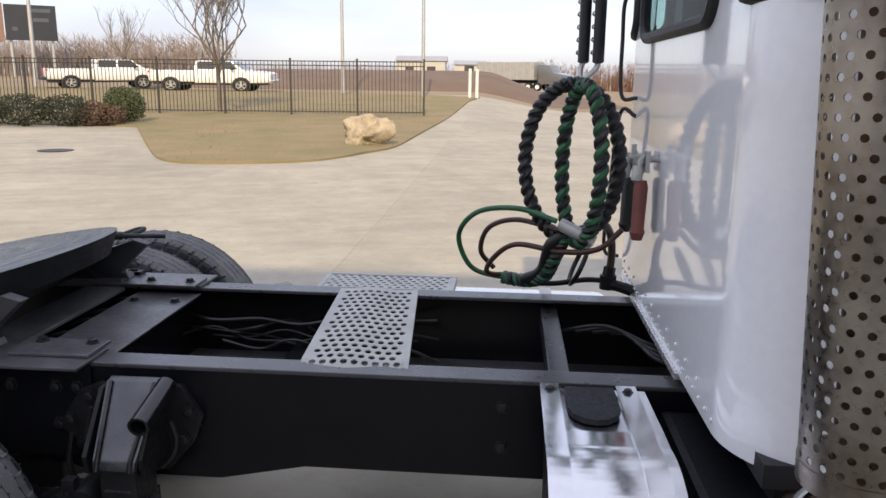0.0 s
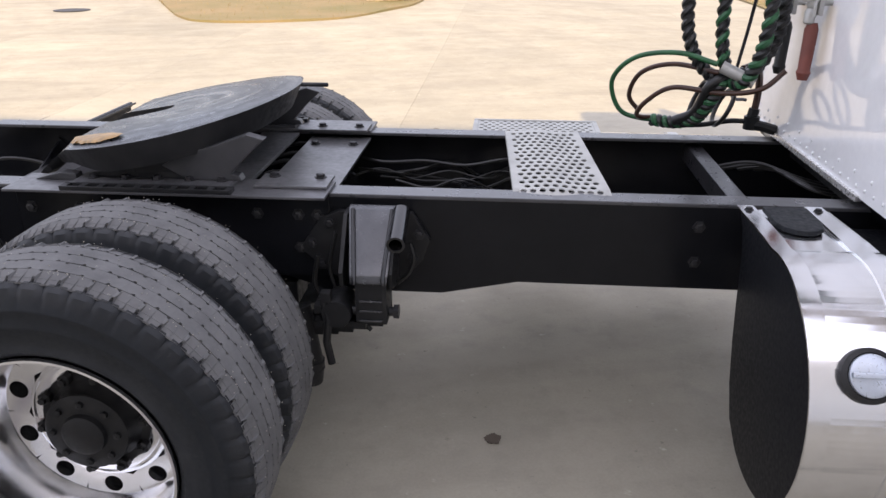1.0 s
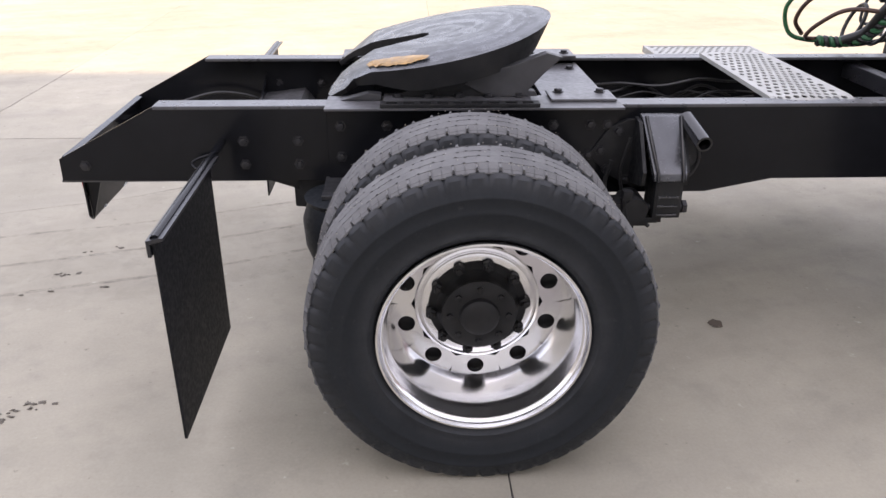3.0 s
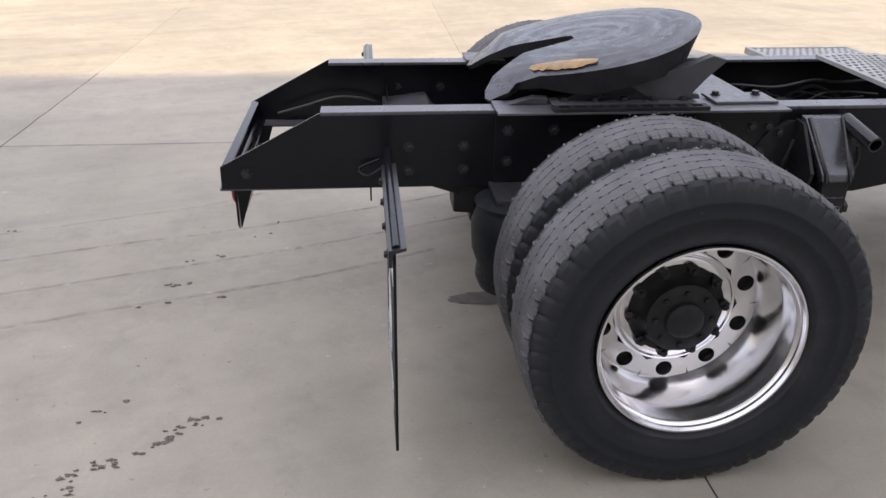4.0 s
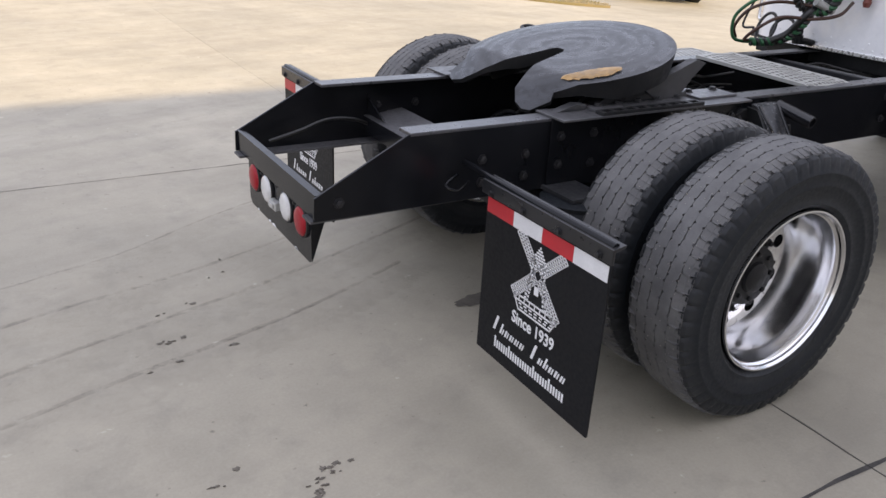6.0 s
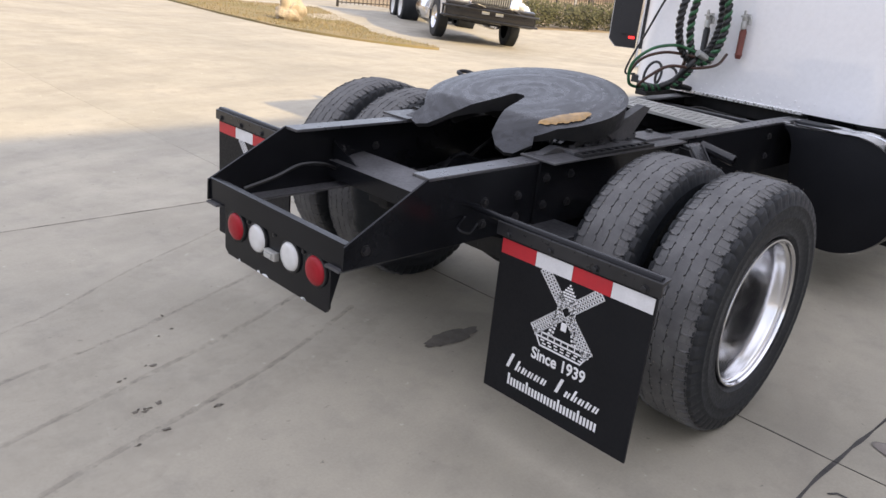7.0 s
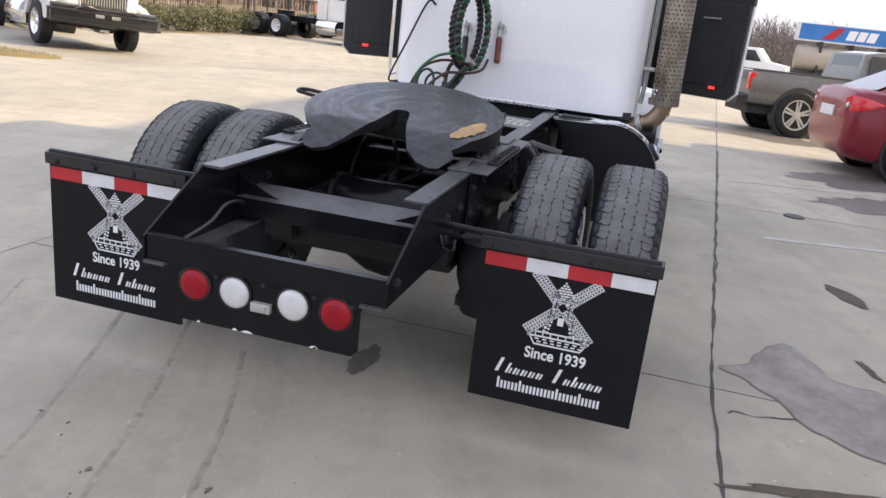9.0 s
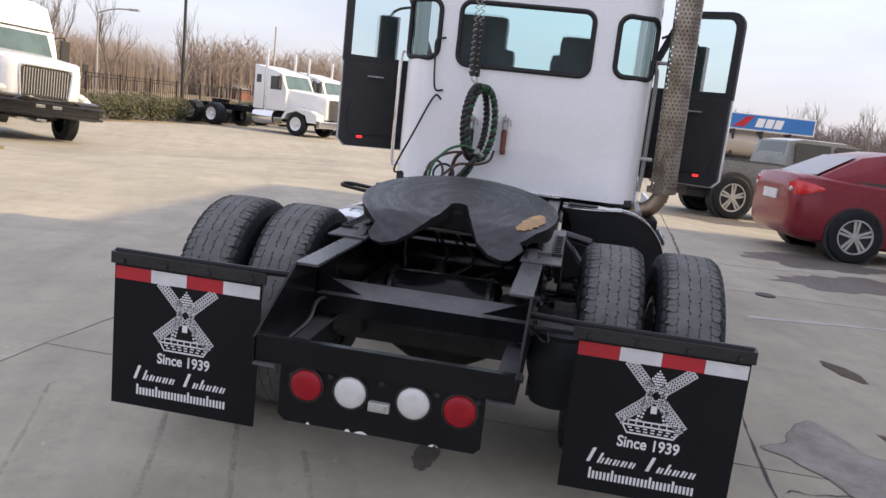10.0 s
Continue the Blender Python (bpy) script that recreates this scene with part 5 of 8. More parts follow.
def strap(x0, x1):
    """A polished arm from the rail over the tank's shoulder."""
    arc = [(TY + (TR + 0.004) * math.cos(radians(a)), TZ + (TR + 0.004) * math.sin(radians(a))) for a in range(80, 249, 7)]
    top = [(-0.455, 0.988), (-0.62, 0.992), (-0.72, 0.992)] + arc
    inner = [(y, z - 0.0065) for y, z in top[:3]] + [(TY + (y - TY) * 0.982, TZ + (z - TZ) * 0.982) for y, z in arc]
    b2 = B()
    n = len(top)
    rows = [[b2.verts.new((x, y, z)) for y, z in ring] for x, ring in ((x0, inner), (x0, top), (x1, top), (x1, inner))]
    for a, b in ((0, 1), (1, 2), (2, 3)):
        for i in range(n - 1):
            b2.faces.new((rows[a][i], rows[a][i + 1], rows[b][i + 1], rows[b][i]))
    bmesh.ops.recalc_face_normals(b2, faces=b2.faces)
    return b2


for x0, x1 in ((1.752, 1.80), (1.945, 1.995)):
    st = part("tank_strap", strap(x0, x1), M_CHROME, tank, "bright polished strap", smooth=True)
    share(bolt0, Matrix.Translation(((x0 + x1) / 2, -0.50, 0.989)) @ Matrix.Scale(0.7, 4), st)
bm = B()
prism(bm, [(1.812, -0.50), (1.935, -0.50), (1.935, -0.63), (1.925, -0.665), (1.90, -0.69), (1.873, -0.697), (1.847, -0.69), (1.822, -0.665), (1.812, -0.63)], "z", 0.986, 1.0, bevel=0.004)
part("rubber_pad", bm, M_RUBBER, tank, "black ribbed rubber tread pad")
dcap = Vector((0, math.cos(radians(148)), math.sin(radians(148))))
pc = Vector((1.875, TY, TZ)) + dcap * (TR - 0.004)
bm = B()
lathe(bm, [(0.062, 0.0), (0.062, 0.024), (0.052, 0.030), (0.048, 0.026)], pc, dcap, 32)
cap_ = part("filler_neck", bm, M_GASKET, tank, "black filler ring", smooth=True)
bm = B()
lathe(bm, [(0.049, 0.018), (0.048, 0.034), (0.040, 0.038), (0.001, 0.038)], pc, dcap, 32)
box(bm, (-0.046, -0.006, 0.036), (0.046, 0.006, 0.050), Matrix.Translation(pc) @ dcap.to_track_quat("Z", "Y").to_matrix().to_4x4(), bevel=0.003)
part("filler_cap", bm, M_BLUECAP, cap_, "brushed bluish filler cap", smooth=True)
# black battery and step box ahead of the tank
bm = B()
box(bm, (2.06, -1.14, 0.36), (2.72, -0.46, 0.93), bevel=0.02)
bx = part("step_box", bm, M_FLAP, truck, "black battery box with steps")
for z in (0.52, 0.80):
    bm = B()
    box(bm, (2.10, -1.20, z), (2.68, -1.13, z + 0.03), bevel=0.006)
    part("box_step", bm, M_BLACK, bx)
bm = B()
box(bm, (1.82, -0.72, 0.42), (2.10, -0.62, 0.47), bevel=0.004)
part("tank_bracket", bm, M_BLACK, tank)

# the polished fuel tank on the other side, under the side step
bm = B()
lathe(bm, [(0.001, 0.0), (0.265, 0.0), (0.290, 0.008), (0.30, 0.03), (0.30, 1.12), (0.290, 1.142), (0.265, 1.15), (0.001, 1.15)], (0.93, 0.83, 0.575), (1, 0, 0), 48)
ltank = part("fuel_tank", bm, M_CHROME, truck, "mirror-polished round fuel tank", smooth=True)
for x0 in (1.12, 1.80):
    bm = B()
    lathe(bm, [(0.30, 0.0), (0.308, 0.003), (0.308, 0.047), (0.30, 0.05)], (x0, 0.83, 0.575), (1, 0, 0), 48)
    part("tank_strap", bm, M_ALU, ltank, smooth=True)
    bm = B()
    prism(bm, [(0.432, 0.50), (0.432, 0.90), (0.50, 0.90), (0.56, 0.72), (0.56, 0.50)], "x", x0 - 0.005, x0 + 0.055, bevel=0.004)
    part("tank_bracket", bm, M_BLACK, ltank)

# ---- cab ----
CX, CYW, CR, CZ0, CZ1 = 2.11, 0.925, 0.23, 1.008, 2.75
S_FLAT = CYW - CR
ARC = CR * math.pi / 2
S_END = S_FLAT + ARC + 0.30


def cab_at(s, z, out_=0.0):
    """A point of the cab's rear shell: s runs across the back from the left side (+) to the right (-)."""
    sg, a = (1 if s >= 0 else -1), abs(s)
    if a <= S_FLAT:
        return Vector((CX - out_, s, z))
    if a <= S_FLAT + ARC:
        t = (a - S_FLAT) / CR
        return Vector((CX + CR - (CR + out_) * math.cos(t), sg * (S_FLAT + (CR + out_) * math.sin(t)), z))
    return Vector((CX + CR + (a - S_FLAT - ARC), sg * (CYW + out_), z))


CAB_WINDOWS = [(0.03, 2.115, 0.96, 0.45, 0.075), (-0.79, 2.125, 0.32, 0.42, 0.075), (0.82, 2.125, 0.32, 0.42, 0.075)]


def in_window(s, z, grow=0.0):
    for c, zc, w, h, r in CAB_WINDOWS:
        dx, dz = abs(s - c) - (w / 2 + grow - r), abs(z - zc) - (h / 2 + grow - r)
        if (max(dx, 0) ** 2 + max(dz, 0) ** 2) ** 0.5 < r and dx < r and dz < r:
            return True
    return False


cab = new("cab")
cab.parent = truck
cab.location.y = -0.05
bm = B()
NS, NZ = 190, 120
for skin, off in ((0, 0.0), (1, -0.035)):
    g = [[bm.verts.new(cab_at(-S_END + 2 * S_END * i / NS, CZ0 + (CZ1 - CZ0) * j / NZ, off)) for j in range(NZ + 1)] for i in range(NS + 1)]
    for i in range(NS):
        for j in range(NZ):
            if in_window(-S_END + 2 * S_END * (i + 0.5) / NS, CZ0 + (CZ1 - CZ0) * (j + 0.5) / NZ):
                continue
            f = (g[i][j], g[i][j + 1], g[i + 1][j + 1], g[i + 1][j])
            bm.faces.new(f if skin == 0 else f[::-1])
bmesh.ops.delete(bm, geom=[v for v in bm.verts if not v.link_faces], context="VERTS")
part("cab_shell", bm, M_WHITE, cab, "glossy white cab rear wall with rounded corners", smooth=True)
for c, zc, w, h, r in CAB_WINDOWS:
    ring = [cab_at(c + u, zc + v, 0.004) for u, v in rounded(w, h, r, 6)]
    wnd = part("gasket", tube(B(), ring, 0.019, 8, loop=True), M_GASKET, cab, "black rubber window gasket", smooth=True)
    bm = B()
    n_ = 14
    gg = [[bm.verts.new(cab_at(c - w / 2 + w * i / n_, zc - h / 2 + h * j / 6, -0.012)) for j in range(7)] for i in range(n_ + 1)]
    for i in range(n_):
        for j in range(6):
            bm.faces.new((gg[i][j], gg[i][j + 1], gg[i + 1][j + 1], gg[i + 1][j]))
    p_ = part("window_pane", bm, M_GLASS, wnd, "tinted glass", smooth=True)
    p_.visible_shadow = False
# roof, floor, front wall with the windscreen, side pillars
bm = B()
roof_pts = []
for k in range(9):
    t = math.pi / 2 * k / 8
    roof_pts.append((CX + 0.10 - 0.10 * math.cos(t), CZ1 + 0.10 * math.sin(t)))
prof = roof_pts + [(3.35, CZ1 + 0.10), (3.62, CZ1 + 0.02), (3.62, CZ1), (CX, CZ1)]
prism(bm, prof, "y", -CYW, CYW)
part("roof", bm, M_WHITE, cab, smooth=True)
bm = B()
box(bm, (CX + 0.05, -CYW + 0.03, CZ0 - 0.02), (3.9, CYW - 0.03, CZ0 + 0.03))
part("cab_floor", bm, M_TRIM, cab)
bm = B()
for s in (-1, 1):
    a, b = sorted((s * CYW, s * (CYW - 0.09)))
    prism(bm, [(3.42, CZ1), (3.56, CZ1), (3.86, 1.62), (3.86, CZ0), (3.42, CZ0), (3.42, 1.62)], "y", a, b)
box(bm, (3.80, -CYW, 1.20), (3.86, CYW, 1.66))
box(bm, (3.50, -CYW, CZ1 - 0.10), (3.58, CYW, CZ1))
part("cab_front", bm, M_WHITE, cab)
bm = B()
vs = [bm.verts.new(p) for p in ((3.55, -0.84, CZ1 - 0.1), (3.55, 0.84, CZ1 - 0.1), (3.84, 0.84, 1.66), (3.84, -0.84, 1.66))]
bm.faces.new(vs)
ws = part("windscreen", bm, M_GLASS, cab)
ws.visible_shadow = False
bm = B()
prism(bm, [(3.25, 1.30), (3.32, 1.60), (3.80, 1.66), (3.80, 1.10), (3.4, 1.1)], "y", -0.83, 0.83, bevel=0.02)
part("dashboard", bm, M_TRIM, cab)
for y, wd, top in ((-0.40, 0.25, 2.20), (0.42, 0.29, 2.30)):
    bm = B()
    box(bm, (2.62, y - wd, 1.38), (3.10, y + wd, 1.55), bevel=0.05)
    box(bm, (2.50, y - wd, 1.46), (2.66, y + wd, 2.06), bevel=0.07)
    box(bm, (2.50, y - wd * 0.75, 1.95), (2.62, y + wd * 0.75, top), bevel=0.055)
    box(bm, (2.66, y - 0.18, CZ0 + 0.03), (3.0, y + 0.18, 1.40), bevel=0.02)
    part("seat", bm, M_GREYTRIM, cab, "grey cloth driver seat")
for sd_ in (-1, 1):
    bm = B()
    a, b = sorted((sd_ * 0.845, sd_ * 0.875))
    box(bm, (2.30, a, CZ0 + 0.03), (2.62, b, 2.72), bevel=0.01)
    part("side_lining", bm, M_TRIM, cab)
bm = B()
box(bm, (CX + 0.036, -0.80, 1.03), (CX + 0.05, 0.80, 1.85))
part("rear_lining", bm, M_TRIM, cab)
# aluminium sill along the cab's lower edge, rivets, dents
bm = B()
box(bm, (CX - 0.012, -0.37, CZ0 - 0.012), (CX + 0.02, 0.66, CZ0 + 0.008), bevel=0.003)
part("sill_strip", bm, M_SILL, cab, "bare aluminium edge strip")
riv = B()
lathe(riv, [(0.006, 0), (0.005, 0.003), (0.001, 0.0042)], (0, 0, 0), (-1, 0, 0), 8)
rv0 = part("rivet", riv, M_WHITE, cab)
rv0.matrix_local = Matrix.Translation((CX - 0.001, -0.70, CZ0 + 0.03))
for k in range(1, 24):
    for dz, dy in ((0.03, 0), (0.065, 0.03)):
        if k % 2 and dz > 0.04:
            continue
        share(rv0, Matrix.Translation((CX - 0.001, -0.70 + 0.06 * k + dy, CZ0 + dz)))
# grab rods on the back wall
for pts in (((2.11, 0.61, 2.07), (2.06, 0.67, 2.04), (2.055, 0.665, 1.90), (2.06, 0.646, 1.70), (2.11, 0.593, 1.69)),
            ((2.11, 0.60, 1.625), (2.06, 0.647, 1.633), (2.055, 0.775, 1.35), (2.06, 0.894, 1.072), (2.11, 0.84, 1.05))):
    part("grab_rod", tube(B(), smooth_path(pts, 6), 0.0075, 8), M_BOLT, cab, "thin metal grab rod", smooth=True)

part("grab_rail", tube(B(), smooth_path([(2.30, 0.92, 1.95), (2.30, 0.975, 1.93), (2.30, 0.98, 1.55), (2.30, 0.975, 1.12), (2.30, 0.92, 1.10)], 6), 0.014, 10), M_CHROME, cab, "polished grab rail", smooth=True)

# open doors, hinged at the front pillars
def door(side):
    s = side
    d = new("cab_door")
    d.parent = truck
    hinge = Vector((3.28 if s > 0 else 3.46, s * 0.93 - 0.05, 0.150))
    ang = math.atan2(s * 0.70, -0.36)
    d.matrix_local = Matrix.Translation(hinge) @ Matrix.Rotation(ang, 4, "Z")
    L, z0, z1, zw = 0.80, 0.99, 2.42, 1.72
    lo_out = [(0.0, z0 + 0.02), (0.05, z0), (L - 0.06, z0), (L, z0 + 0.06), (L, zw), (0.0, zw)]
    out_lo, out_hi = ((-0.03, 0.0) if s > 0 else (0.0, 0.03))
    part("door_skin", prism(B(), lo_out, "y", out_lo, out_hi), M_WHITE, d, "white outer skin", smooth=False)
    inn = sorted((0.001 * s, 0.05 * s))
    trim = part("door_panel", prism(B(), [(0.01, z0 + 0.03), (0.05, z0 + 0.008), (L - 0.065, z0 + 0.008), (L - 0.008, z0 + 0.065), (L - 0.008, zw), (0.01, zw)], "y", inn[0], inn[1], bevel=0.008), M_TRIM, d, "black moulded inner door panel")
    bm = B()
    a, b = sorted((0.05 * s, 0.062 * s))
    prism(bm, [(0.10, 1.10), (L - 0.10, 1.10), (L - 0.06, 1.30), (L - 0.10, 1.42), (0.10, 1.36)], "y", a, b, bevel=0.004)
    part("door_pocket", bm, M_TRIM, trim)
    bm = B()
    a, b = sorted((0.05 * s, 0.075 * s))
    box(bm, (L - 0.36, a, 1.60), (L - 0.22, b, 1.612), bevel=0.003)
    part("inner_handle", bm, M_ALU, trim)
    bm = B()
    a, b = sorted((0.05 * s, 0.058 * s))
    box(bm, (L - 0.215, a, 1.07), (L - 0.165, b, 1.090), bevel=0.003)
    part("door_reflector", bm, M_LIT, trim, "lit red door lamp")
    # window frame
    bm = B()
    outer = [(0.0, zw), (L, zw)] + [(L - 0.11 + 0.11 * math.cos(radians(a)), z1 - 0.11 + 0.11 * math.sin(radians(a))) for a in (0, 22, 45, 67, 90)] + [(0.26, z1), (0.0, zw + 0.12)]
    inner = [(0.06, zw + 0.055), (L - 0.065, zw + 0.055)] + [(L - 0.145 + 0.08 * math.cos(radians(a)), z1 - 0.135 + 0.08 * math.sin(radians(a))) for a in (0, 22, 45, 67, 90)] + [(0.285, z1 - 0.055), (0.06, zw + 0.14)]
    vo = [[bm.verts.new((x, y, z)) for x, z in outer] for y in (-0.028, 0.028)]
    vi = [[bm.verts.new((x, y, z)) for x, z in inner] for y in (-0.028, 0.028)]
    n_ = len(outer)
    for i in range(n_):
        j = (i + 1) % n_
        bm.faces.new((vo[0][i], vo[0][j], vi[0][j], vi[0][i]))
        bm.faces.new((vo[1][i], vi[1][i], vi[1][j], vo[1][j]))
        bm.faces.new((vo[0][i], vo[1][i], vo[1][j], vo[0][j]))
        bm.faces.new((vi[0][i], vi[0][j], vi[1][j], vi[1][i]))
    bmesh.ops.recalc_face_normals(bm, faces=bm.faces)
    wf = part("window_frame", bm, M_TRIM, d, "black window frame")
    bm = B()
    bm.faces.new([bm.verts.new((x, 0.0, z)) for x, z in inner])
    gp = part("window_pane", bm, M_GLASS, wf)
    gp.visible_shadow = False
    # mirror on its arm, outside the door
    ys = -s
    bm = B()
    a, b = sorted((ys * 0.16, ys * 0.24))
    box(bm, (0.28, a, 1.72), (0.46, b, 2.16), bevel=0.03)
    mr = part("mirror", bm, M_TRIM, d, "black mirror head")
    bm = B()
    tube(bm, smooth_path([(0.06, ys * 0.03, 1.66), (0.20, ys * 0.16, 1.68), (0.37, ys * 0.20, 1.73), (0.37, ys * 0.20, 2.15), (0.2, ys * 0.14, 2.25), (0.10, ys * 0.03, 2.20)], 4), 0.012, 8)
    part("mirror_arm", bm, M_TRIM, mr, smooth=True)
    return d


M_LIT = lamp("lit_red_lamp", (0.9, 0.03, 0.03), 0.7)
for s in (-1, 1):
    door(s)

# hood, fenders and front wheels, hidden behind the cab from the rear
bm = B()
prism(bm, [(3.88, 1.60), (5.0, 1.45), (5.15, 1.35), (5.2, 0.75), (3.88, 0.80)], "y", -0.62, 0.62, bevel=0.06)
part("hood", bm, M_WHITE, truck, smooth=True)
for s in (-1, 1):
    bm = B()
    a, b = sorted((s * 0.62, s * 1.13))
    arch = [(5.3, 0.55), (5.3, 0.95), (5.15, 1.12), (4.6, 1.16), (4.15, 1.05), (3.95, 0.75), (4.05, 0.70), (4.2, 0.92), (4.6, 1.05), (5.0, 0.98), (5.15, 0.72), (5.15, 0.55)]
    prism(bm, arch, "y", a, b)
    part("fender", bm, M_WHITE, truck)
    wheel(4.6, s * 0.98, 0.505, s, True)
bm = B()
prism(bm, [(5.22, 0.40), (5.40, 0.42), (5.40, 0.74), (5.22, 0.76)], "y", -1.15, 1.15, bevel=0.03)
part("bumper", bm, M_CHROME, truck)
bm = B()
box(bm, (2.35, -0.35, 0.52), (4.9, 0.35, 1.0), bevel=0.05)
part("engine", bm, M_DARK, truck)
# side steps under the doors: white skirt and black cab underside
bm = B()
box(bm, (2.20, -0.90, 0.90), (3.85, 0.82, 0.985), bevel=0.01)
part("cab_underside", bm, M_DARK, truck)
for s in (-1, 1):
    bm = B()
    a, b = sorted((s * 0.45, s * 0.72))
    prism(bm, [(2.16, 0.95), (2.12, 1.0), (2.32, 1.0), (2.32, 0.88), (2.22, 0.88)], "y", a, b, bevel=0.004)
    part("cab_mount", bm, M_BLACK, truck)
bm = B()
prism(bm, [(2.76, 0.34), (2.76, 0.98), (3.8, 0.98), (3.8, 0.34)], "y", -1.17, -1.14)
part("tank_skirt", bm, M_WHITE, truck)

# ---- exhaust stack with perforated shield ----
SXC = (2.25, -1.15)
bm = B()
RS = 0.105
def guard(u, v, h):
    """The guard wraps three quarters of the pipe and stands open towards the cab."""
    a = radians(122 + 238 * u)
    return Vector((SXC[0] + (RS + h) * math.cos(a), SXC[1] + (RS + h) * math.sin(a), 1.155 + 2.1 * v))


perforated(bm, guard, 74, 15, 0.47, 0.002)
bmesh.ops.remove_doubles(bm, verts=bm.verts, dist=0.0004)
shield = part("heat_shield", bm, M_STAIN, truck, "perforated stainless exhaust heat shield, stained", smooth=True)
bm = B()
lathe(bm, [(RS, 1.12), (RS + 0.002, 1.12), (RS + 0.002, 1.157), (RS, 1.157)], (SXC[0], SXC[1], 0), (0, 0, 1), 40, closed=True)
part("shield_band", bm, M_STAIN, shield, smooth=True)
bm = B()
lathe(bm, [(RS, 3.25), (RS + 0.002, 3.25), (RS + 0.002, 3.28), (RS, 3.28)], (SXC[0], SXC[1], 0), (0, 0, 1), 40, closed=True)
part("shield_band", bm, M_STAIN, shield, smooth=True)
bm = B()
lathe(bm, [(0.054, 1.05), (0.054, 3.4)], (SXC[0], SXC[1], 0), (0, 0, 1), 28)
part("stack_pipe", bm, M_RUSTY, shield, smooth=True)
bm = B()
tube(bm, smooth_path([(2.25, -1.15, 1.16), (2.25, -1.147, 1.09), (2.255, -1.09, 1.0), (2.265, -0.99, 0.955), (2.28, -0.85, 0.92)], 7), 0.060, 20)
elbow = part("exhaust_elbow", bm, M_RUSTY, truck, "heat-browned exhaust elbow", smooth=True)
bm = B()
lathe(bm, [(0.066, 0.0), (0.071, 0.003), (0.071, 0.035), (0.066, 0.038)], (2.262, -1.03, 0.973), Vector((0.015, 0.10, -0.045)), 28)
part("pipe_clamp", bm, M_ALU, elbow, smooth=True)
for z in (1.35, 2.05, 2.6):
    bm = B()
    tube(bm, [(2.30, -0.96, z), (2.27, -1.05, z)], 0.014, 8)
    part("stack_bracket", bm, M_ALU, truck, smooth=True)
bm = B()
tube(bm, smooth_path([(2.34, -0.99, 1.10), (2.345, -1.0, 1.3), (2.345, -1.0, 1.9), (2.335, -0.98, 2.02), (2.34, -0.94, 2.06)], 5), 0.016, 10)
part("grab_rail", bm, M_ALU, truck, "dull metal grab rail", smooth=True)

lean = Matrix.Translation((2.25, -1.15, 1.12)) @ Matrix.Rotation(radians(-2.6), 4, "Y") @ Matrix.Rotation(radians(-1.2), 4, "X") @ Matrix.Translation((-2.25, 1.15, -1.12))
shield.matrix_local = lean

# ---- air hoses, gladhands, springs ----
def braid(path_, r=0.017, turns=20, strands=((0, M_HOSE),), parent=None):
    """A spiral wrapped hose: a core with a raised wrap round it."""
    P = [Vector(p) for p in path_]
    N = len(P)
    core = part("air_hose", tube(B(), P, r * 0.85, 10), strands[0][1], parent, "", smooth=True)
    u = None
    for ph, mat_ in strands:
        pts = []
        u = None
        M_ = N * 3
        for q in range(M_):
            f = q / (M_ - 1) * (N - 1)
            i = min(int(f), N - 2)
            p = P[i].lerp(P[i + 1], f - i)
            d = (P[i + 1] - P[i]).normalized()
            if u is None:
                u = d.orthogonal().normalized()
            u = (u - d * u.dot(d)).normalized()
            w = d.cross(u)
            a = 2 * math.pi * turns * q / M_ + ph
            pts.append(p + (u * math.cos(a) + w * math.sin(a)) * r * 0.62)
        part("hose_wrap", tube(B(), pts, r * 0.62, 7), mat_, core, smooth=True)
    return core


def loop_pts(cx, cy, cz, rx, rz, slant, a0, a1, n=36, tip=0.0):
    res = []
    for k in range(n + 1):
        a = radians(a0 + (a1 - a0) * k / n)
        res.append(Vector((cx + rx * math.sin(a), cy + slant * math.sin(a) + tip * math.cos(a), cz + rz * math.cos(a))))
    return res


hoses = new("hose_set")
hoses.parent = truck
hoses.location = (-0.01, 0, 0.02)
# black loop, and green-black loop inside it, hung from the springs
braid(loop_pts(1.87, 0.24, 1.465, 0.150, 0.255, -0.06, -8, 352, 60), 0.0215, 21, ((0, M_HOSE), (3.14, M_HOSE)), hoses)
braid(loop_pts(1.90, 0.20, 1.46, 0.055, 0.255, -0.09, 0, 360, 60), 0.0215, 20, ((0, M_HOSE), (3.14, M_GREEN)), hoses)
part("air_hose", tube(B(), smooth_path([(1.93, 0.24, 1.24), (1.82, 0.22, 1.20), (1.79, 0.30, 1.08), (1.73, 0.36, 1.03)], 8), 0.02, 10), M_HOSE, hoses, smooth=True)
braid(smooth_path([(1.86, 0.22, 1.22), (1.83, 0.24, 1.14), (1.80, 0.30, 1.06), (1.74, 0.38, 1.02), (1.66, 0.44, 1.015)], 8), 0.0215, 9, ((0, M_HOSE), (3.14, M_GREEN)), hoses)
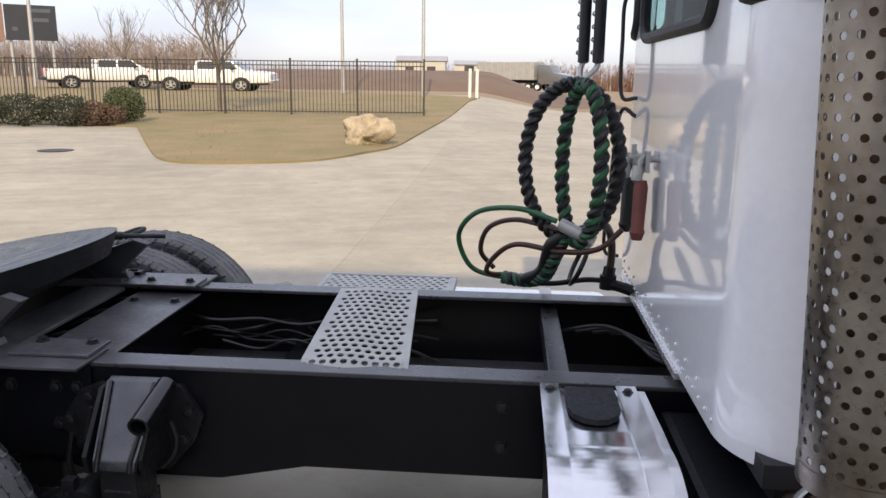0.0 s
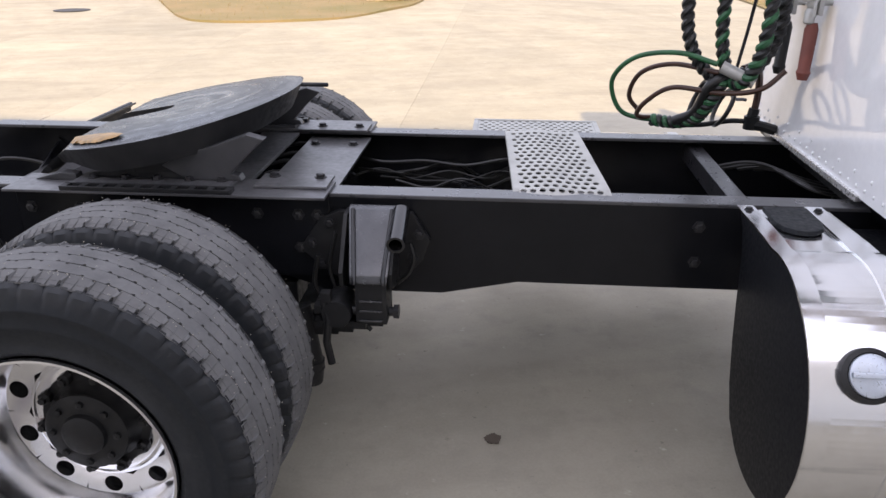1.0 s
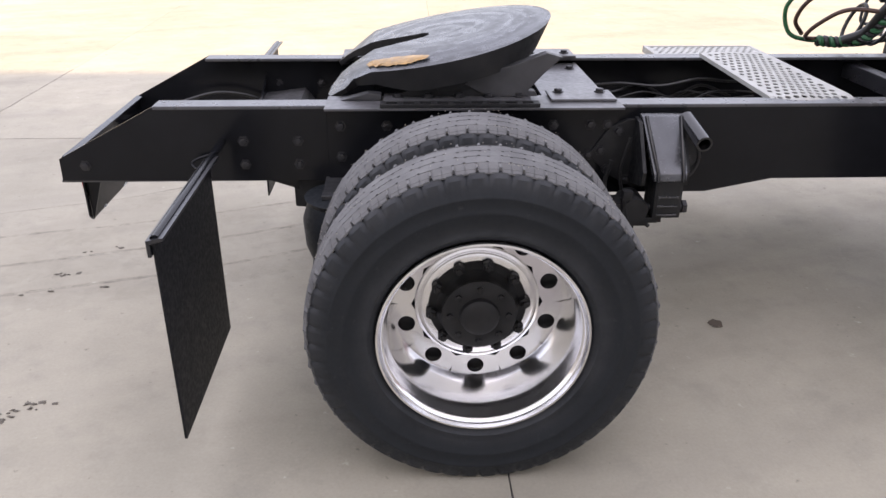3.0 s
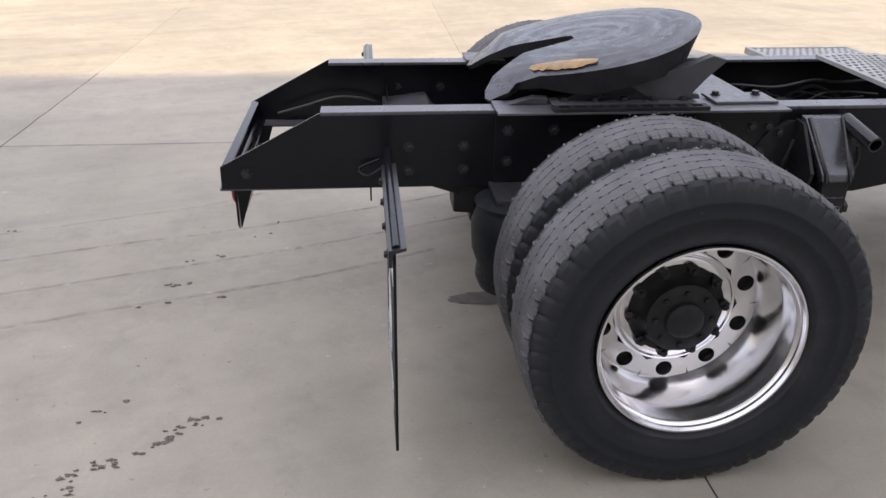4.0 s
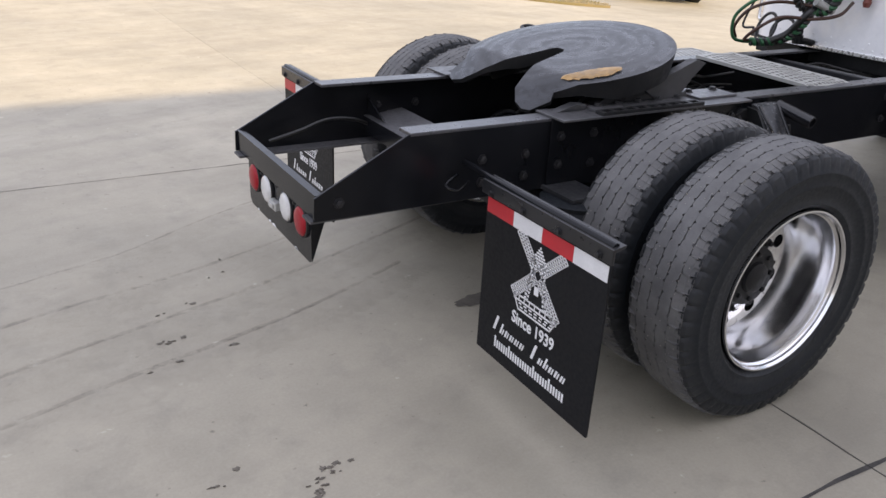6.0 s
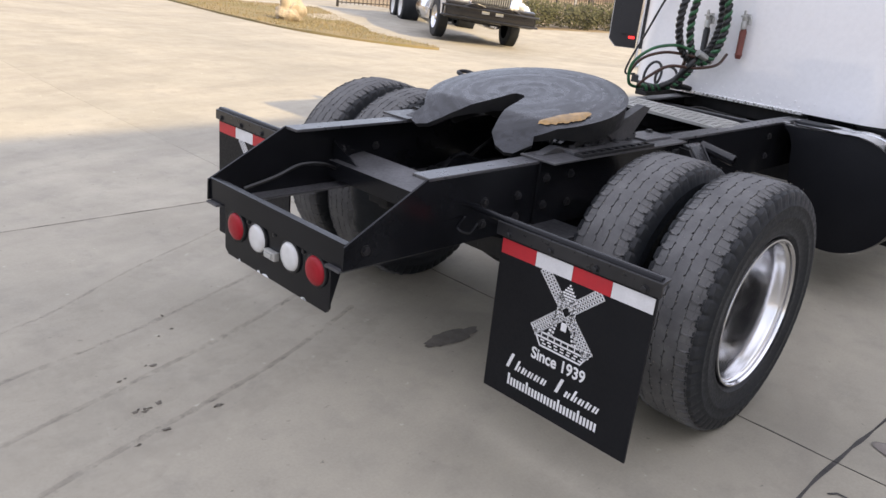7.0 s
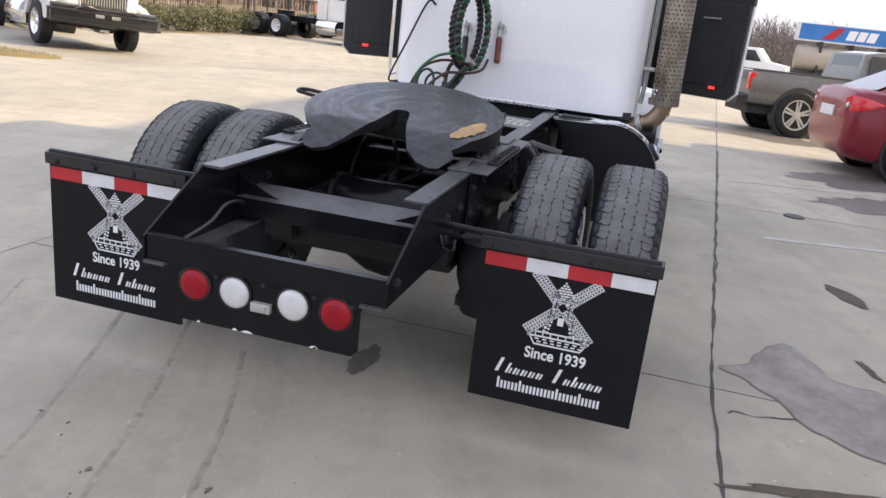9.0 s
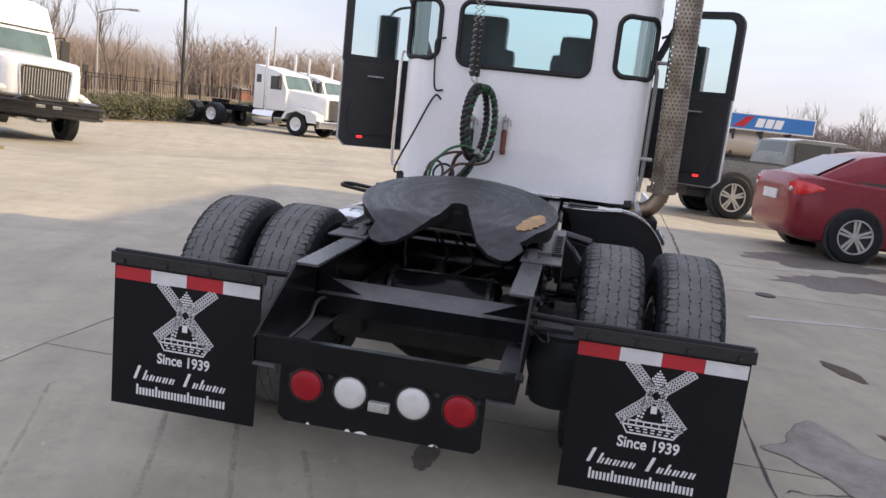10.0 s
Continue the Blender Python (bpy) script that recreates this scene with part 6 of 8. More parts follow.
# slack coils lying over the far rail
bm = B()
part("green_air_hose", tube(B(), smooth_path([(1.83, 0.22, 1.27), (1.70, 0.28, 1.30), (1.56, 0.36, 1.27), (1.49, 0.44, 1.17), (1.53, 0.47, 1.05), (1.62, 0.46, 1.015), (1.75, 0.42, 1.02)], 10), 0.0095, 10), M_GREEN, hoses, "green air hose", smooth=True)
part("brown_air_hose", tube(B(), smooth_path([(2.03, 0.10, 1.27), (1.96, 0.12, 1.20), (1.85, 0.20, 1.17), (1.70, 0.30, 1.17), (1.62, 0.38, 1.10), (1.60, 0.44, 1.03), (1.70, 0.46, 1.02)], 10), 0.0095, 10), M_BROWN, hoses, "brown air hose", smooth=True)
part("brown_air_hose", tube(B(), smooth_path([(1.84, 0.22, 1.24), (1.70, 0.34, 1.25), (1.60, 0.44, 1.20), (1.57, 0.50, 1.10), (1.62, 0.52, 1.03)], 10), 0.0095, 10), M_BROWN, hoses, "brown air hose", smooth=True)
for cx, cy, cz, r1, r2, ph in ((1.84, 0.49, 1.08, 0.06, 0.085, 0.0), (1.93, 0.44, 1.07, 0.075, 0.07, 2.0)):
    pts = [(cx + 0.03 * math.sin(t + ph), cy + r1 * math.cos(t + ph), cz + r2 * math.sin(t + ph)) for t in [k * 0.42 for k in range(16)]]
    part("air_hose", tube(B(), smooth_path(pts, 4), 0.009, 8), M_HOSE, hoses, smooth=True)
bm = B()
cyl(bm, (1.84, 0.20, 1.265), (1.95, 0.16, 1.215), 0.022, n=16)
part("hose_coupling", bm, M_ALU, hoses, smooth=True)
# pipe standing by the rail, and fitting
bm = B()
cyl(bm, (2.035, 0.40, 0.995), (2.035, 0.40, 1.045), 0.030, n=14)
cyl(bm, (2.035, 0.40, 1.045), (2.04, 0.40, 1.075), 0.022, n=6)
tube(bm, smooth_path([(2.035, 0.40, 1.01), (2.07, 0.37, 1.012), (2.12, 0.35, 1.0)], 4), 0.02, 8)
tube(bm, smooth_path([(2.01, 0.40, 1.025), (1.95, 0.41, 1.022), (1.85, 0.43, 1.0), (1.74, 0.44, 0.995)], 5), 0.010, 8)
part("hose_fitting", bm, M_DARK, hoses, smooth=True)
part("brown_air_hose", tube(B(), smooth_path([(2.04, 0.40, 1.07), (2.042, 0.395, 1.13), (2.03, 0.37, 1.20), (1.99, 0.30, 1.255), (1.93, 0.25, 1.25)], 6), 0.014, 8), M_BROWN, hoses, "brown air hose", smooth=True)
# two springs with sleeves
for y, x in ((0.305, 1.90), (0.275, 1.945)):
    bm = B()
    lathe(bm, [(0.012, 1.785), (0.019, 1.79), (0.019, 2.16), (0.012, 2.165)], (x, y, 0), (0, 0, 1), 16, cap=(True, True))
    sp = part("spring_sleeve", bm, M_HOSE, hoses, "black sleeve on the hose spring", smooth=True)
    bm = B()
    tube(bm, [(x - 0.008 + 0.016 * math.cos(k * 0.9), y + 0.010 + 0.016 * math.sin(k * 0.9), 1.80 + 0.0058 * k) for k in range(128)], 0.0032, 5)
    part("coil_spring", bm, M_ALU, sp, smooth=True)
    bm = B()
    tube(bm, smooth_path([(x, y, 1.79), (x - 0.008, y - 0.005, 1.765), (1.89, 0.26, 1.725)], 6), 0.009, 8)
    part("spring_hook", bm, M_ALU, sp, smooth=True)
bm = B()
tube(bm, smooth_path([(1.92, 0.29, 2.54), (1.95, 0.29, 2.60), (2.16, 0.29, 2.60)], 5), 0.012, 8)
part("spring_arm", bm, M_BLACK, hoses, smooth=True)
# gladhands on the back wall
for y, mat_, zt in ((0.045, M_REDBROWN, 1.49), (0.29, M_HOSE, 1.47)):
    bm = B()
    cyl(bm, (2.13, y, zt + 0.01), (2.06, y, zt + 0.01), 0.010, n=12)
    lathe(bm, [(0.010, -0.06), (0.017, -0.055), (0.019, -0.02), (0.015, -0.01), (0.019, 0.0), (0.018, 0.02), (0.010, 0.028)], (2.06, y, zt), (0.1, 0.05, 1), 14, cap=(True, True))
    box(bm, (2.03, y - 0.018, zt + 0.012), (2.075, y + 0.018, zt + 0.024), bevel=0.003)
    box(bm, (2.035, y - 0.006, zt + 0.022), (2.05, y + 0.006, zt + 0.055), bevel=0.003)
    box(bm, (2.075, y - 0.022, zt - 0.03), (2.09, y + 0.022, zt + 0.035), bevel=0.004)
    tube(bm, smooth_path([(2.07, y - 0.02, zt + 0.02), (2.055, y - 0.04, zt + 0.01), (2.055, y - 0.045, zt - 0.03)], 4), 0.005, 6)
    gh = part("gladhand", bm, M_ALU, hoses, "dull metal air coupling", smooth=True)
    bm = B()
    lathe(bm, [(0.016, 0.0), (0.022, -0.02), (0.020, -0.15), (0.024, -0.16), (0.016, -0.185)], (2.07, y, zt - 0.055), (0.02, 0.02, 1), 14, cap=(True, True))
    part("coupling_grip", bm, mat_, gh, "red-brown rubber grip" if mat_ is M_REDBROWN else "black rubber grip", smooth=True)

# ---- the tall unseen building, added to shade the truck ----
# cladding set pale to bounce more light onto the cab
M_WALLB = stuff("pale_metal_cladding", (0.80, 0.785, 0.75), (0.74, 0.72, 0.69), (0.5, 0.7), scale=0.6, fine=20, relief=0.05)
bm = B()
box(bm, (-7.9, -24, -0.3), (9.6, -9.2, 8.85))
for k in range(35):
    x = -7.9 + 0.5 * k
    box(bm, (x, -9.2, 0.0), (x + 0.06, -9.16, 8.8))
hall = part("wall_south", bm, M_WALLB)
tagged(hall, "long pale metal-clad hall, unseen, added to shade the lot", "building", kind="structure")

# ---- vegetation ----
M_BARK = stuff("grey_bark", (0.17, 0.145, 0.125), (0.11, 0.092, 0.08), (0.8, 0.95), scale=6, fine=50, relief=0.5, dist=0.01)
M_TWIG = stuff("brown_twigs", (0.25, 0.205, 0.185), (0.19, 0.155, 0.14), (0.85, 0.97), scale=0.3, fine=6, relief=0.0)
M_BRUSH = stuff("grey_brown_brush", (0.17, 0.15, 0.135), (0.12, 0.105, 0.093), (0.85, 0.97), scale=0.3, fine=6, relief=0.0)
M_RUST_LEAF = stuff("rusty_winter_leaves", (0.16, 0.085, 0.055), (0.12, 0.065, 0.042), (0.8, 0.95), scale=0.3, fine=5, relief=0.0)
M_LEAF = stuff("dark_evergreen_leaves", (0.022, 0.030, 0.014), (0.012, 0.017, 0.009), (0.6, 0.8), scale=3, fine=30, relief=0.0)
M_LEAF2 = stuff("yew_green_leaves", (0.06, 0.08, 0.025), (0.035, 0.05, 0.016), (0.6, 0.8), scale=3, fine=30, relief=0.0)
M_LEAF3 = stuff("olive_hedge_leaves", (0.095, 0.095, 0.038), (0.06, 0.058, 0.024), (0.65, 0.85), scale=0.8, fine=12, relief=0.0)
M_DRYLEAF = stuff("brown_shrub_leaves", (0.11, 0.065, 0.04), (0.07, 0.04, 0.025), (0.75, 0.9), scale=3, fine=30, relief=0.0)
M_ROCK = stuff("cream_limestone", (0.44, 0.37, 0.27), (0.22, 0.175, 0.12), (0.8, 0.95), scale=3.2, fine=26, relief=0.6, dist=0.03)
M_IRON = stuff("black_iron", (0.02, 0.019, 0.019), (0.035, 0.03, 0.028), (0.45, 0.65), scale=5, fine=60, relief=0.1)
M_POLE = stuff("galvanised_pole", (0.46, 0.46, 0.45), (0.38, 0.38, 0.37), (0.4, 0.6), metal=0.5, scale=2, fine=30, relief=0.05)


def grow(bm, p, d, length, r, depth, rnd, spread=0.5, up=0.25, minr=0.004):
    """A tapered limb, and the limbs that leave it."""
    pts = [Vector(p)]
    dd = Vector(d).normalized()
    n = 4
    for k in range(n):
        dd = (dd + Vector((rnd.uniform(-1, 1), rnd.uniform(-1, 1), rnd.uniform(-0.3, 0.8) * up)) * 0.16).normalized()
        pts.append(pts[-1] + dd * length / n)
    r1 = max(minr, r * 0.62)
    tube(bm, pts, lambda f: r + (r1 - r) * f, 5 if r < 0.03 else 8)
    if depth == 0:
        return
    kids = rnd.choice((2, 3, 3)) if depth > 1 else rnd.choice((3, 4))
    for k in range(kids):
        f = 1.0 if k == 0 else rnd.uniform(0.35, 0.95)
        q = pts[0].lerp(pts[-1], f) if f < 1 else pts[-1]
        i = min(n - 1, int(f * n))
        q = pts[i].lerp(pts[i + 1], f * n - i) if f < 1 else pts[-1]
        side = Vector((rnd.uniform(-1, 1), rnd.uniform(-1, 1), rnd.uniform(0.0, 0.8)))
        nd = (dd * (1 - spread) + side * spread + Vector((0, 0, up))).normalized()
        grow(bm, q, nd, length * rnd.uniform(0.62, 0.82), r1 * (0.95 if k == 0 else 0.75), depth - 1, rnd, spread, up, minr)


def bare_tree(x, y, h, seed, depth=5, spread=0.45, r=None, label="bare leafless tree with many fine branches", limbs=6):
    rnd = random.Random(seed)
    t = thing("bare_tree", label, "tree")
    t.location = (x, y, ground_z(x, y) - 0.05)
    r = r or h * 0.018
    bm = B()
    trunk_pts = [Vector((0, 0, 0)), Vector((0.02, 0.01, h * 0.12)), Vector((0.0, 0.03, h * 0.26))]
    tube(bm, [Vector((0, 0, -0.1))] + trunk_pts, lambda f: r * (1.35 - 0.45 * f), 10)
    part("trunk", bm, M_BARK, t, smooth=True)
    bm = B()
    for k in range(limbs):
        a = k * 2.4 + rnd.uniform(0, 1)
        grow(bm, trunk_pts[2] - Vector((0, 0, 0.03 * h * (k % 3))), (math.cos(a) * 0.6, math.sin(a) * 0.6, 1.1), h * rnd.uniform(0.2, 0.27), r * 0.6, depth - 1, rnd, spread, 0.28, 0.0045 * h / 6)
    part("crown", bm, M_BARK, t)
    return t


def leaf_mass(bm, blobs, count, size, rnd, low=0.02):
    """Small leaf cards scattered through lumps (centre, half sizes)."""
    for c, s in blobs:
        for _ in range(count):
            while True:
                v = Vector((rnd.uniform(-1, 1), rnd.uniform(-1, 1), rnd.uniform(-1, 1)))
                if 0.45 < v.length < 1 + 0.12 * noise.noise(Vector((v.x * 3 + c[0], v.y * 3 + c[1], v.z * 3))):
                    break
            p = Vector((c[0] + v.x * s[0], c[1] + v.y * s[1], max(low, c[2] + v.z * s[2])))
            a = Vector((rnd.uniform(-1, 1), rnd.uniform(-1, 1), rnd.uniform(-0.2, 1))).normalized()
            b = a.orthogonal().normalized()
            k = size * rnd.uniform(0.6, 1.3)
            bm.faces.new([bm.verts.new(q) for q in (p - b * k * 0.35, p + a * k * 0.5, p + b * k * 0.35, p - a * k * 0.5)])
    return bm


def shrub(x, y, blobs, count, size, mat_, seed, label, core=None):
    rnd = random.Random(seed)
    t = thing("shrub", label, "shrub")
    t.location = (x, y, ground_z(x, y))
    part("foliage", leaf_mass(B(), blobs, count, size, rnd), mat_, t)
    for c, s in blobs:
        bm = B()
        for k in range(7):
            a = rnd.uniform(0, 6.28)
            tube(bm, [(c[0] + 0.05 * math.cos(a), c[1] + 0.05 * math.sin(a), 0.0), (c[0] + 0.3 * s[0] * math.cos(a), c[1] + 0.3 * s[1] * math.sin(a), c[2]), (c[0] + 0.75 * s[0] * math.cos(a), c[1] + 0.75 * s[1] * math.sin(a), c[2] + s[2] * 0.5)], 0.012, 5)
        part("stem", bm, M_BARK, t)
    return t


# ---- lawn behind the truck, rock, fence ----
def lawn(outline, name_label, seed, blades):
    """A turf bed raised a little above the slabs, with dry blades on it."""
    rnd = random.Random(seed)
    bm = B()
    edges = []
    vs = [bm.verts.new((p[0], p[1], 0)) for p in outline]
    for i in range(len(vs)):
        edges.append(bm.edges.new((vs[i], vs[(i + 1) % len(vs)])))
    bmesh.ops.triangle_fill(bm, use_beauty=True, use_dissolve=False, edges=edges)
    for _ in range(4):
        bmesh.ops.subdivide_edges(bm, edges=[e for e in bm.edges if e.calc_length() > 0.9], cuts=1)
        bmesh.ops.triangulate(bm, faces=[f for f in bm.faces if len(f.verts) > 3])
    bmesh.ops.recalc_face_normals(bm, faces=bm.faces)
    if sum(f.normal.z for f in bm.faces) < 0:
        bmesh.ops.reverse_faces(bm, faces=bm.faces)
    for v in bm.verts:
        v.co.z = ground_z(v.co.x, v.co.y) + 0.045 + 0.02 * noise.noise(v.co * 0.8)
    r = bmesh.ops.extrude_edge_only(bm, edges=[e for e in bm.edges if e.is_boundary])
    for v in r["geom"]:
        if isinstance(v, bmesh.types.BMVert):
            v.co.z -= 0.09
    o = part("lawn", bm, M_TURF, None, smooth=False)
    tagged(o, name_label, "lawn", kind="structure")
    xs, ys = [p[0] for p in outline], [p[1] for p in outline]

    def inside(x, y):
        c = False
        n = len(outline)
        for i in range(n):
            (x0, y0), (x1, y1) = outline[i][:2], outline[(i + 1) % n][:2]
            if (y0 > y) != (y1 > y) and x < (x1 - x0) * (y - y0) / (y1 - y0) + x0:
                c = not c
        return c
    bm = B()
    k = 0
    while k < blades:
        x, y = rnd.uniform(min(xs), max(xs)), rnd.uniform(min(ys), max(ys))
        if not inside(x, y):
            continue
        k += 1
        z = ground_z(x, y) + 0.04
        a, hgt, w = rnd.uniform(0, 6.28), rnd.uniform(0.03, 0.075), rnd.uniform(0.004, 0.009)
        lean = Vector((rnd.uniform(-1, 1), rnd.uniform(-1, 1), 0)) * hgt * 0.7
        d = Vector((math.cos(a), math.sin(a), 0)) * w
        p = Vector((x, y, z))
        bm.faces.new([bm.verts.new(q) for q in (p - d, p + d, p + lean + Vector((0, 0, hgt)))])
    g = part("grass", bm, M_STRAW)
    tagged(g, "short dry yellow winter grass on the lawn", "grass", kind="stuff")
    return o


lawn([(p.x, p.y) for p in smooth_path([(-9.29, 19.8, 0), (-6.42, 14.44, 0), (-5.22, 12.39, 0), (-4.43, 11.85, 0), (-3.28, 11.99, 0), (-2.13, 12.64, 0), (-1.4, 14.19, 0), (-0.98, 15.6, 0), (-0.84, 19.0, 0), (-0.62, 25.6, 0), (-0.4, 36.0, 0)], 5)]
     + [(0.0, 40.0), (-40, 45.0), (-40, 20.5), (-14, 20.0), (-10.6, 20.2)], "dormant yellow lawn bordered by concrete", 11, 16000)
lawn([(p.x, p.y) for p in smooth_path([(7.2, 20.0, 0), (7.15, 17.5, 0), (7.0, 14.5, 0), (7.1, 12.2, 0), (7.9, 10.75, 0), (8.9, 10.2, 0), (9.5, 10.25, 0), (9.75, 11.0, 0), (10.1, 13.2, 0), (11.5, 15.5, 0), (12.5, 19.0, 0)], 5)],
     "dormant yellow lawn tip beside the drive", 12, 9000)


def boulder(x, y, s, seed):
    t = B()
    blob(t, (0, 0, s[2] * 0.75), (s[0], s[1], s[2]), 4, 0.28, 1.5, seed)
    for v in t.verts:
        v.co += v.co.normalized() * 0.06 * noise.noise(v.co * 9 + Vector((seed, 0, 0)))
        v.co += Vector((0.10 * round(noise.noise(v.co * 2.2) * 3) / 3, 0, 0.12 * round(noise.noise(v.co * 2.8 + Vector((5, 0, 0))) * 3) / 3)) * s[2]
        v.co.z = max(v.co.z, 0.0)
    o = part("boulder", t, M_ROCK)
    o.location = (x, y, ground_z(x, y) + 0.02)
    tagged(o, "rough cream limestone boulder on the lawn", "rock", "boulders")


boulder(-1.72, 15.9, (0.54, 0.42, 0.40), 3.0)
boulder(8.45, 14.5, (0.36, 0.30, 0.30), 8.0)


def fence(p0, p1, height, panel, pickets, label):
    """An iron fence of square posts, three rails and thin pickets."""
    p0, p1 = Vector(p0), Vector(p1)
    d = (p1 - p0).normalized()
    length = (p1 - p0).length
    ang = math.atan2(d.y, d.x)
    f = thing("iron_fence", label, "fence")
    f.matrix_world = Matrix.Translation((p0.x, p0.y, 0)) @ Matrix.Rotation(ang, 4, "Z")
    n = round(length / panel)
    panel = length / n

    def gz_at(s):
        q = p0 + d * s
        return ground_z(q.x, q.y)
    bm = B()
    box(bm, (-0.035, -0.035, 0), (0.035, 0.035, height + 0.06))
    lathe(bm, [(0.045, 0), (0.045, 0.015), (0.001, 0.05)], (0, 0, height + 0.06), (0, 0, 1), 8)
    post0 = part("post", bm, M_IRON, f)
    bm = B()
    box(bm, (-0.011, -0.009, 0.10), (0.011, 0.009, height))
    pick0 = part("picket", bm, M_IRON, f)
    bm = B()
    box(bm, (0.03, -0.016, 0), (panel - 0.03, 0.016, 0.035))
    rail0 = part("fence_rail", bm, M_IRON, f)
    first = [True, True, True]

    def use(k, o, m):
        if first[k]:
            first[k] = False
            o.matrix_local = m
        else:
            share(o, m)
    for i in range(n + 1):
        s = i * panel
        use(0, post0, Matrix.Translation((s, 0, gz_at(s) - 0.02)))
        if i == n:
            break
        z0, z1 = gz_at(s), gz_at(s + panel)
        sh = Matrix.Identity(4)
        sh[2][0] = (z1 - z0) / panel
        for zr in (0.14, height - 0.20, height - 0.05):
            use(2, rail0, Matrix.Translation((s, 0, z0 + zr)) @ sh)
        for k in range(1, pickets + 1):
            u = panel * k / (pickets + 1)
            use(1, pick0, Matrix.Translation((s + u, 0, z0 + (z1 - z0) * u / panel)))
    return f


fence((-28.4, 24.4), (-1.55, 26.5), 2.0, 2.45, 17, "black iron picket fence along the lawn")
fence((15.0, 21.2), (57.5, 20.4), 1.75, 2.5, 12, "black iron picket fence behind the hedge")
bare_tree(-9.4, 26.75, 7.2, 5, 6, 0.56, 0.075, limbs=10)
shrub(-11.6, 19.5, [((0.2, 0.2, 0.46), (0.8, 0.55, 0.48)), ((-1.0, 0.0, 0.48), (0.9, 0.6, 0.48)), ((-2.3, -0.1, 0.46), (0.9, 0.6, 0.48)), ((-3.6, -0.2, 0.47), (0.95, 0.6, 0.5)), ((-5.0, -0.3, 0.47), (0.95, 0.6, 0.5))], 2600, 0.065, M_LEAF, 1, "dark low evergreen shrub row beside the drive")
shrub(-10.75, 20.0, [((0, 0, 0.36), (0.55, 0.5, 0.40)), ((0.45, 0.25, 0.28), (0.45, 0.45, 0.32))], 1900, 0.06, M_DRYLEAF, 2, "brown dry shrub beside the green bush")
shrub(-10.45, 21.4, [((0, 0, 0.56), (0.66, 0.6, 0.58))], 6000, 0.055, M_LEAF2, 3, "round clipped green bush at the fence")
# hedge under the far fence
rnd = random.Random(6)
hb = []
for i in range(26):
    hx, hy = 16.5 + i * 1.15 + rnd.uniform(-0.2, 0.2), 18.3 + rnd.uniform(-0.2, 0.2)
    hb.append(((hx, hy, ground_z(hx, hy) + 0.48 + rnd.uniform(-0.05, 0.06)), (0.9, 0.75, 0.56 + rnd.uniform(-0.06, 0.08))))
hd = thing("hedge", "olive green untrimmed hedge along the far fence", "hedge")
part("foliage", leaf_mass(B(), hb, 1500, 0.10, rnd, -9.0), M_LEAF3, hd)


# far woods: upright brown brush and bare crowns
def woods(p0, p1, depth, h, count, seed, mat_, label, trunks=True):
    rnd = random.Random(seed)
    p0, p1 = Vector(p0), Vector(p1)
    d = p1 - p0
    s = Vector((-d.y, d.x)).normalized()
    bm = B()
    for _ in range(count):
        f = rnd.random()
        q = p0 + d * f + s * rnd.uniform(0, depth)
        z0 = ground_z(q.x, q.y) - 0.2
        hh = h * (0.55 + 0.3 * noise.noise(Vector((f * 14, seed, 0))) + rnd.uniform(0.0, 0.45))
        k = 0.011 * h
        top = Vector((q.x + rnd.uniform(-1, 1) * h * 0.10, q.y + rnd.uniform(-1, 1) * h * 0.10, z0 + hh))
        base = Vector((q.x, q.y, z0))
        side = d.normalized()
        side = Vector((side.x, side.y, 0)) * k
        bm.faces.new([bm.verts.new(v) for v in (base - side, base + side, top)])
        for j in range(7):
            g = rnd.uniform(0.25, 0.95)
            a = base.lerp(top, g)
            b = a + Vector((rnd.uniform(-1, 1), rnd.uniform(-1, 1), rnd.uniform(0.3, 1.0))) * h * 0.20
            w = Vector((side.x, side.y, 0.2 * k)) * 0.55
            bm.faces.new([bm.verts.new(v) for v in (a - w, a + w, b)])
    o = part("far_woods", bm, mat_)
    tagged(o, label, "woods", kind="stuff")


woods((24, 46), (95, 52), 14, 6.2, 7000, 1, M_TWIG, "brown leafless woods in the distance")
woods((95, 50), (150, 5), 12, 8.5, 2400, 2, M_TWIG, "brown leafless woods in the distance")
woods((120, 5), (90, -70), 14, 6.0, 3200, 3, M_TWIG, "brown leafless brush in the distance")
woods((70, 8), (84, -75), 10, 3.2, 9000, 8, M_BRUSH, "dense grey-brown brush along the far edge of the lot")
woods((-80, 80), (-30, 76), 10, 5.0, 1800, 4, M_TWIG, "brown leafless brush behind the parked pickups")
woods((6, 150), (60, 140), 10, 5.5, 900, 5, M_RUST_LEAF, "rust-brown winter trees on the skyline")
woods((-60, 170), (6, 160), 8, 3.5, 700, 6, M_TWIG, "low brown trees on the skyline")
for x, y, h, sd in ((34, 29, 7.5, 21), (38.5, 31, 8.0, 22), (43, 35, 7.5, 23), (52, 36, 9.0, 24), (60, 34, 9, 25), (74, -21, 8, 26), (66, -24, 7, 27), (-33, 66, 8, 28)):
    bare_tree(x, y, h, sd, 4, 0.40, h * 0.011, "tall bare tree standing beyond the lot")

# ploughed bank beyond the fence, light poles, posts
M_BANK = stuff("ploughed_brown_bank", (0.13, 0.085, 0.06), (0.17, 0.12, 0.085), (0.9, 0.98), scale=0.4, fine=8, relief=0.5, dist=0.06)
bm = B()
nx, ny = 40, 14
gr = [[None] * (ny + 1) for _ in range(nx + 1)]
for i in range(nx + 1):
    for j in range(ny + 1):
        x, y = -24 + 34.0 * i / nx, 47.0 + 34 * j / ny
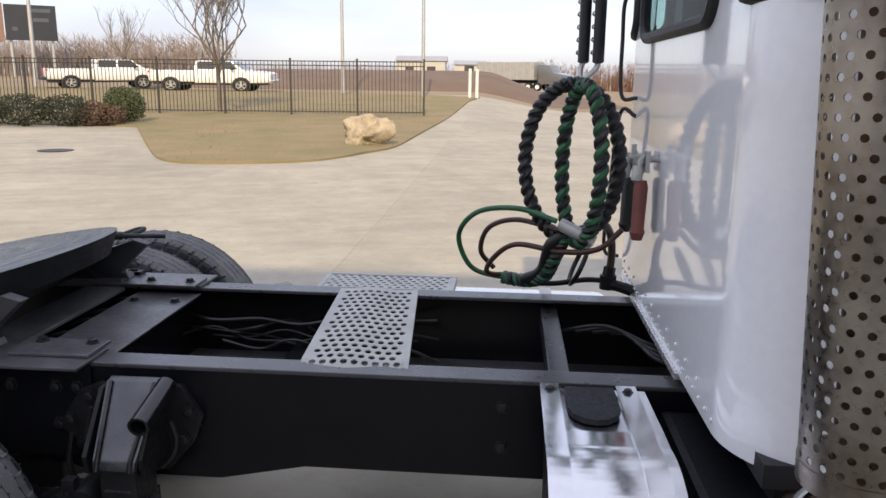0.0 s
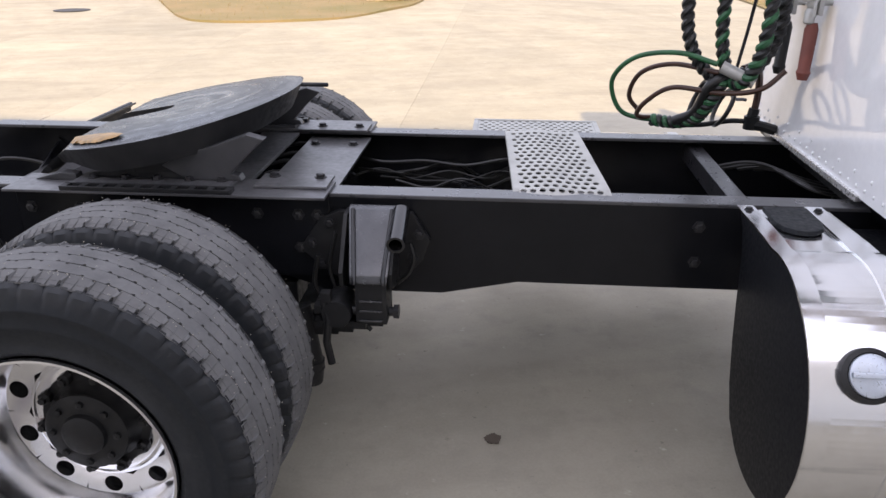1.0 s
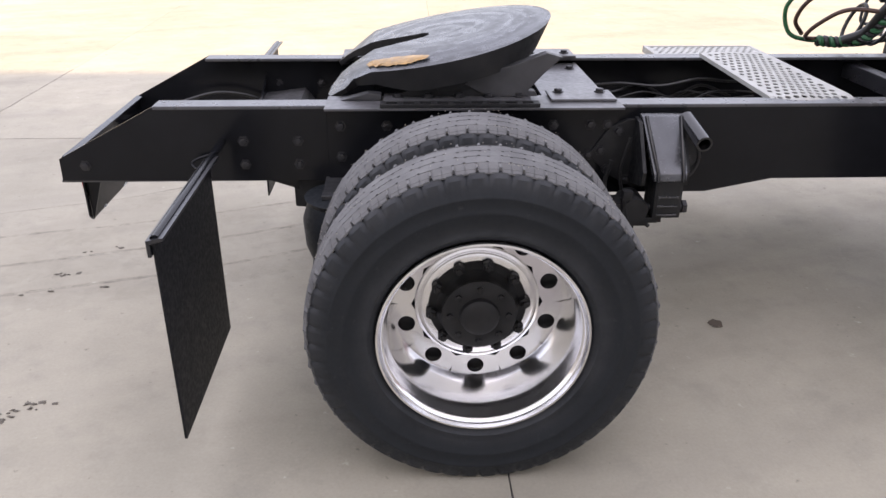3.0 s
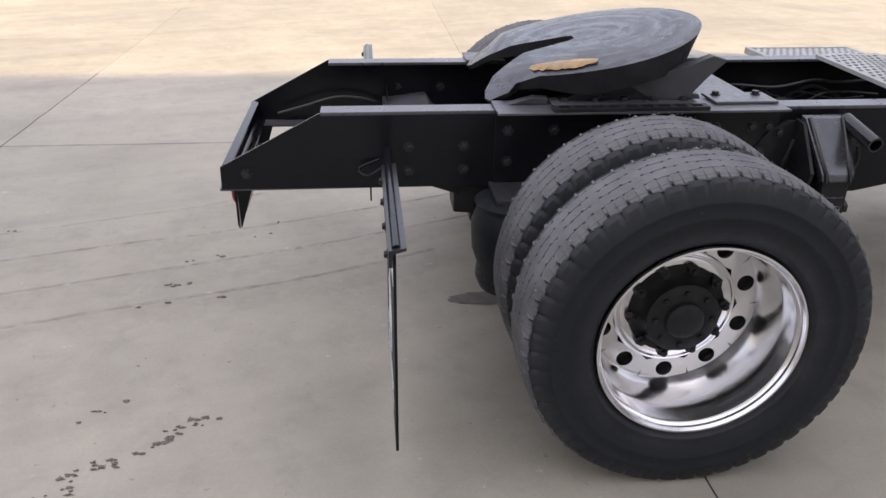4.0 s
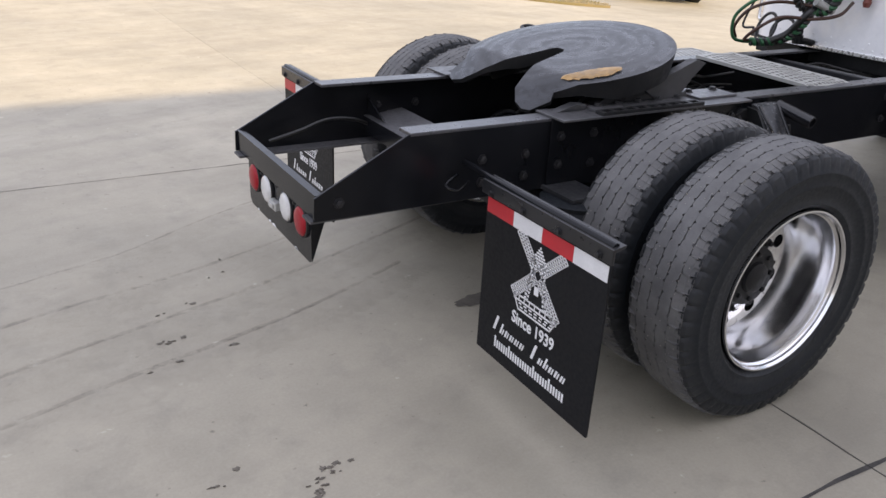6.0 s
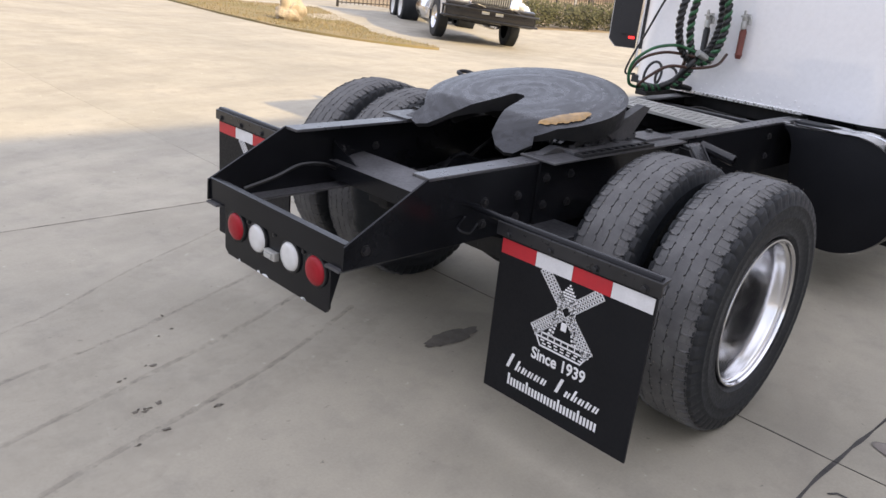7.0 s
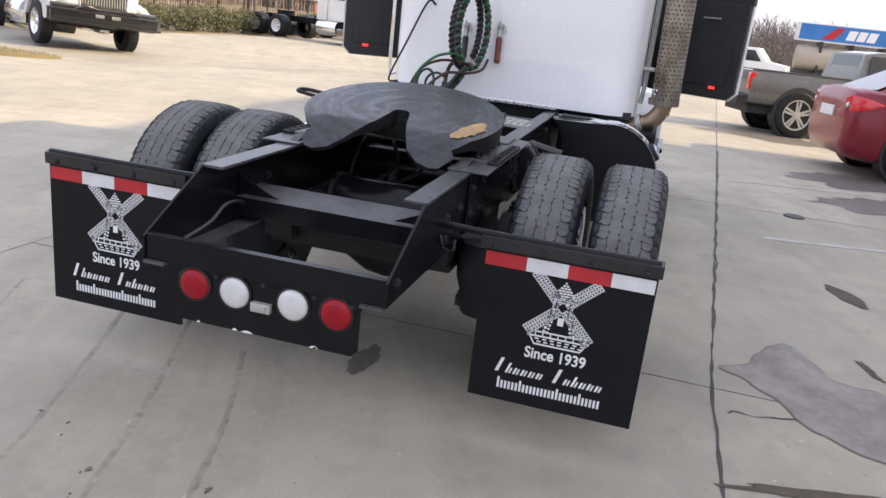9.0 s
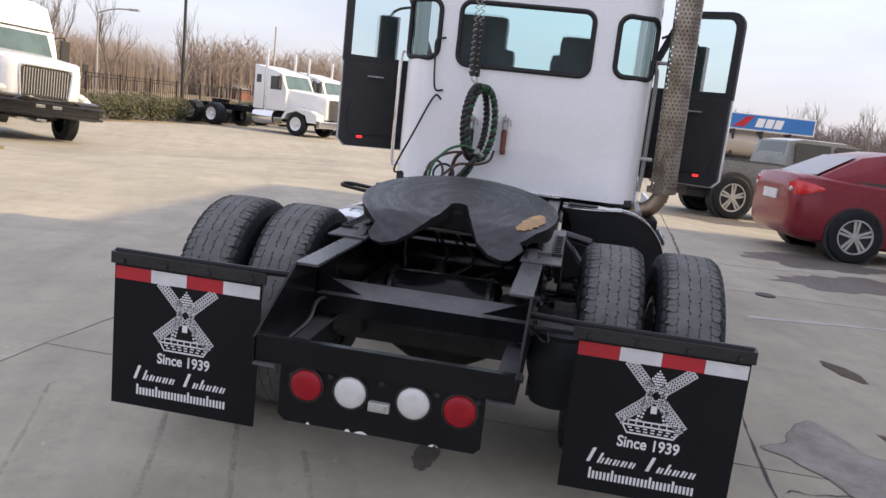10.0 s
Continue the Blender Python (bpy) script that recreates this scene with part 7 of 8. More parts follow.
        e = math.sin(math.pi * min(1, j / ny)) ** 0.6 * min(1, i / 6) * max(0.0, min(1, (nx - i) / 12))
        gr[i][j] = bm.verts.new((x, y, ground_z(x, y) - 0.10 + 1.15 * e + 0.1 * noise.noise(Vector((x * 0.5, y * 0.5, 0)))))
for i in range(nx):
    for j in range(ny):
        bm.faces.new((gr[i][j], gr[i + 1][j], gr[i + 1][j + 1], gr[i][j + 1]))
bank = part("bank", bm, M_BANK, smooth=True)
tagged(bank, "low bank of dark brown tilled earth", "ground", kind="structure")


def light_pole(x, y, h, mat_, arm=1.6, r=0.09, ang=0.0, label="tall metal light pole"):
    t = thing("light_pole", label, "light pole", "light poles")
    t.matrix_world = Matrix.Translation((x, y, ground_z(x, y) - 0.05)) @ Matrix.Rotation(ang, 4, "Z")
    bm = B()
    cyl(bm, (0, 0, 0), (0, 0, h), r, r * 0.7, 12)
    part("pole", bm, mat_, t, smooth=True)
    if arm:
        bm = B()
        tube(bm, smooth_path([(0, 0, h - 0.1), (arm * 0.5, 0, h + 0.18), (arm, 0, h + 0.22)], 5), 0.045, 8)
        part("arm", bm, mat_, t, smooth=True)
        bm = B()
        box(bm, (arm - 0.05, -0.13, h + 0.16), (arm + 0.55, 0.13, h + 0.28), bevel=0.03)
        part("lamp_head", bm, mat_, t)


light_pole(-7.8, 41.5, 9.5, M_POLE, 0, 0.10)
light_pole(-2.97, 38.9, 9.5, M_POLE, 0, 0.10)
light_pole(-27.5, 44.0, 9.0, M_POLE, 0, 0.13)
light_pole(33.3, 19.6, 12.0, M_IRON, 1.6, 0.085, 2.0, "black light pole behind the hedge")
light_pole(37.8, 27.4, 5.3, M_POLE, 2.0, 0.07, -1.57, "grey street lamp with a curved arm")
light_pole(70, 30.0, 8.0, M_POLE, 0.0, 0.12, 0.4, "weathered grey utility pole far off")
M_WPOST = stuff("white_painted_post", (0.7, 0.69, 0.66), (0.6, 0.58, 0.55), (0.5, 0.7), scale=3, fine=40, relief=0.05)
for k, (x, y) in enumerate(((-0.52, 39.0), (-0.15, 39.0))):
    bm = B()
    cyl(bm, (0, 0, 0), (0, 0, 1.45), 0.085, n=14)
    lathe(bm, [(0.085, 0), (0.065, 0.04), (0.001, 0.06)], (0, 0, 1.45), (0, 0, 1), 14)
    o = part("bollard", bm, M_WPOST, smooth=True)
    o.location = (x, y, ground_z(x, y))
    tagged(o, "white steel bollard at the far end of the drive", "bollard", "bollards")

# ---- parked vehicles ----
def loft(bm, sections, cap=True):
    """Skin through equal rings of points."""
    rings = [[bm.verts.new(p) for p in s] for s in sections]
    n = len(rings[0])
    for a, b in zip(rings, rings[1:]):
        for i in range(n):
            bm.faces.new((a[i], a[(i + 1) % n], b[(i + 1) % n], b[i]))
    if cap:
        bm.faces.new(rings[0][::-1])
        bm.faces.new(rings[-1])
    bmesh.ops.recalc_face_normals(bm, faces=bm.faces)
    return bm


def hull_section(x, w, zl, zb, crown=0.02, tuck=0.90):
    """A car body's ring at x: sill, side and shoulder."""
    half = [(w * 0.80, zl), (w * 0.95, zl + 0.05), (w * 0.99, zl + 0.14), (w, zl + (zb - zl) * 0.5), (w * 0.985, zl + (zb - zl) * 0.78), (w * 0.95, zb - 0.02), (w * tuck, zb + crown * 0.3), (w * 0.5, zb + crown)]
    return [Vector((x, y, z)) for y, z in half] + [Vector((x, -y, z)) for y, z in half[::-1]]


M_CARRED = stuff("metallic_red_paint", (0.24, 0.013, 0.026), (0.20, 0.011, 0.021), (0.25, 0.34), metal=0.25, scale=2, fine=60, relief=0.01, coat=0.35)
M_CARGREY = stuff("grey_metallic_paint", (0.16, 0.165, 0.17), (0.14, 0.143, 0.148), (0.22, 0.32), metal=0.35, scale=2, fine=60, relief=0.01, coat=0.8)
M_CARWHITE = stuff("white_vehicle_paint", (0.80, 0.80, 0.79), (0.74, 0.74, 0.73), (0.2, 0.32), scale=2, fine=40, relief=0.01, coat=0.5)
M_DKGLASS = stuff("dark_car_glass", (0.02, 0.024, 0.026), (0.03, 0.034, 0.036), (0.04, 0.08), scale=2, fine=30, relief=0.0, coat=0.6)
M_SKYGLASS = stuff("windscreen_glass", (0.085, 0.145, 0.14), (0.05, 0.09, 0.088), (0.04, 0.08), scale=2, fine=30, relief=0.0, coat=0.6)
M_TAIL = stuff("red_tail_lens", (0.75, 0.025, 0.03), (0.62, 0.02, 0.025), (0.1, 0.2), scale=10, fine=90, relief=0.05, coat=0.8)
M_BPLAST = stuff("black_plastic", (0.02, 0.02, 0.021), (0.03, 0.03, 0.031), (0.5, 0.7), scale=6, fine=90, relief=0.08)
M_HEADL = stuff("clear_headlamp", (0.6, 0.6, 0.58), (0.45, 0.45, 0.44), (0.08, 0.15), scale=12, fine=60, relief=0.05, coat=0.8)


def road_wheel(parent, x, y, r, w, side, spokes=5, disc=M_CHROME, name="wheel", rim_r=0.66):
    """A wheel with tyre and spoked or plain disc; side is where its face looks along y."""
    e = part(name, lathe(B(), [(r * rim_r, -w / 2), (r * 0.80, -w / 2 * 1.04), (r * 0.94, -w / 2 * 0.95), (r, -w / 2 * 0.7), (r, w / 2 * 0.7), (r * 0.94, w / 2 * 0.95), (r * 0.80, w / 2 * 1.04), (r * rim_r, w / 2)], (0, 0, 0), (0, 1, 0), 40), M_RUBBER, parent, "black rubber tyre", smooth=True)
    e.location = (x, y, r)
    s = side
    bm = B()
    R = r * rim_r
    lathe(bm, [(R, s * w * 0.5), (R * 0.95, s * w * 0.46), (R * 0.90, s * w * 0.25), (R * 0.2, s * w * 0.05)], (0, 0, 0), (0, 1, 0), 40)
    part("rim_barrel", bm, disc if spokes == 0 else M_BPLAST, e, smooth=True)
    bm = B()
    if spokes:
        lathe(bm, [(R, s * w * 0.48), (R * 1.0, s * w * 0.505), (R * 0.93, s * w * 0.505), (R * 0.90, s * w * 0.42)], (0, 0, 0), (0, 1, 0), 40)
        first = None
        for off in (-0.10, 0.10):
            b2 = B()
            prism(b2, [(off * R * 1.3 - 0.07 * R, R * 0.94), (off * R * 1.3 + 0.07 * R, R * 0.94), (off * R * 0.6 + 0.07 * R, R * 0.12), (off * R * 0.6 - 0.07 * R, R * 0.12)], "y", min(s * w * 0.36, s * w * 0.47), max(s * w * 0.36, s * w * 0.47))
            first = part("spoke", b2, disc, e)
            for k in range(1, spokes):
                share(first, Matrix.Rotation(2 * math.pi * k / spokes, 4, "Y"))
        lathe(bm, [(R * 0.2, s * w * 0.36), (R * 0.2, s * w * 0.48), (R * 0.08, s * w * 0.50), (0.001, s * w * 0.50)], (0, 0, 0), (0, 1, 0), 24)
    else:
        for k in range(10):
            a = 2 * math.pi * k / 10
            lathe(bm, [(R * 0.06, s * w * 0.10), (R * 0.06, s * w * 0.2), (0.001, s * w * 0.22)], (math.sin(a) * R * 0.45, 0, math.cos(a) * R * 0.45), (0, 1, 0), 6)
        lathe(bm, [(R * 0.34, s * w * 0.08), (R * 0.32, s * w * 0.3), (R * 0.2, s * w * 0.42), (0.001, s * w * 0.44)], (0, 0, 0), (0, 1, 0), 20)
    part("wheel_face", bm, disc, e, smooth=True)
    return e


def place(t, x, y, head, lift=0.0, at=None):
    """Set a vehicle on the sloping ground, its nose along head (degrees)."""
    a = radians(head)
    dx, dy = math.cos(a), math.sin(a)
    L = 3.0
    z0 = ground_z(x, y)
    zf, zs = ground_z(x + dx * L, y + dy * L), ground_z(x - dy * 1.0, y + dx * 1.0)
    fx = Vector((dx * L, dy * L, zf - z0)).normalized()
    fy = Vector((-dy, dx, zs - z0)).normalized()
    fz = fx.cross(fy).normalized()
    fy = fz.cross(fx)
    m = Matrix(((fx.x, fy.x, fz.x, x), (fx.y, fy.y, fz.y, y), (fx.z, fy.z, fz.z, z0 + lift), (0, 0, 0, 1)))
    t.matrix_world = m


def sedan(x, y, head, label):
    t = thing("sedan", label, "car")
    W = 0.885
    st = [(-0.98, 0.66, 0.42, 0.86), (-0.95, 0.76, 0.34, 0.96), (-0.88, 0.82, 0.26, 1.035), (-0.72, 0.855, 0.22, 1.055), (-0.45, 0.875, 0.20, 1.05), (0.0, W, 0.19, 1.02), (0.7, W, 0.18, 0.985),
          (1.5, W, 0.18, 0.955), (2.1, 0.88, 0.18, 0.94), (2.6, 0.87, 0.20, 0.90), (3.05, 0.84, 0.22, 0.83), (3.35, 0.77, 0.26, 0.74), (3.48, 0.64, 0.34, 0.64)]
    part("body", loft(B(), [hull_section(*s, crown=0.035) for s in st]), M_CARRED, t, "metallic red body", smooth=True)
    # cabin
    side = [(-0.62, 1.05), (0.02, 1.37), (0.40, 1.455), (0.95, 1.475), (1.45, 1.43), (2.35, 0.965)]
    secs = []
    for px, pz in side:
        f = max(0.0, min(1.0, (pz - 0.96) / 0.5))
        wb, wt = 0.80, 0.80 - 0.20 * f
        secs.append([Vector((px, -wb, 0.93)), Vector((px, -(wb - 0.05 * f), 0.96 + (pz - 0.96) * 0.5)), Vector((px, -wt, pz - 0.015)), Vector((px, -wt * 0.6, pz + 0.01)), Vector((px, wt * 0.6, pz + 0.01)), Vector((px, wt, pz - 0.015)), Vector((px, wb - 0.05 * f, 0.96 + (pz - 0.96) * 0.5)), Vector((px, wb, 0.93))])
    part("cabin", loft(B(), secs), M_CARRED, t, "red roof and pillars", smooth=True)
    bm = B()
    bm.faces.new([bm.verts.new(p) for p in ((-0.58, -0.66, 1.085), (-0.58, 0.66, 1.085), (0.0, 0.53, 1.375), (0.0, -0.53, 1.375))])
    part("rear_window", bm, M_DKGLASS, t)
    bm = B()
    bm.faces.new([bm.verts.new(p) for p in ((2.28, -0.70, 1.02), (2.28, 0.70, 1.02), (1.50, 0.56, 1.425), (1.50, -0.56, 1.425))])
    part("windscreen", bm, M_DKGLASS, t)
    for s in (-1, 1):
        for pts in (((0.0, 1.03), (0.75, 1.0), (0.75, 1.40), (0.42, 1.395), (0.12, 1.26)), ((0.82, 1.0), (1.95, 0.985), (1.45, 1.37), (0.82, 1.405))):
            bm = B()
            bm.faces.new([bm.verts.new((px, s * (0.815 - 0.20 * max(0, (pz - 0.96) / 0.5)), pz)) for px, pz in pts])
            part("side_window", bm, M_DKGLASS, t)
        bm = B()
        secs = []
        for px, wy, z0, z1 in ((-0.965, 0.60, 0.83, 0.95), (-0.93, 0.76, 0.80, 0.99), (-0.80, 0.86, 0.82, 0.98), (-0.62, 0.885, 0.86, 0.95), (-0.50, 0.893, 0.895, 0.92)):
            secs.append([Vector((px - 0.012, s * (wy + 0.004), z0)), Vector((px - 0.012, s * (wy + 0.012), (z0 + z1) / 2)), Vector((px - 0.012, s * (wy - 0.006), z1)), Vector((px + 0.04, s * (wy - 0.08), z1)), Vector((px + 0.04, s * (wy - 0.08), z0))])
        tl = part("tail_lamp", loft(bm, secs), M_TAIL, t, "red wrap-round tail lamp", smooth=True)
        bm = B()
        blob(bm, (-0.962, s * 0.665, 0.87), (0.025, 0.05, 0.035), 2, 0.0)
        part("reverse_lens", bm, M_HEADL, tl, smooth=True)
        for wx in (0.0, 2.62):
            # arch lip, with a black disc standing for the shade behind the spokes
            bm = B()
            lathe(bm, [(0.375, -0.30), (0.38, 0.004), (0.355, 0.006), (0.355, 0.0045), (0.001, 0.0045)], (wx, s * 0.886, 0.345), (0, s, 0), 36)
            part("wheel_arch", bm, M_BPLAST, t, smooth=True)
            road_wheel(t, wx, s * 0.825, 0.345, 0.215, s, 5, M_ALU)
    bm = B()
    box(bm, (-1.005, -0.26, 0.70), (-0.975, 0.26, 0.83), bevel=0.006)
    part("number_plate", bm, M_WHITETAPE, t)
    for c in list(t.children) + [k for q in t.children for k in q.children]:      # short boot
        if c.name.split(".")[0] in ("body", "cabin", "rear_window", "tail_lamp", "reverse_lens", "number_plate"):
            for v in c.data.vertices:
                if v.co.x < -0.35:
                    v.co.x = -0.35 + (v.co.x + 0.35) * 0.76
    place(t, x, y, head)
    return t


def pickup(x, y, head, paint, label, group="", wr=0.40):
    """A crew pickup; origin at the rear axle."""
    t = thing("pickup_truck", label, "pickup", group)
    W = 0.98
    xb = 1.15
    # bed: two sides, tailgate, floor
    bm = B()
    loft(bm, [hull_section(px, w, zl, zb, 0.0, 0.97) for px, w, zl, zb in ((-1.13, 0.93, 0.62, 1.26), (-1.10, W, 0.58, 1.28), (0.0, W + 0.01, 0.56, 1.29), (xb, W, 0.54, 1.28))])
    part("bed", bm, paint, t, smooth=True)
    bm = B()
    box(bm, (-1.04, -0.80, 1.282), (xb - 0.05, 0.80, 1.298))
    part("bed_cover", bm, M_BPLAST, t)
    # cab
    side = [(xb + 0.02, 1.27), (xb + 0.12, 1.84), (xb + 0.45, 1.90), (xb + 1.55, 1.90), (xb + 1.95, 1.80), (xb + 2.55, 1.30)]
    secs = []
    for px, pz in side:
        f = max(0.0, (pz - 1.25) / 0.65)
        wt = 0.93 - 0.17 * f
        secs.append([Vector((px, -0.95, 1.2)), Vector((px, -wt, pz - 0.02)), Vector((px, -wt * 0.7, pz)), Vector((px, wt * 0.7, pz)), Vector((px, wt, pz - 0.02)), Vector((px, 0.95, 1.2))])
    part("cab", loft(B(), secs), paint, t, smooth=True)
    bm = B()
    loft(bm, [hull_section(px, w, zl, zb, 0.02, 0.95) for px, w, zl, zb in ((xb + 0.03, W, 0.48, 1.28), (xb + 2.5, W, 0.48, 1.26), (xb + 3.1, W - 0.01, 0.50, 1.22), (xb + 3.65, W - 0.05, 0.52, 1.16), (xb + 3.85, 0.86, 0.55, 1.06))])
    part("front_body", bm, paint, t, smooth=True)
    for s in (-1, 1):
        for x0, x1, b0, b1 in ((xb + 0.22, xb + 1.10, 1.36, 1.80), (xb + 1.20, xb + 2.25, 1.36, 1.80)):
            bm = B()
            top1 = x1 - (0.38 if x1 > xb + 2 else 0)
            bm.faces.new([bm.verts.new((px, s * (0.955 - 0.17 * (pz - 1.25) / 0.65 + 0.006), pz)) for px, pz in ((x0, b0), (x1, b0), (top1, b1), (x0 + 0.03, b1))])
            part("side_window", bm, M_DKGLASS, t)
        bm = B()
        box(bm, (-1.145, min(s * 0.80, s * 0.965), 0.88), (-1.03, max(s * 0.80, s * 0.99), 1.22), bevel=0.015)
        part("tail_lamp", bm, M_TAIL, t, "red tail lamp")
        for wx in (0.0, 3.55):
            # the lip also carries a flat black disc in place of shade in the well
            bm = B()
            lathe(bm, [(wr + 0.06, -0.25), (wr + 0.065, 0.004), (wr + 0.03, 0.006), (wr + 0.03, 0.0045), (0.001, 0.0045)], (wx, s * (W + 0.008), wr + 0.02), (0, s, 0), 36)
            part("wheel_arch", bm, M_BPLAST, t, smooth=True)
            road_wheel(t, wx, s * 0.905, wr, 0.27, s, 5, M_ALU)
        bm = B()
        box(bm, (xb + 1.95, min(s * 0.98, s * 1.2), 1.30), (xb + 2.05, max(s * 0.98, s * 1.2), 1.52), bevel=0.02)
        part("door_mirror", bm, M_BPLAST, t)
    bm = B()
    bm.faces.new([bm.verts.new(p) for p in ((xb + 0.045, -0.70, 1.40), (xb + 0.045, 0.70, 1.40), (xb + 0.11, 0.64, 1.80), (xb + 0.11, -0.64, 1.80))])
    part("rear_window", bm, M_DKGLASS, t)
    bm = B()
    bm.faces.new([bm.verts.new(p) for p in ((xb + 2.52, -0.82, 1.335), (xb + 2.52, 0.82, 1.335), (xb + 1.99, 0.70, 1.79), (xb + 1.99, -0.70, 1.79))])
    part("windscreen", bm, M_DKGLASS, t)
    bm = B()
    prism(bm, [(-1.34, 0.56), (-1.34, 0.74), (-1.12, 0.76), (-1.12, 0.56)], "y", -0.93, 0.93, bevel=0.02)
    part("rear_bumper", bm, M_BPLAST, t, "dark rear bumper")
    bm = B()
    prism(bm, [(xb + 3.8, 0.50), (xb + 3.8, 0.72), (xb + 4.0, 0.70), (xb + 4.0, 0.52)], "y", -0.93, 0.93, bevel=0.02)
    part("front_bumper", bm, M_CHROME, t)
    bm = B()
    box(bm, (-1.0, -0.75, 0.40), (xb + 3.5, 0.75, 0.56))
    part("underbody", bm, M_BPLAST, t)
    place(t, x, y, head)
    return t


def tractor(x, y, head, label, sleeper=True, aero=False, wheelbase=5.4):
    """A conventional tractor truck; origin at the front axle."""
    t = thing("parked_truck", label, "truck", "parked tractor trucks")
    zc = 1.15
    xr = -wheelbase
    back = -2.55 if sleeper else -1.75
    # hood
    if aero:
        secs = [(1.14, 0.68, 0.90, 1.72), (1.06, 0.82, 0.86, 1.79), (0.72, 0.98, 0.80, 1.86), (0.2, 1.05, 0.74, 1.90), (-0.35, 1.05, 0.90, 1.96), (-0.75, 1.0, 1.0, 1.99)]
    else:
        secs = [(1.20, 0.58, 0.85, 1.72), (1.15, 0.62, 0.80, 1.80), (0.4, 0.68, 0.85, 1.86), (-0.4, 0.80, 0.90, 1.92), (-0.85, 0.86, 0.95, 1.95)]
    part("hood", loft(B(), [hull_section(*q, crown=0.06, tuck=0.86) for q in secs]), M_CARWHITE, t, "white hood", smooth=True)
    # grille
    bm = B()
    gx = 1.152 if aero else 1.215
    gw, g0, g1 = (0.56, 1.03, 1.67) if aero else (0.46, 0.80, 1.66)
    prism(bm, [(-gw * 0.92, g0), (gw * 0.92, g0), (gw, g1 - 0.06), (gw * 0.85, g1), (-gw * 0.85, g1), (-gw, g1 - 0.06)], "x", gx - 0.10, gx)
    gr_ = part("grille", bm, M_BPLAST, t)
    for k in range(17):
        bm = B()
        yy = -gw * 0.86 + gw * 1.72 * k / 16
        box(bm, (gx, yy - 0.007, g0 + 0.02), (gx + 0.02, yy + 0.007, g1 - 0.03), bevel=0.003)
        part("grille_bar", bm, M_ALU if aero else M_CHROME, gr_)
    bm = B()
    tube(bm, smooth_path([(gx + 0.008, gw * 0.95, g0 - 0.01), (gx + 0.008, gw * 1.03, g1 - 0.06), (gx + 0.008, gw * 0.87, g1 + 0.012), (gx + 0.008, 0, g1 + 0.02), (gx + 0.008, -gw * 0.87, g1 + 0.012), (gx + 0.008, -gw * 1.03, g1 - 0.06), (gx + 0.008, -gw * 0.95, g0 - 0.01)], 4), 0.022, 6)
    part("grille_surround", bm, M_CHROME, gr_, smooth=True)
    # fenders and lamps
    for s in (-1, 1):
        bm = B()
        a, b = sorted((s * 0.62, s * 1.15))
        arch = [(1.15, 0.62), (1.12, 0.98), (0.75, 1.14), (0.0, 1.20), (-0.55, 1.08), (-0.82, 0.70), (-0.66, 0.66), (-0.5, 0.92), (0.0, 1.07), (0.5, 0.92), (0.62, 0.62)]
        prism(bm, arch, "y", a, b, bevel=0.02)
        part("fender", bm, M_CARWHITE, t)
        bm = B()
        blob(bm, (1.08 if not aero else 0.98, s * 0.86, 0.96 if not aero else 1.10), (0.07 if not aero else 0.12, 0.15, 0.09 if not aero else 0.11), 2, 0.0)
        part("head_lamp", bm, M_HEADL, t, smooth=True)
        road_wheel(t, 0, s * 1.0, 0.51, 0.29, s, 0, M_CARWHITE if not aero else M_CHROME, rim_r=0.58)
        for k in (0, 1):
            xx = xr - 0.66 + 1.32 * k
            road_wheel(t, xx, s * 0.93, 0.51, 0.56, s, 0, M_CARWHITE, rim_r=0.58)
        bm = B()
        lathe(bm, [(0.001, 0), (0.30, 0.0), (0.33, 0.04), (0.33, 1.1), (0.30, 1.14), (0.001, 1.14)], (-2.45 if not aero else -2.2, s * 0.88, 0.68), (1, 0, 0), 32)
        part("fuel_tank", bm, M_CHROME, t, "bright fuel tank", smooth=True)
        bm = B()
        box(bm, (-1.25, min(s * 0.86, s * 1.12), 0.40), (-0.75, max(s * 0.86, s * 1.12), 0.70), bevel=0.02)
        part("step_box", bm, M_CHROME, t)
        bm = B()
        box(bm, (-0.98, min(s * 1.14, s * 1.36), 1.95), (-0.88, max(s * 1.14, s * 1.36), 2.5), bevel=0.03)
        mr = part("mirror", bm, M_BPLAST, t)
        bm = B()
        tube(bm, smooth_path([(-0.95, s * 0.98, 2.52), (-0.93, s * 1.2, 2.56), (-0.93, s * 1.25, 2.48)], 4), 0.02, 6)
        part("mirror_arm", bm, M_BPLAST, mr, smooth=True)
        if aero:
            bm = B()
            tube(bm, [(0.55, s * 1.02, 1.45), (0.60, s * 1.12, 1.80)], 0.012, 6)
            box(bm, (0.56, min(s * 1.05, s * 1.19), 1.78), (0.62, max(s * 1.05, s * 1.19), 1.95), bevel=0.02)
            part("hood_mirror", bm, M_BPLAST, t)
        if not aero:
            bm = B()
            cyl(bm, (-1.9, s * 0.98, 0.9), (-1.9, s * 0.98, 3.6), 0.075, n=16)
            part("stack", bm, M_CHROME, t, smooth=True)
    # cab
    pr = [(-0.72, 1.0), (-0.72, 1.92), (-1.05, 2.62), (-1.35, 2.72), (back, 2.75 if not sleeper else 2.95), (back, 1.0)]
    secs = []
    bm = B()
    prism(bm, pr, "y", -1.02, 1.02, bevel=0.05)
    cabp = part("cab", bm, M_CARWHITE, t, "white cab", smooth=True)
    if aero:
        bm = B()
        prism(bm, [(-1.0, 2.66), (-1.45, 3.25), (-2.3, 3.45), (-2.5, 3.45), (-2.5, 2.7)], "y", -0.98, 0.98, bevel=0.06)
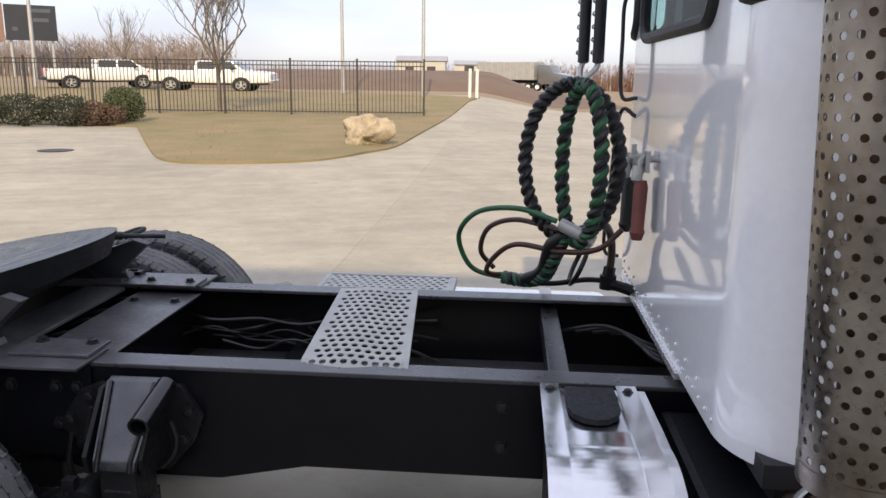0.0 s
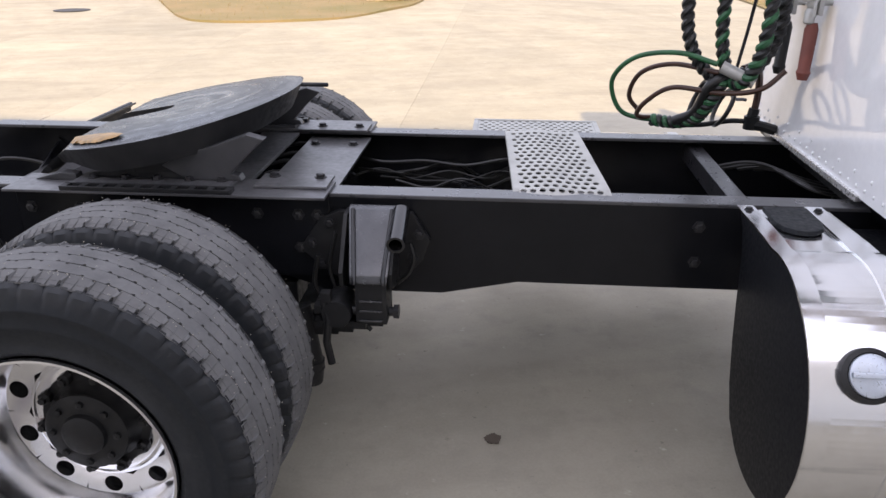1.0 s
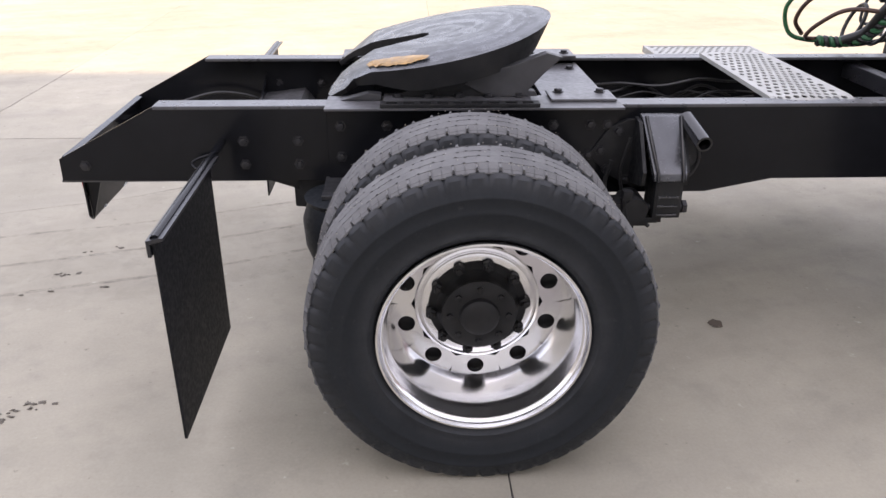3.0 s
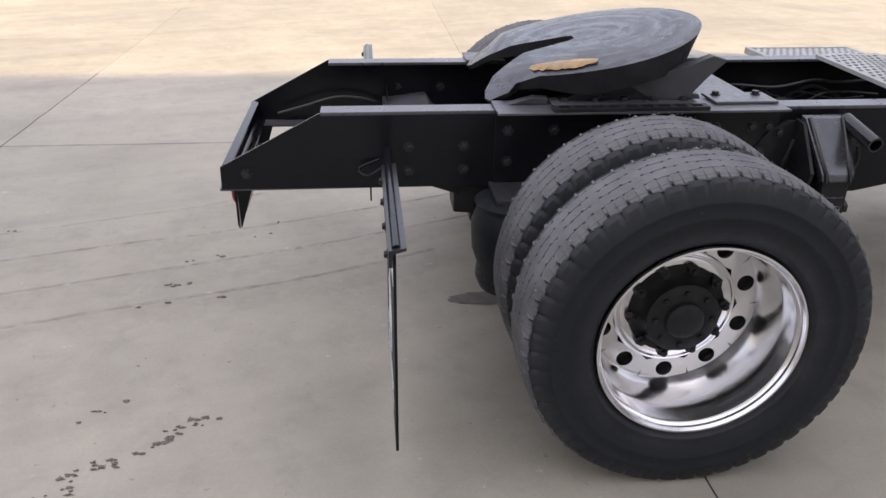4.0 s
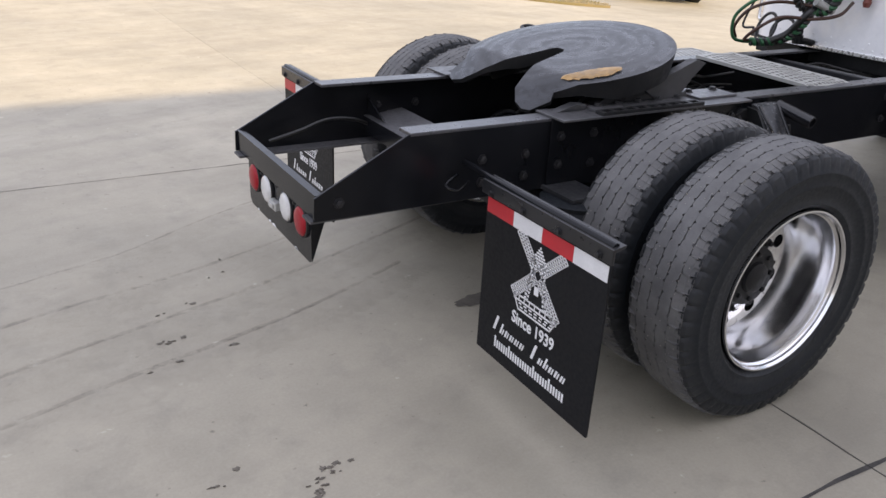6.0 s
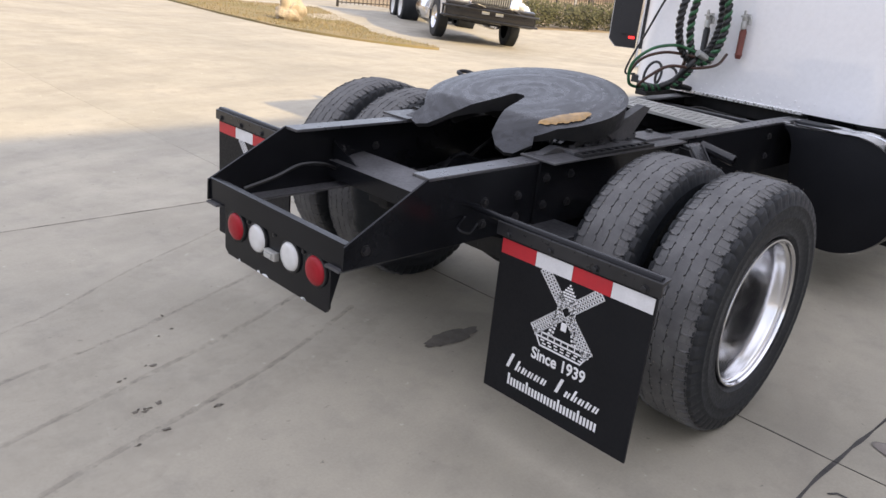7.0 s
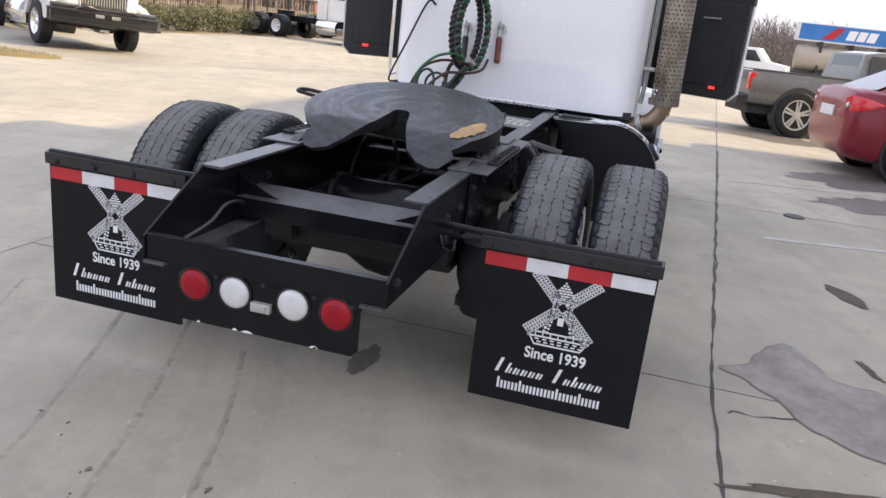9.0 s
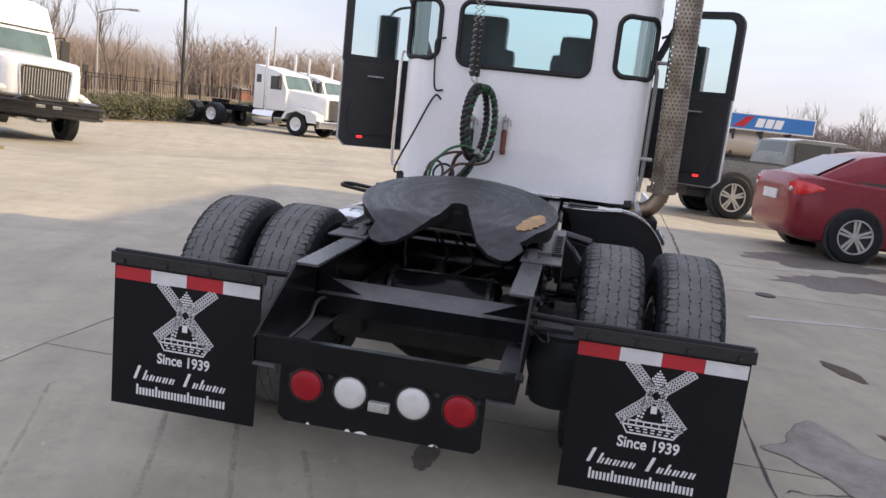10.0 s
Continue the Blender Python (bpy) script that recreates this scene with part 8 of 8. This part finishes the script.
        part("roof_fairing", bm, M_CARWHITE, t, smooth=True)
    bm = B()
    d = Vector((-0.33, 0, 0.70)).normalized()
    nrm = Vector((0.70, 0, 0.33)).normalized() * 0.012
    base_, top_ = Vector((-0.72, 0, 1.92)) + d * 0.06 + nrm, Vector((-0.72, 0, 1.92)) + d * 0.70 + nrm
    bm.faces.new([bm.verts.new((p.x, yy, p.z)) for p, yy in ((base_, -0.90), (base_, 0.90), (top_, 0.82), (top_, -0.82))])
    part("windscreen", bm, M_SKYGLASS, cabp, "pale green windscreen")
    for s in (-1, 1):
        bm = B()
        bm.faces.new([bm.verts.new((px, s * 1.024, pz)) for px, pz in ((-0.98, 1.90), (-1.62, 1.90), (-1.62, 2.48), (-1.22, 2.48))])
        part("side_window", bm, M_DKGLASS, cabp)
        if sleeper:
            bm = B()
            bm.faces.new([bm.verts.new((px, s * 1.024, pz)) for px, pz in ((-2.15, 2.15), (-2.42, 2.15), (-2.42, 2.5), (-2.15, 2.5))])
            part("side_window", bm, M_DKGLASS, cabp)
        bm = B()
        box(bm, (-1.68, min(s * 1.018, s * 1.026), 1.05), (-0.80, max(s * 1.018, s * 1.026), 1.86), bevel=0.003)
        part("door_panel", bm, M_CARWHITE, cabp)
    # bumper with guard
    bm = B()
    lift_ = 0.15 if aero else 0.0
    prism(bm, [(1.14, 0.42 + lift_), (1.34, 0.45 + lift_), (1.34, 0.99 if aero else 0.74), (1.14, 1.03 if aero else 0.78)], "y", -1.18, 1.18, bevel=0.03)
    bp = part("bumper", bm, M_GLOSS if aero else M_CHROME, t, "black bumper" if aero else "chrome bumper")
    if aero:
        bm = B()
        for z in (0.64, 0.88):
            tube(bm, smooth_path([(1.20, -1.24, z), (1.42, -1.17, z), (1.46, 0, z), (1.42, 1.17, z), (1.20, 1.24, z)], 5), 0.03, 8)
        for s in (-1, 1):
            tube(bm, [(1.22, s * 1.23, 0.64), (1.22, s * 1.23, 0.88)], 0.03, 8)
            tube(bm, smooth_path([(1.40, s * 0.9, 0.84), (1.45, s * 0.5, 1.0), (1.44, s * 0.2, 0.95)], 4), 0.022, 6)
        part("guard_bar", bm, M_GLOSS, bp, "black tubular guard", smooth=True)
        for yy in (-0.25, 0.12):
            bm = B()
            box(bm, (1.345, yy, 0.78), (1.355, yy + 0.2, 0.88), bevel=0.003)
            part("tow_plate", bm, M_ALU, bp)
    # frame
    bm = B()
    for s in (-1, 1):
        a, b = sorted((s * 0.43, s * 0.35))
        box(bm, (xr - 1.3, a, 0.75), (0.9, b, 1.0))
    box(bm, (xr - 1.3, -0.43, 0.76), (xr - 1.2, 0.43, 0.99))
    part("frame", bm, M_BLACK, t)
    bm = B()
    lathe(bm, [(0.45, 1.16), (0.46, 1.20), (0.001, 1.21)], (xr + 0.1, 0, 0), (0, 0, 1), 28)
    box(bm, (xr - 0.1, -0.38, 1.0), (xr + 0.3, 0.38, 1.16))
    part("fifth_wheel", bm, M_DARK, t)
    bm = B()
    box(bm, (-2.4, -0.6, 0.5), (0.5, 0.6, 1.0), bevel=0.03)
    part("underbody", bm, M_DARK, t)
    place(t, x, y, head)
    return t


sd = sedan(9.03, -4.40, -84, "metallic red compact sedan parked beside the hall")
sd.matrix_world = sd.matrix_world @ Matrix.Scale(1.1, 4)
gp = pickup(14.45, -3.60, -76, M_CARGREY, "grey crew pickup on large tyres parked beyond the red sedan", wr=0.47)
gp.matrix_world = gp.matrix_world @ Matrix.Diagonal((0.92, 0.92, 0.98, 1))
nt_ = tractor(13.64, 13.16, 239, "white tractor truck with black front guard and roof fairing", False, True, 5.2)
nt_.matrix_world = nt_.matrix_world @ Matrix.Rotation(radians(-2.5), 4, "X") @ Matrix.Scale(1.04, 4)
tractor(29.97, 11.47, 252.8, "white long-nose tractor truck with sleeper and bright tanks", True, False, 5.5)
tractor(34.8, 11.3, 252, "white long-nose tractor truck parked behind another", True, False, 5.5)
for px_, py_, hd_ in ((-17.8, 42.35, 3.4), (-24.8, 43.0, 38)):
    pk = pickup(px_, py_, hd_, M_CARWHITE, "white heavy crew pickup parked beyond the fence", "white pickups")
    pk.matrix_world = pk.matrix_world @ Matrix.Diagonal((1.14, 1.05, 0.93, 1))

# tank trailer with a blue sign along its top, far across the lot
M_BLUE = stuff("blue_sign_panel", (0.03, 0.20, 0.52), (0.02, 0.13, 0.40), (0.35, 0.5), scale=0.8, fine=20, relief=0.0)
M_TAN = stuff("tan_tank", (0.42, 0.36, 0.29), (0.36, 0.31, 0.25), (0.35, 0.5), scale=1, fine=20, relief=0.02)
tr = thing("tank_trailer", "tan tank trailer carrying a long blue sign board", "trailer")
bm = B()
lathe(bm, [(0.001, -2.6), (0.55, -2.55), (0.62, -2.4), (0.62, 2.4), (0.55, 2.55), (0.001, 2.6)], (0, 0, 1.60), (1, 0, 0), 28)
part("tank", bm, M_TAN, tr, smooth=True)
bm = B()
box(bm, (-2.75, -0.45, 2.38), (2.75, 0.45, 3.22), bevel=0.03)
sb = part("sign_box", bm, M_WHITETAPE, tr)
bm = B()
box(bm, (-2.68, 0.452, 2.45), (2.68, 0.46, 3.16))
part("sign_panel", bm, M_BLUE, sb, "blue panel")
bm = B()
prism(bm, [(1.0, 2.53), (1.6, 2.53), (0.9, 3.08), (0.5, 3.08)], "y", 0.461, 0.466)
part("sign_stripe", bm, M_REDTAPE, sb)
bm = B()
for u, w_ in ((0.42, 0.42), (-0.08, 0.40), (-0.56, 0.42)):
    prism(bm, [(u, 2.58), (u - w_, 2.58), (u - w_ - 0.12, 3.02), (u - 0.12, 3.02)], "y", 0.461, 0.466)
part("sign_bars", bm, M_PRINT, sb)
bm = B()
box(bm, (-2.8, -0.7, 0.80), (2.8, 0.7, 0.96))
for xx in (-1.5, 0.0, 1.5):
    box(bm, (xx - 0.06, -0.55, 0.96), (xx + 0.06, 0.55, 2.40))
part("trailer_bed", bm, M_BPLAST, tr)
for xx in (-1.9, -0.8):
    for s in (-1, 1):
        road_wheel(tr, xx, s * 0.75, 0.40, 0.3, s, 0, M_CARWHITE, rim_r=0.58)
place(tr, 42.4, -10.2, 92)
tr.matrix_world = tr.matrix_world @ Matrix.Diagonal((1, 1, 1.1, 1))

# flatbed with a loading frame, left of the tank trailer
fb = thing("flatbed_truck", "white flatbed truck standing far across the lot", "truck")
bm = B()
box(bm, (-3.5, -1.1, 0.9), (1.6, 1.1, 1.05), bevel=0.02)
part("bed", bm, M_BPLAST, fb)
bm = B()
prism(bm, [(1.7, 0.6), (1.7, 2.4), (2.6, 2.4), (3.2, 1.7), (4.3, 1.55), (4.4, 0.6)], "y", -1.0, 1.0, bevel=0.05)
part("cab", bm, M_CARWHITE, fb, smooth=True)
for s in (-1, 1):
    bm = B()
    bm.faces.new([bm.verts.new((px, s * 1.01, pz)) for px, pz in ((1.85, 1.65), (2.95, 1.65), (2.5, 2.25), (1.85, 2.25))])
    part("side_window", bm, M_DKGLASS, fb)
bm = B()
tube(bm, [(-3.3, -1.0, 1.05), (0.8, -1.0, 2.1)], 0.06, 6)
tube(bm, [(-3.3, 1.0, 1.05), (0.8, 1.0, 2.1)], 0.06, 6)
part("ramp", bm, M_WPOST, fb, smooth=True)
for xx in (-2.2, 3.4):
    for s in (-1, 1):
        road_wheel(fb, xx, s * 0.9, 0.45, 0.3, s, 0, M_CARWHITE, rim_r=0.58)
place(fb, 38.0, -3.3, 255)
fb.matrix_world = fb.matrix_world @ Matrix.Scale(0.82, 4)

# ---- far things on the skyline ----
M_DKSIGN = stuff("dark_sign_face", (0.018, 0.024, 0.036), (0.012, 0.016, 0.024), (0.4, 0.6), scale=0.5, fine=10, relief=0.0)
M_SIGNBAR = stuff("dull_sign_print", (0.07, 0.085, 0.11), (0.05, 0.065, 0.085), (0.5, 0.7), scale=2, fine=10, relief=0.0)
M_BRICK = stuff("brown_brick_distance", (0.24, 0.15, 0.115), (0.2, 0.125, 0.1), (0.8, 0.95), scale=0.8, fine=10, relief=0.1)
M_PALEB = stuff("pale_building", (0.45, 0.43, 0.40), (0.40, 0.385, 0.36), (0.6, 0.8), scale=0.3, fine=5, relief=0.0)
bb = thing("billboard", "dark blue billboard on posts above brush", "billboard")
bm = B()
for xx in (-1.8, 1.9):
    bm = B()
    cyl(bm, (xx, 0.3, -5.5), (xx, 0.3, 1.0), 0.15, n=10)
    part("post", bm, M_POLE, bb)
bm = B()
box(bm, (-2.2, -0.12, 0.0), (2.4, 0.12, 3.4), bevel=0.03)
fc = part("sign_face", bm, M_DKSIGN, bb)
bm = B()
for k, (u, w_) in enumerate(((-0.1, 2.0), (0.3, 1.4), (-1.6, 0.5))):
    box(bm, (u, -0.135, 2.7 - 0.9 * k), (u + w_, -0.121, 3.05 - 0.9 * k))
part("sign_bar", bm, M_SIGNBAR, fc)
bm = B()
box(bm, (-3.0, -0.1, -0.2), (-2.3, 0.25, 3.5))
part("sign_end", bm, M_BRICK, bb)
bb.matrix_world = Matrix.Translation((-46.3, 73.8, 4.9)) @ Matrix.Rotation(radians(32), 4, "Z")


def shed(x, y, w, d, h, rot, paint, label):
    t = thing("far_building", label, "building")
    t.matrix_world = Matrix.Translation((x, y, ground_z(x, y) - 0.3)) @ Matrix.Rotation(radians(rot), 4, "Z")
    bm = B()
    box(bm, (-w / 2, -d / 2, 0), (w / 2, d / 2, h))
    part("wall", bm, paint, t)
    bm = B()
    prism(bm, [(-d / 2 - 0.3, h), (0, h + d * 0.12), (d / 2 + 0.3, h)], "x", -w / 2 - 0.3, w / 2 + 0.3)
    part("roof", bm, M_POLE, t)
    for k in range(int(w / 4)):
        bm = B()
        xx = -w / 2 + 1.6 + 4 * k
        box(bm, (xx, -d / 2 - 0.05, 1.0), (xx + 1.6, -d / 2 + 0.02, 2.4))
        part("window", bm, M_DKGLASS, t)
    return t


shed(-15.3, 147, 9, 8, 3.4, 3, M_PALEB, "pale low building on the skyline")
shed(-5.4, 133, 5, 6, 2.6, 0, M_PALEB, "pale low building on the skyline")
shed(104, 48, 8, 6, 1.7, -20, stuff("red_roofed_shop", (0.36, 0.15, 0.11), (0.30, 0.13, 0.10), (0.6, 0.8), scale=0.5, fine=5, relief=0.0), "low red building beyond the fence")
# far semi-trailer on the road
ft = thing("semi_trailer", "grey dump trailer with its tractor on the far road", "trailer")
bm = B()
box(bm, (-6.5, -1.25, 1.3), (2.0, 1.25, 3.5), bevel=0.06)
bx_ = part("box", bm, M_POLE, ft)
for k in range(9):
    bm = B()
    box(bm, (-6.2 + 0.95 * k, -1.31, 1.35), (-6.1 + 0.95 * k, -1.25, 3.45))
    part("stake", bm, M_ALU, bx_)
bm = B()
prism(bm, [(2.5, 0.8), (2.5, 3.2), (4.0, 3.1), (4.6, 2.2), (6.4, 1.9), (6.5, 0.8)], "y", -1.1, 1.1, bevel=0.05)
part("cab", bm, M_CARGREY, ft, smooth=True)
bm = B()
box(bm, (-6.4, -0.5, 0.9), (6.0, 0.5, 1.3))
part("frame", bm, M_BLACK, ft)
for xx in (-5.6, -4.3, 1.2, 2.5, 5.6):
    for s in (-1, 1):
        road_wheel(ft, xx, s * 1.0, 0.5, 0.4, s, 0, M_CARWHITE, rim_r=0.58)
ft.matrix_world = Matrix.Translation((3.3, 98, ground_z(3.3, 98))) @ Matrix.Rotation(radians(-32), 4, "Z")

# ---- marks on the slabs ----
def stain_patch(cx, cy, rx, ry, mat_, seed, lift, label, cat, rough=0.35, rot=0.0, n=90):
    bm = B()
    c = bm.verts.new((cx, cy, ground_z(cx, cy) + lift))
    ring = []
    for k in range(n):
        a = 2 * math.pi * k / n
        f = 1 + rough * 1.6 * noise.noise(Vector((math.cos(a) * 1.7 + seed, math.sin(a) * 1.7, seed))) + rough * 0.7 * noise.noise(Vector((math.cos(a) * 4 + seed, math.sin(a) * 4, 3 + seed))) + rough * 0.3 * noise.noise(Vector((math.cos(a) * 11 + seed, math.sin(a) * 11, 7 + seed)))
        u, v = rx * f * math.cos(a), ry * f * math.sin(a)
        x, y = cx + u * math.cos(rot) - v * math.sin(rot), cy + u * math.sin(rot) + v * math.cos(rot)
        ring.append(bm.verts.new((x, y, ground_z(x, y) + lift)))
    for k in range(n):
        bm.faces.new((c, ring[k], ring[(k + 1) % n]))
    o = part(cat, bm, mat_)
    return tagged(o, label, cat.replace("_", " "), kind="structure")


M_OIL = stuff("oil_stain", (0.085, 0.068, 0.054), (0.12, 0.098, 0.078), (0.8, 0.95), scale=6, fine=60, relief=0.1, spec=0.2)
M_FADED = stuff("faded_oil_stain", (0.10, 0.09, 0.077), (0.17, 0.152, 0.127), (0.5, 0.75), scale=9, fine=50, relief=0.1)
M_WET = stuff("wet_concrete", (0.155, 0.135, 0.12), (0.30, 0.268, 0.24), (0.45, 0.7), scale=4.0, fine=20, relief=0.0, spec=0.35)
M_WETRIM = stuff("damp_concrete", (0.13, 0.118, 0.103), (0.19, 0.172, 0.15), (0.7, 0.9), scale=5, fine=60, relief=0.1)
M_DARKSLAB = stuff("drying_concrete", (0.115, 0.103, 0.092), (0.16, 0.146, 0.132), (0.35, 0.7), scale=2.2, fine=60, relief=0.1)
def thin_dirt(name, col, lo, hi, most, scale):
    """Dirt that lies on the concrete in patches and lets it show between them."""
    m, nt, p = nodes_of(name)
    n1, n2 = tex_noise(nt, scale, 6, 0.7), tex_noise(nt, scale * 9, 3, 0.6)
    nt.links.new(mixed(nt, n2, tuple(v * 0.7 for v in col), tuple(v * 1.3 for v in col)), p.inputs["Base Color"])
    nt.links.new(ramp(nt, mixed(nt, 0.4, n1, n2), [(lo, 0.0), (hi, most)]), p.inputs["Alpha"])
    p.inputs["Roughness"].default_value = 0.9
    return m


M_TRACK = thin_dirt("tyre_track_dirt", (0.12, 0.105, 0.088), 0.40, 0.66, 0.32, 3.0)
M_TRACKWIDE = thin_dirt("thin_track_dirt", (0.16, 0.142, 0.118), 0.42, 0.74, 0.13, 2.5)
M_WORN = stuff("worn_line_paint", (0.46, 0.45, 0.43), (0.36, 0.34, 0.31), (0.7, 0.9), scale=3.0, fine=40, relief=0.1)
M_MUD = stuff("dried_mud", (0.165, 0.145, 0.12), (0.11, 0.097, 0.08), (0.8, 0.95), scale=9, fine=60, relief=0.3)
stain_patch(-0.43, -0.02, 0.17, 0.055, M_FADED, 2.0, 0.004, "dark oil stain under the rear of the truck", "oil_stain", 0.18)
stain_patch(2.07, -2.59, 0.23, 0.075, M_OIL, 5.0, 0.004, "dark diamond-shaped oil stain on the slab", "oil_stain", 0.15, 0.36)
stain_patch(1.06, -0.33, 0.03, 0.03, M_OIL, 6.0, 0.004, "small dark oil drop under the frame", "oil_stain", 0.2)


def pool(grow, mat_, lift, seed, label, cat):
    """A shallow pool with a neck reaching to the joint."""
    line = [(0.36, -1.66), (0.52, -1.82), (0.78, -1.92), (0.86, -2.06), (0.66, -2.16), (0.46, -2.24), (0.44, -2.42), (0.22, -2.60), (-0.05, -2.95), (-0.42, -2.88), (-0.36, -2.45), (-0.22, -2.10), (0.08, -1.90), (0.26, -1.78)]
    pts = smooth_path([(x_, y_, 0) for x_, y_ in line], 7, loop=True)
    bm = B()
    vs_ = []
    for p in pts:
        n1, n2 = noise.noise(p * 6), noise.noise(p * 17 + Vector((3, 1, 0)))
        q = p + (p - Vector((0.15, -2.25, 0))).normalized() * (grow + 0.03 * n1 + 0.016 * n2)
        vs_.append(bm.verts.new((q.x, q.y, ground_z(q.x, q.y) + lift)))
    es = [bm.edges.new((vs_[k], vs_[(k + 1) % len(vs_)])) for k in range(len(vs_))]
    bmesh.ops.triangle_fill(bm, use_beauty=True, use_dissolve=False, edges=es, normal=(0, 0, 1))
    return tagged(part(cat, bm, mat_), label, cat.replace("_", " "), kind="structure")


pool(0.012, M_WETRIM, 0.003, 1, "damp edge of a shallow puddle", "damp_patch")
pool(0.0, M_WET, 0.0042, 1, "shallow puddle mirroring the sky", "puddle")
stain_patch(-0.67, -2.02, 0.40, 0.036, M_OIL, 21.0, 0.004, "long dark damp streak on the slab", "damp_patch", 0.3, -1.35)
stain_patch(0.72, -2.44, 0.13, 0.022, M_OIL, 23.0, 0.005, "brown smear at the edge of the puddle", "damp_patch", 0.4, 0.3)
# patches darker than the slabs around them, by the parked cars
stain_patch(7.6, -3.95, 0.62, 1.05, M_DARKSLAB, 14.0, 0.0036, "dark patch under the red sedan", "damp_patch", 0.3, 0.1)
stain_patch(6.05, -3.85, 0.45, 0.95, M_DARKSLAB, 19.0, 0.0036, "damp dark streak beside the red sedan", "damp_patch", 0.35, 0.35)
stain_patch(12.8, -3.6, 1.3, 0.8, M_DARKSLAB, 17.0, 0.004, "dark patch under the grey pickup", "damp_patch", 0.3, 1.35)
bm = B()
lathe(bm, [(0.001, 0.006), (0.085, 0.006), (0.10, 0.002), (0.10, -0.01)], (4.60, -2.60, 0), (0, 0, 1), 24)
tagged(part("drain_cover", bm, M_IRON), "small dark iron drain cover in the slab", "drain cover")
# dirty joints and cracks
for seed, (p, q, w_) in enumerate((((-24, -1.60), (40, -1.60), 0.013), ((-24, 2.30), (40, 2.30), 0.004), ((0.09, -5.6), (0.09, 2.3), 0.004), ((-3.38, -5.6), (-3.38, 4.5), 0.004), ((4.65, -5.6), (4.65, 2.3), 0.007))):
    line_ = [Vector((p_.x, p_.y - skew(p_.x))) for p_ in wander(p, q, 0.08, 0.004, seed)]
    crack(line_, w_, 0.0022, 0.6, seed, "dirt-filled slab joint")
crack([Vector((p_.x, p_.y - skew(p_.x))) for p_ in wander((0.9, -1.605), (9.0, -1.615), 0.11, 0.010, 31)], 0.015, 0.0026, 0.6, 31, "broken edge of the slab joint filled with dirt")
for p, q, w_, sd_ in (((6.25, -2.05), (6.95, -4.6), 0.085, 3), ((3.45, -2.2), (3.80, -3.7), 0.07, 5)):
    o = part("parking_line", ribbon(B(), wander(p, q, 0.07, 0.006, sd_), w_, 0.003, 0.5, sd_), M_WORN)
    tagged(o, "pale worn parking line painted on the concrete", "parking line", kind="structure")
crack(wander((-0.15, -1.66), (0.10, -2.6), 0.03, 0.03, 12), 0.009, 0.003, 0.7, 12, "thin crack in the slab")
# faint tracks of tyre dirt running out from under the truck
for k, (pts, w_) in enumerate((([(-3.6, 0.22), (-2.28, 0.63), (-1.84, 0.74), (-1.21, 0.94), (0.2, 1.5)], 0.024), ([(-3.4, -0.10), (-2.22, 0.27), (-1.81, 0.39), (-1.27, 0.56), (-0.70, 0.78), (0.5, 1.3)], 0.026),
                               ([(-3.2, -0.36), (-1.96, 0.02), (-1.59, 0.12), (-1.15, 0.26), (-0.6, 0.50)], 0.026), ([(-3.4, 0.62), (-2.08, 1.06), (-1.78, 1.17), (-1.35, 1.43), (-0.4, 1.9)], 0.018))):
    path_ = smooth_path([(x_, y_, 0) for x_, y_ in pts], 18)
    for q, (off, ww, m_) in enumerate(((0.0, w_, M_TRACK), (0.10, 0.19, M_TRACKWIDE))):
        line_ = [Vector((p_.x + off * 0.3, p_.y - off + 0.006 * noise.noise(Vector((p_.x * 3, k, q))))) for p_ in path_]
        o = part("tyre_mark", ribbon(B(), line_, ww, 0.0016 + 0.0003 * q + 0.0001 * k, 0.25, k * 3 + q), m_)
        tagged(o, "faint dark tyre mark on the concrete", "tyre mark", kind="structure")
# clods of dried mud, printed by shoes
rnd = random.Random(3)
bm = B()
for cx, cy, n_, rot_ in ((-1.81, -1.01, 15, 0.5), (-1.635, -0.91, 11, 0.7), (-1.54, -0.81, 13, 0.6), (-1.85, -0.715, 5, 0.9), (-1.87, -1.10, 7, 0.4), (-2.71, 0.87, 2, 0.0), (-1.78, 0.21, 6, 0.3), (-1.66, 0.50, 2, 0.3), (-1.42, 0.88, 2, 0.3), (-1.85, 0.03, 2, 0.3), (-1.60, 0.06, 2, 0.3), (-1.40, 0.74, 2, 0.3), (-1.75, 0.48, 2, 0.3), (1.66, -0.75, 3, 0.2)):
    for _ in range(n_):
        r_ = rnd.uniform(0.004, 0.012)
        u_, v_ = rnd.gauss(0, 0.042), rnd.gauss(0, 0.016)
        x, y = cx + u_ * math.cos(rot_) - v_ * math.sin(rot_), cy + u_ * math.sin(rot_) + v_ * math.cos(rot_)
        blob(bm, (x, y, ground_z(x, y) + 0.001), (r_, r_ * rnd.uniform(0.35, 0.9), 0.003), 2, 0.8, 3.0, rnd.random() * 9)
o = part("mud_clods", bm, M_MUD)
tagged(o, "scattered small dried mud clods on the concrete", "mud", kind="stuff")
# manhole cover in the drive
bm = B()
x, y = -8.03, 13.5
lathe(bm, [(0.36, 0.0), (0.36, 0.010), (0.33, 0.012), (0.001, 0.012)], (x, y, ground_z(x, y) + 0.003), (0, 0, 1), 36)
o = part("manhole_cover", bm, M_IRON)
tagged(o, "rusty dark manhole cover in the concrete", "manhole cover")
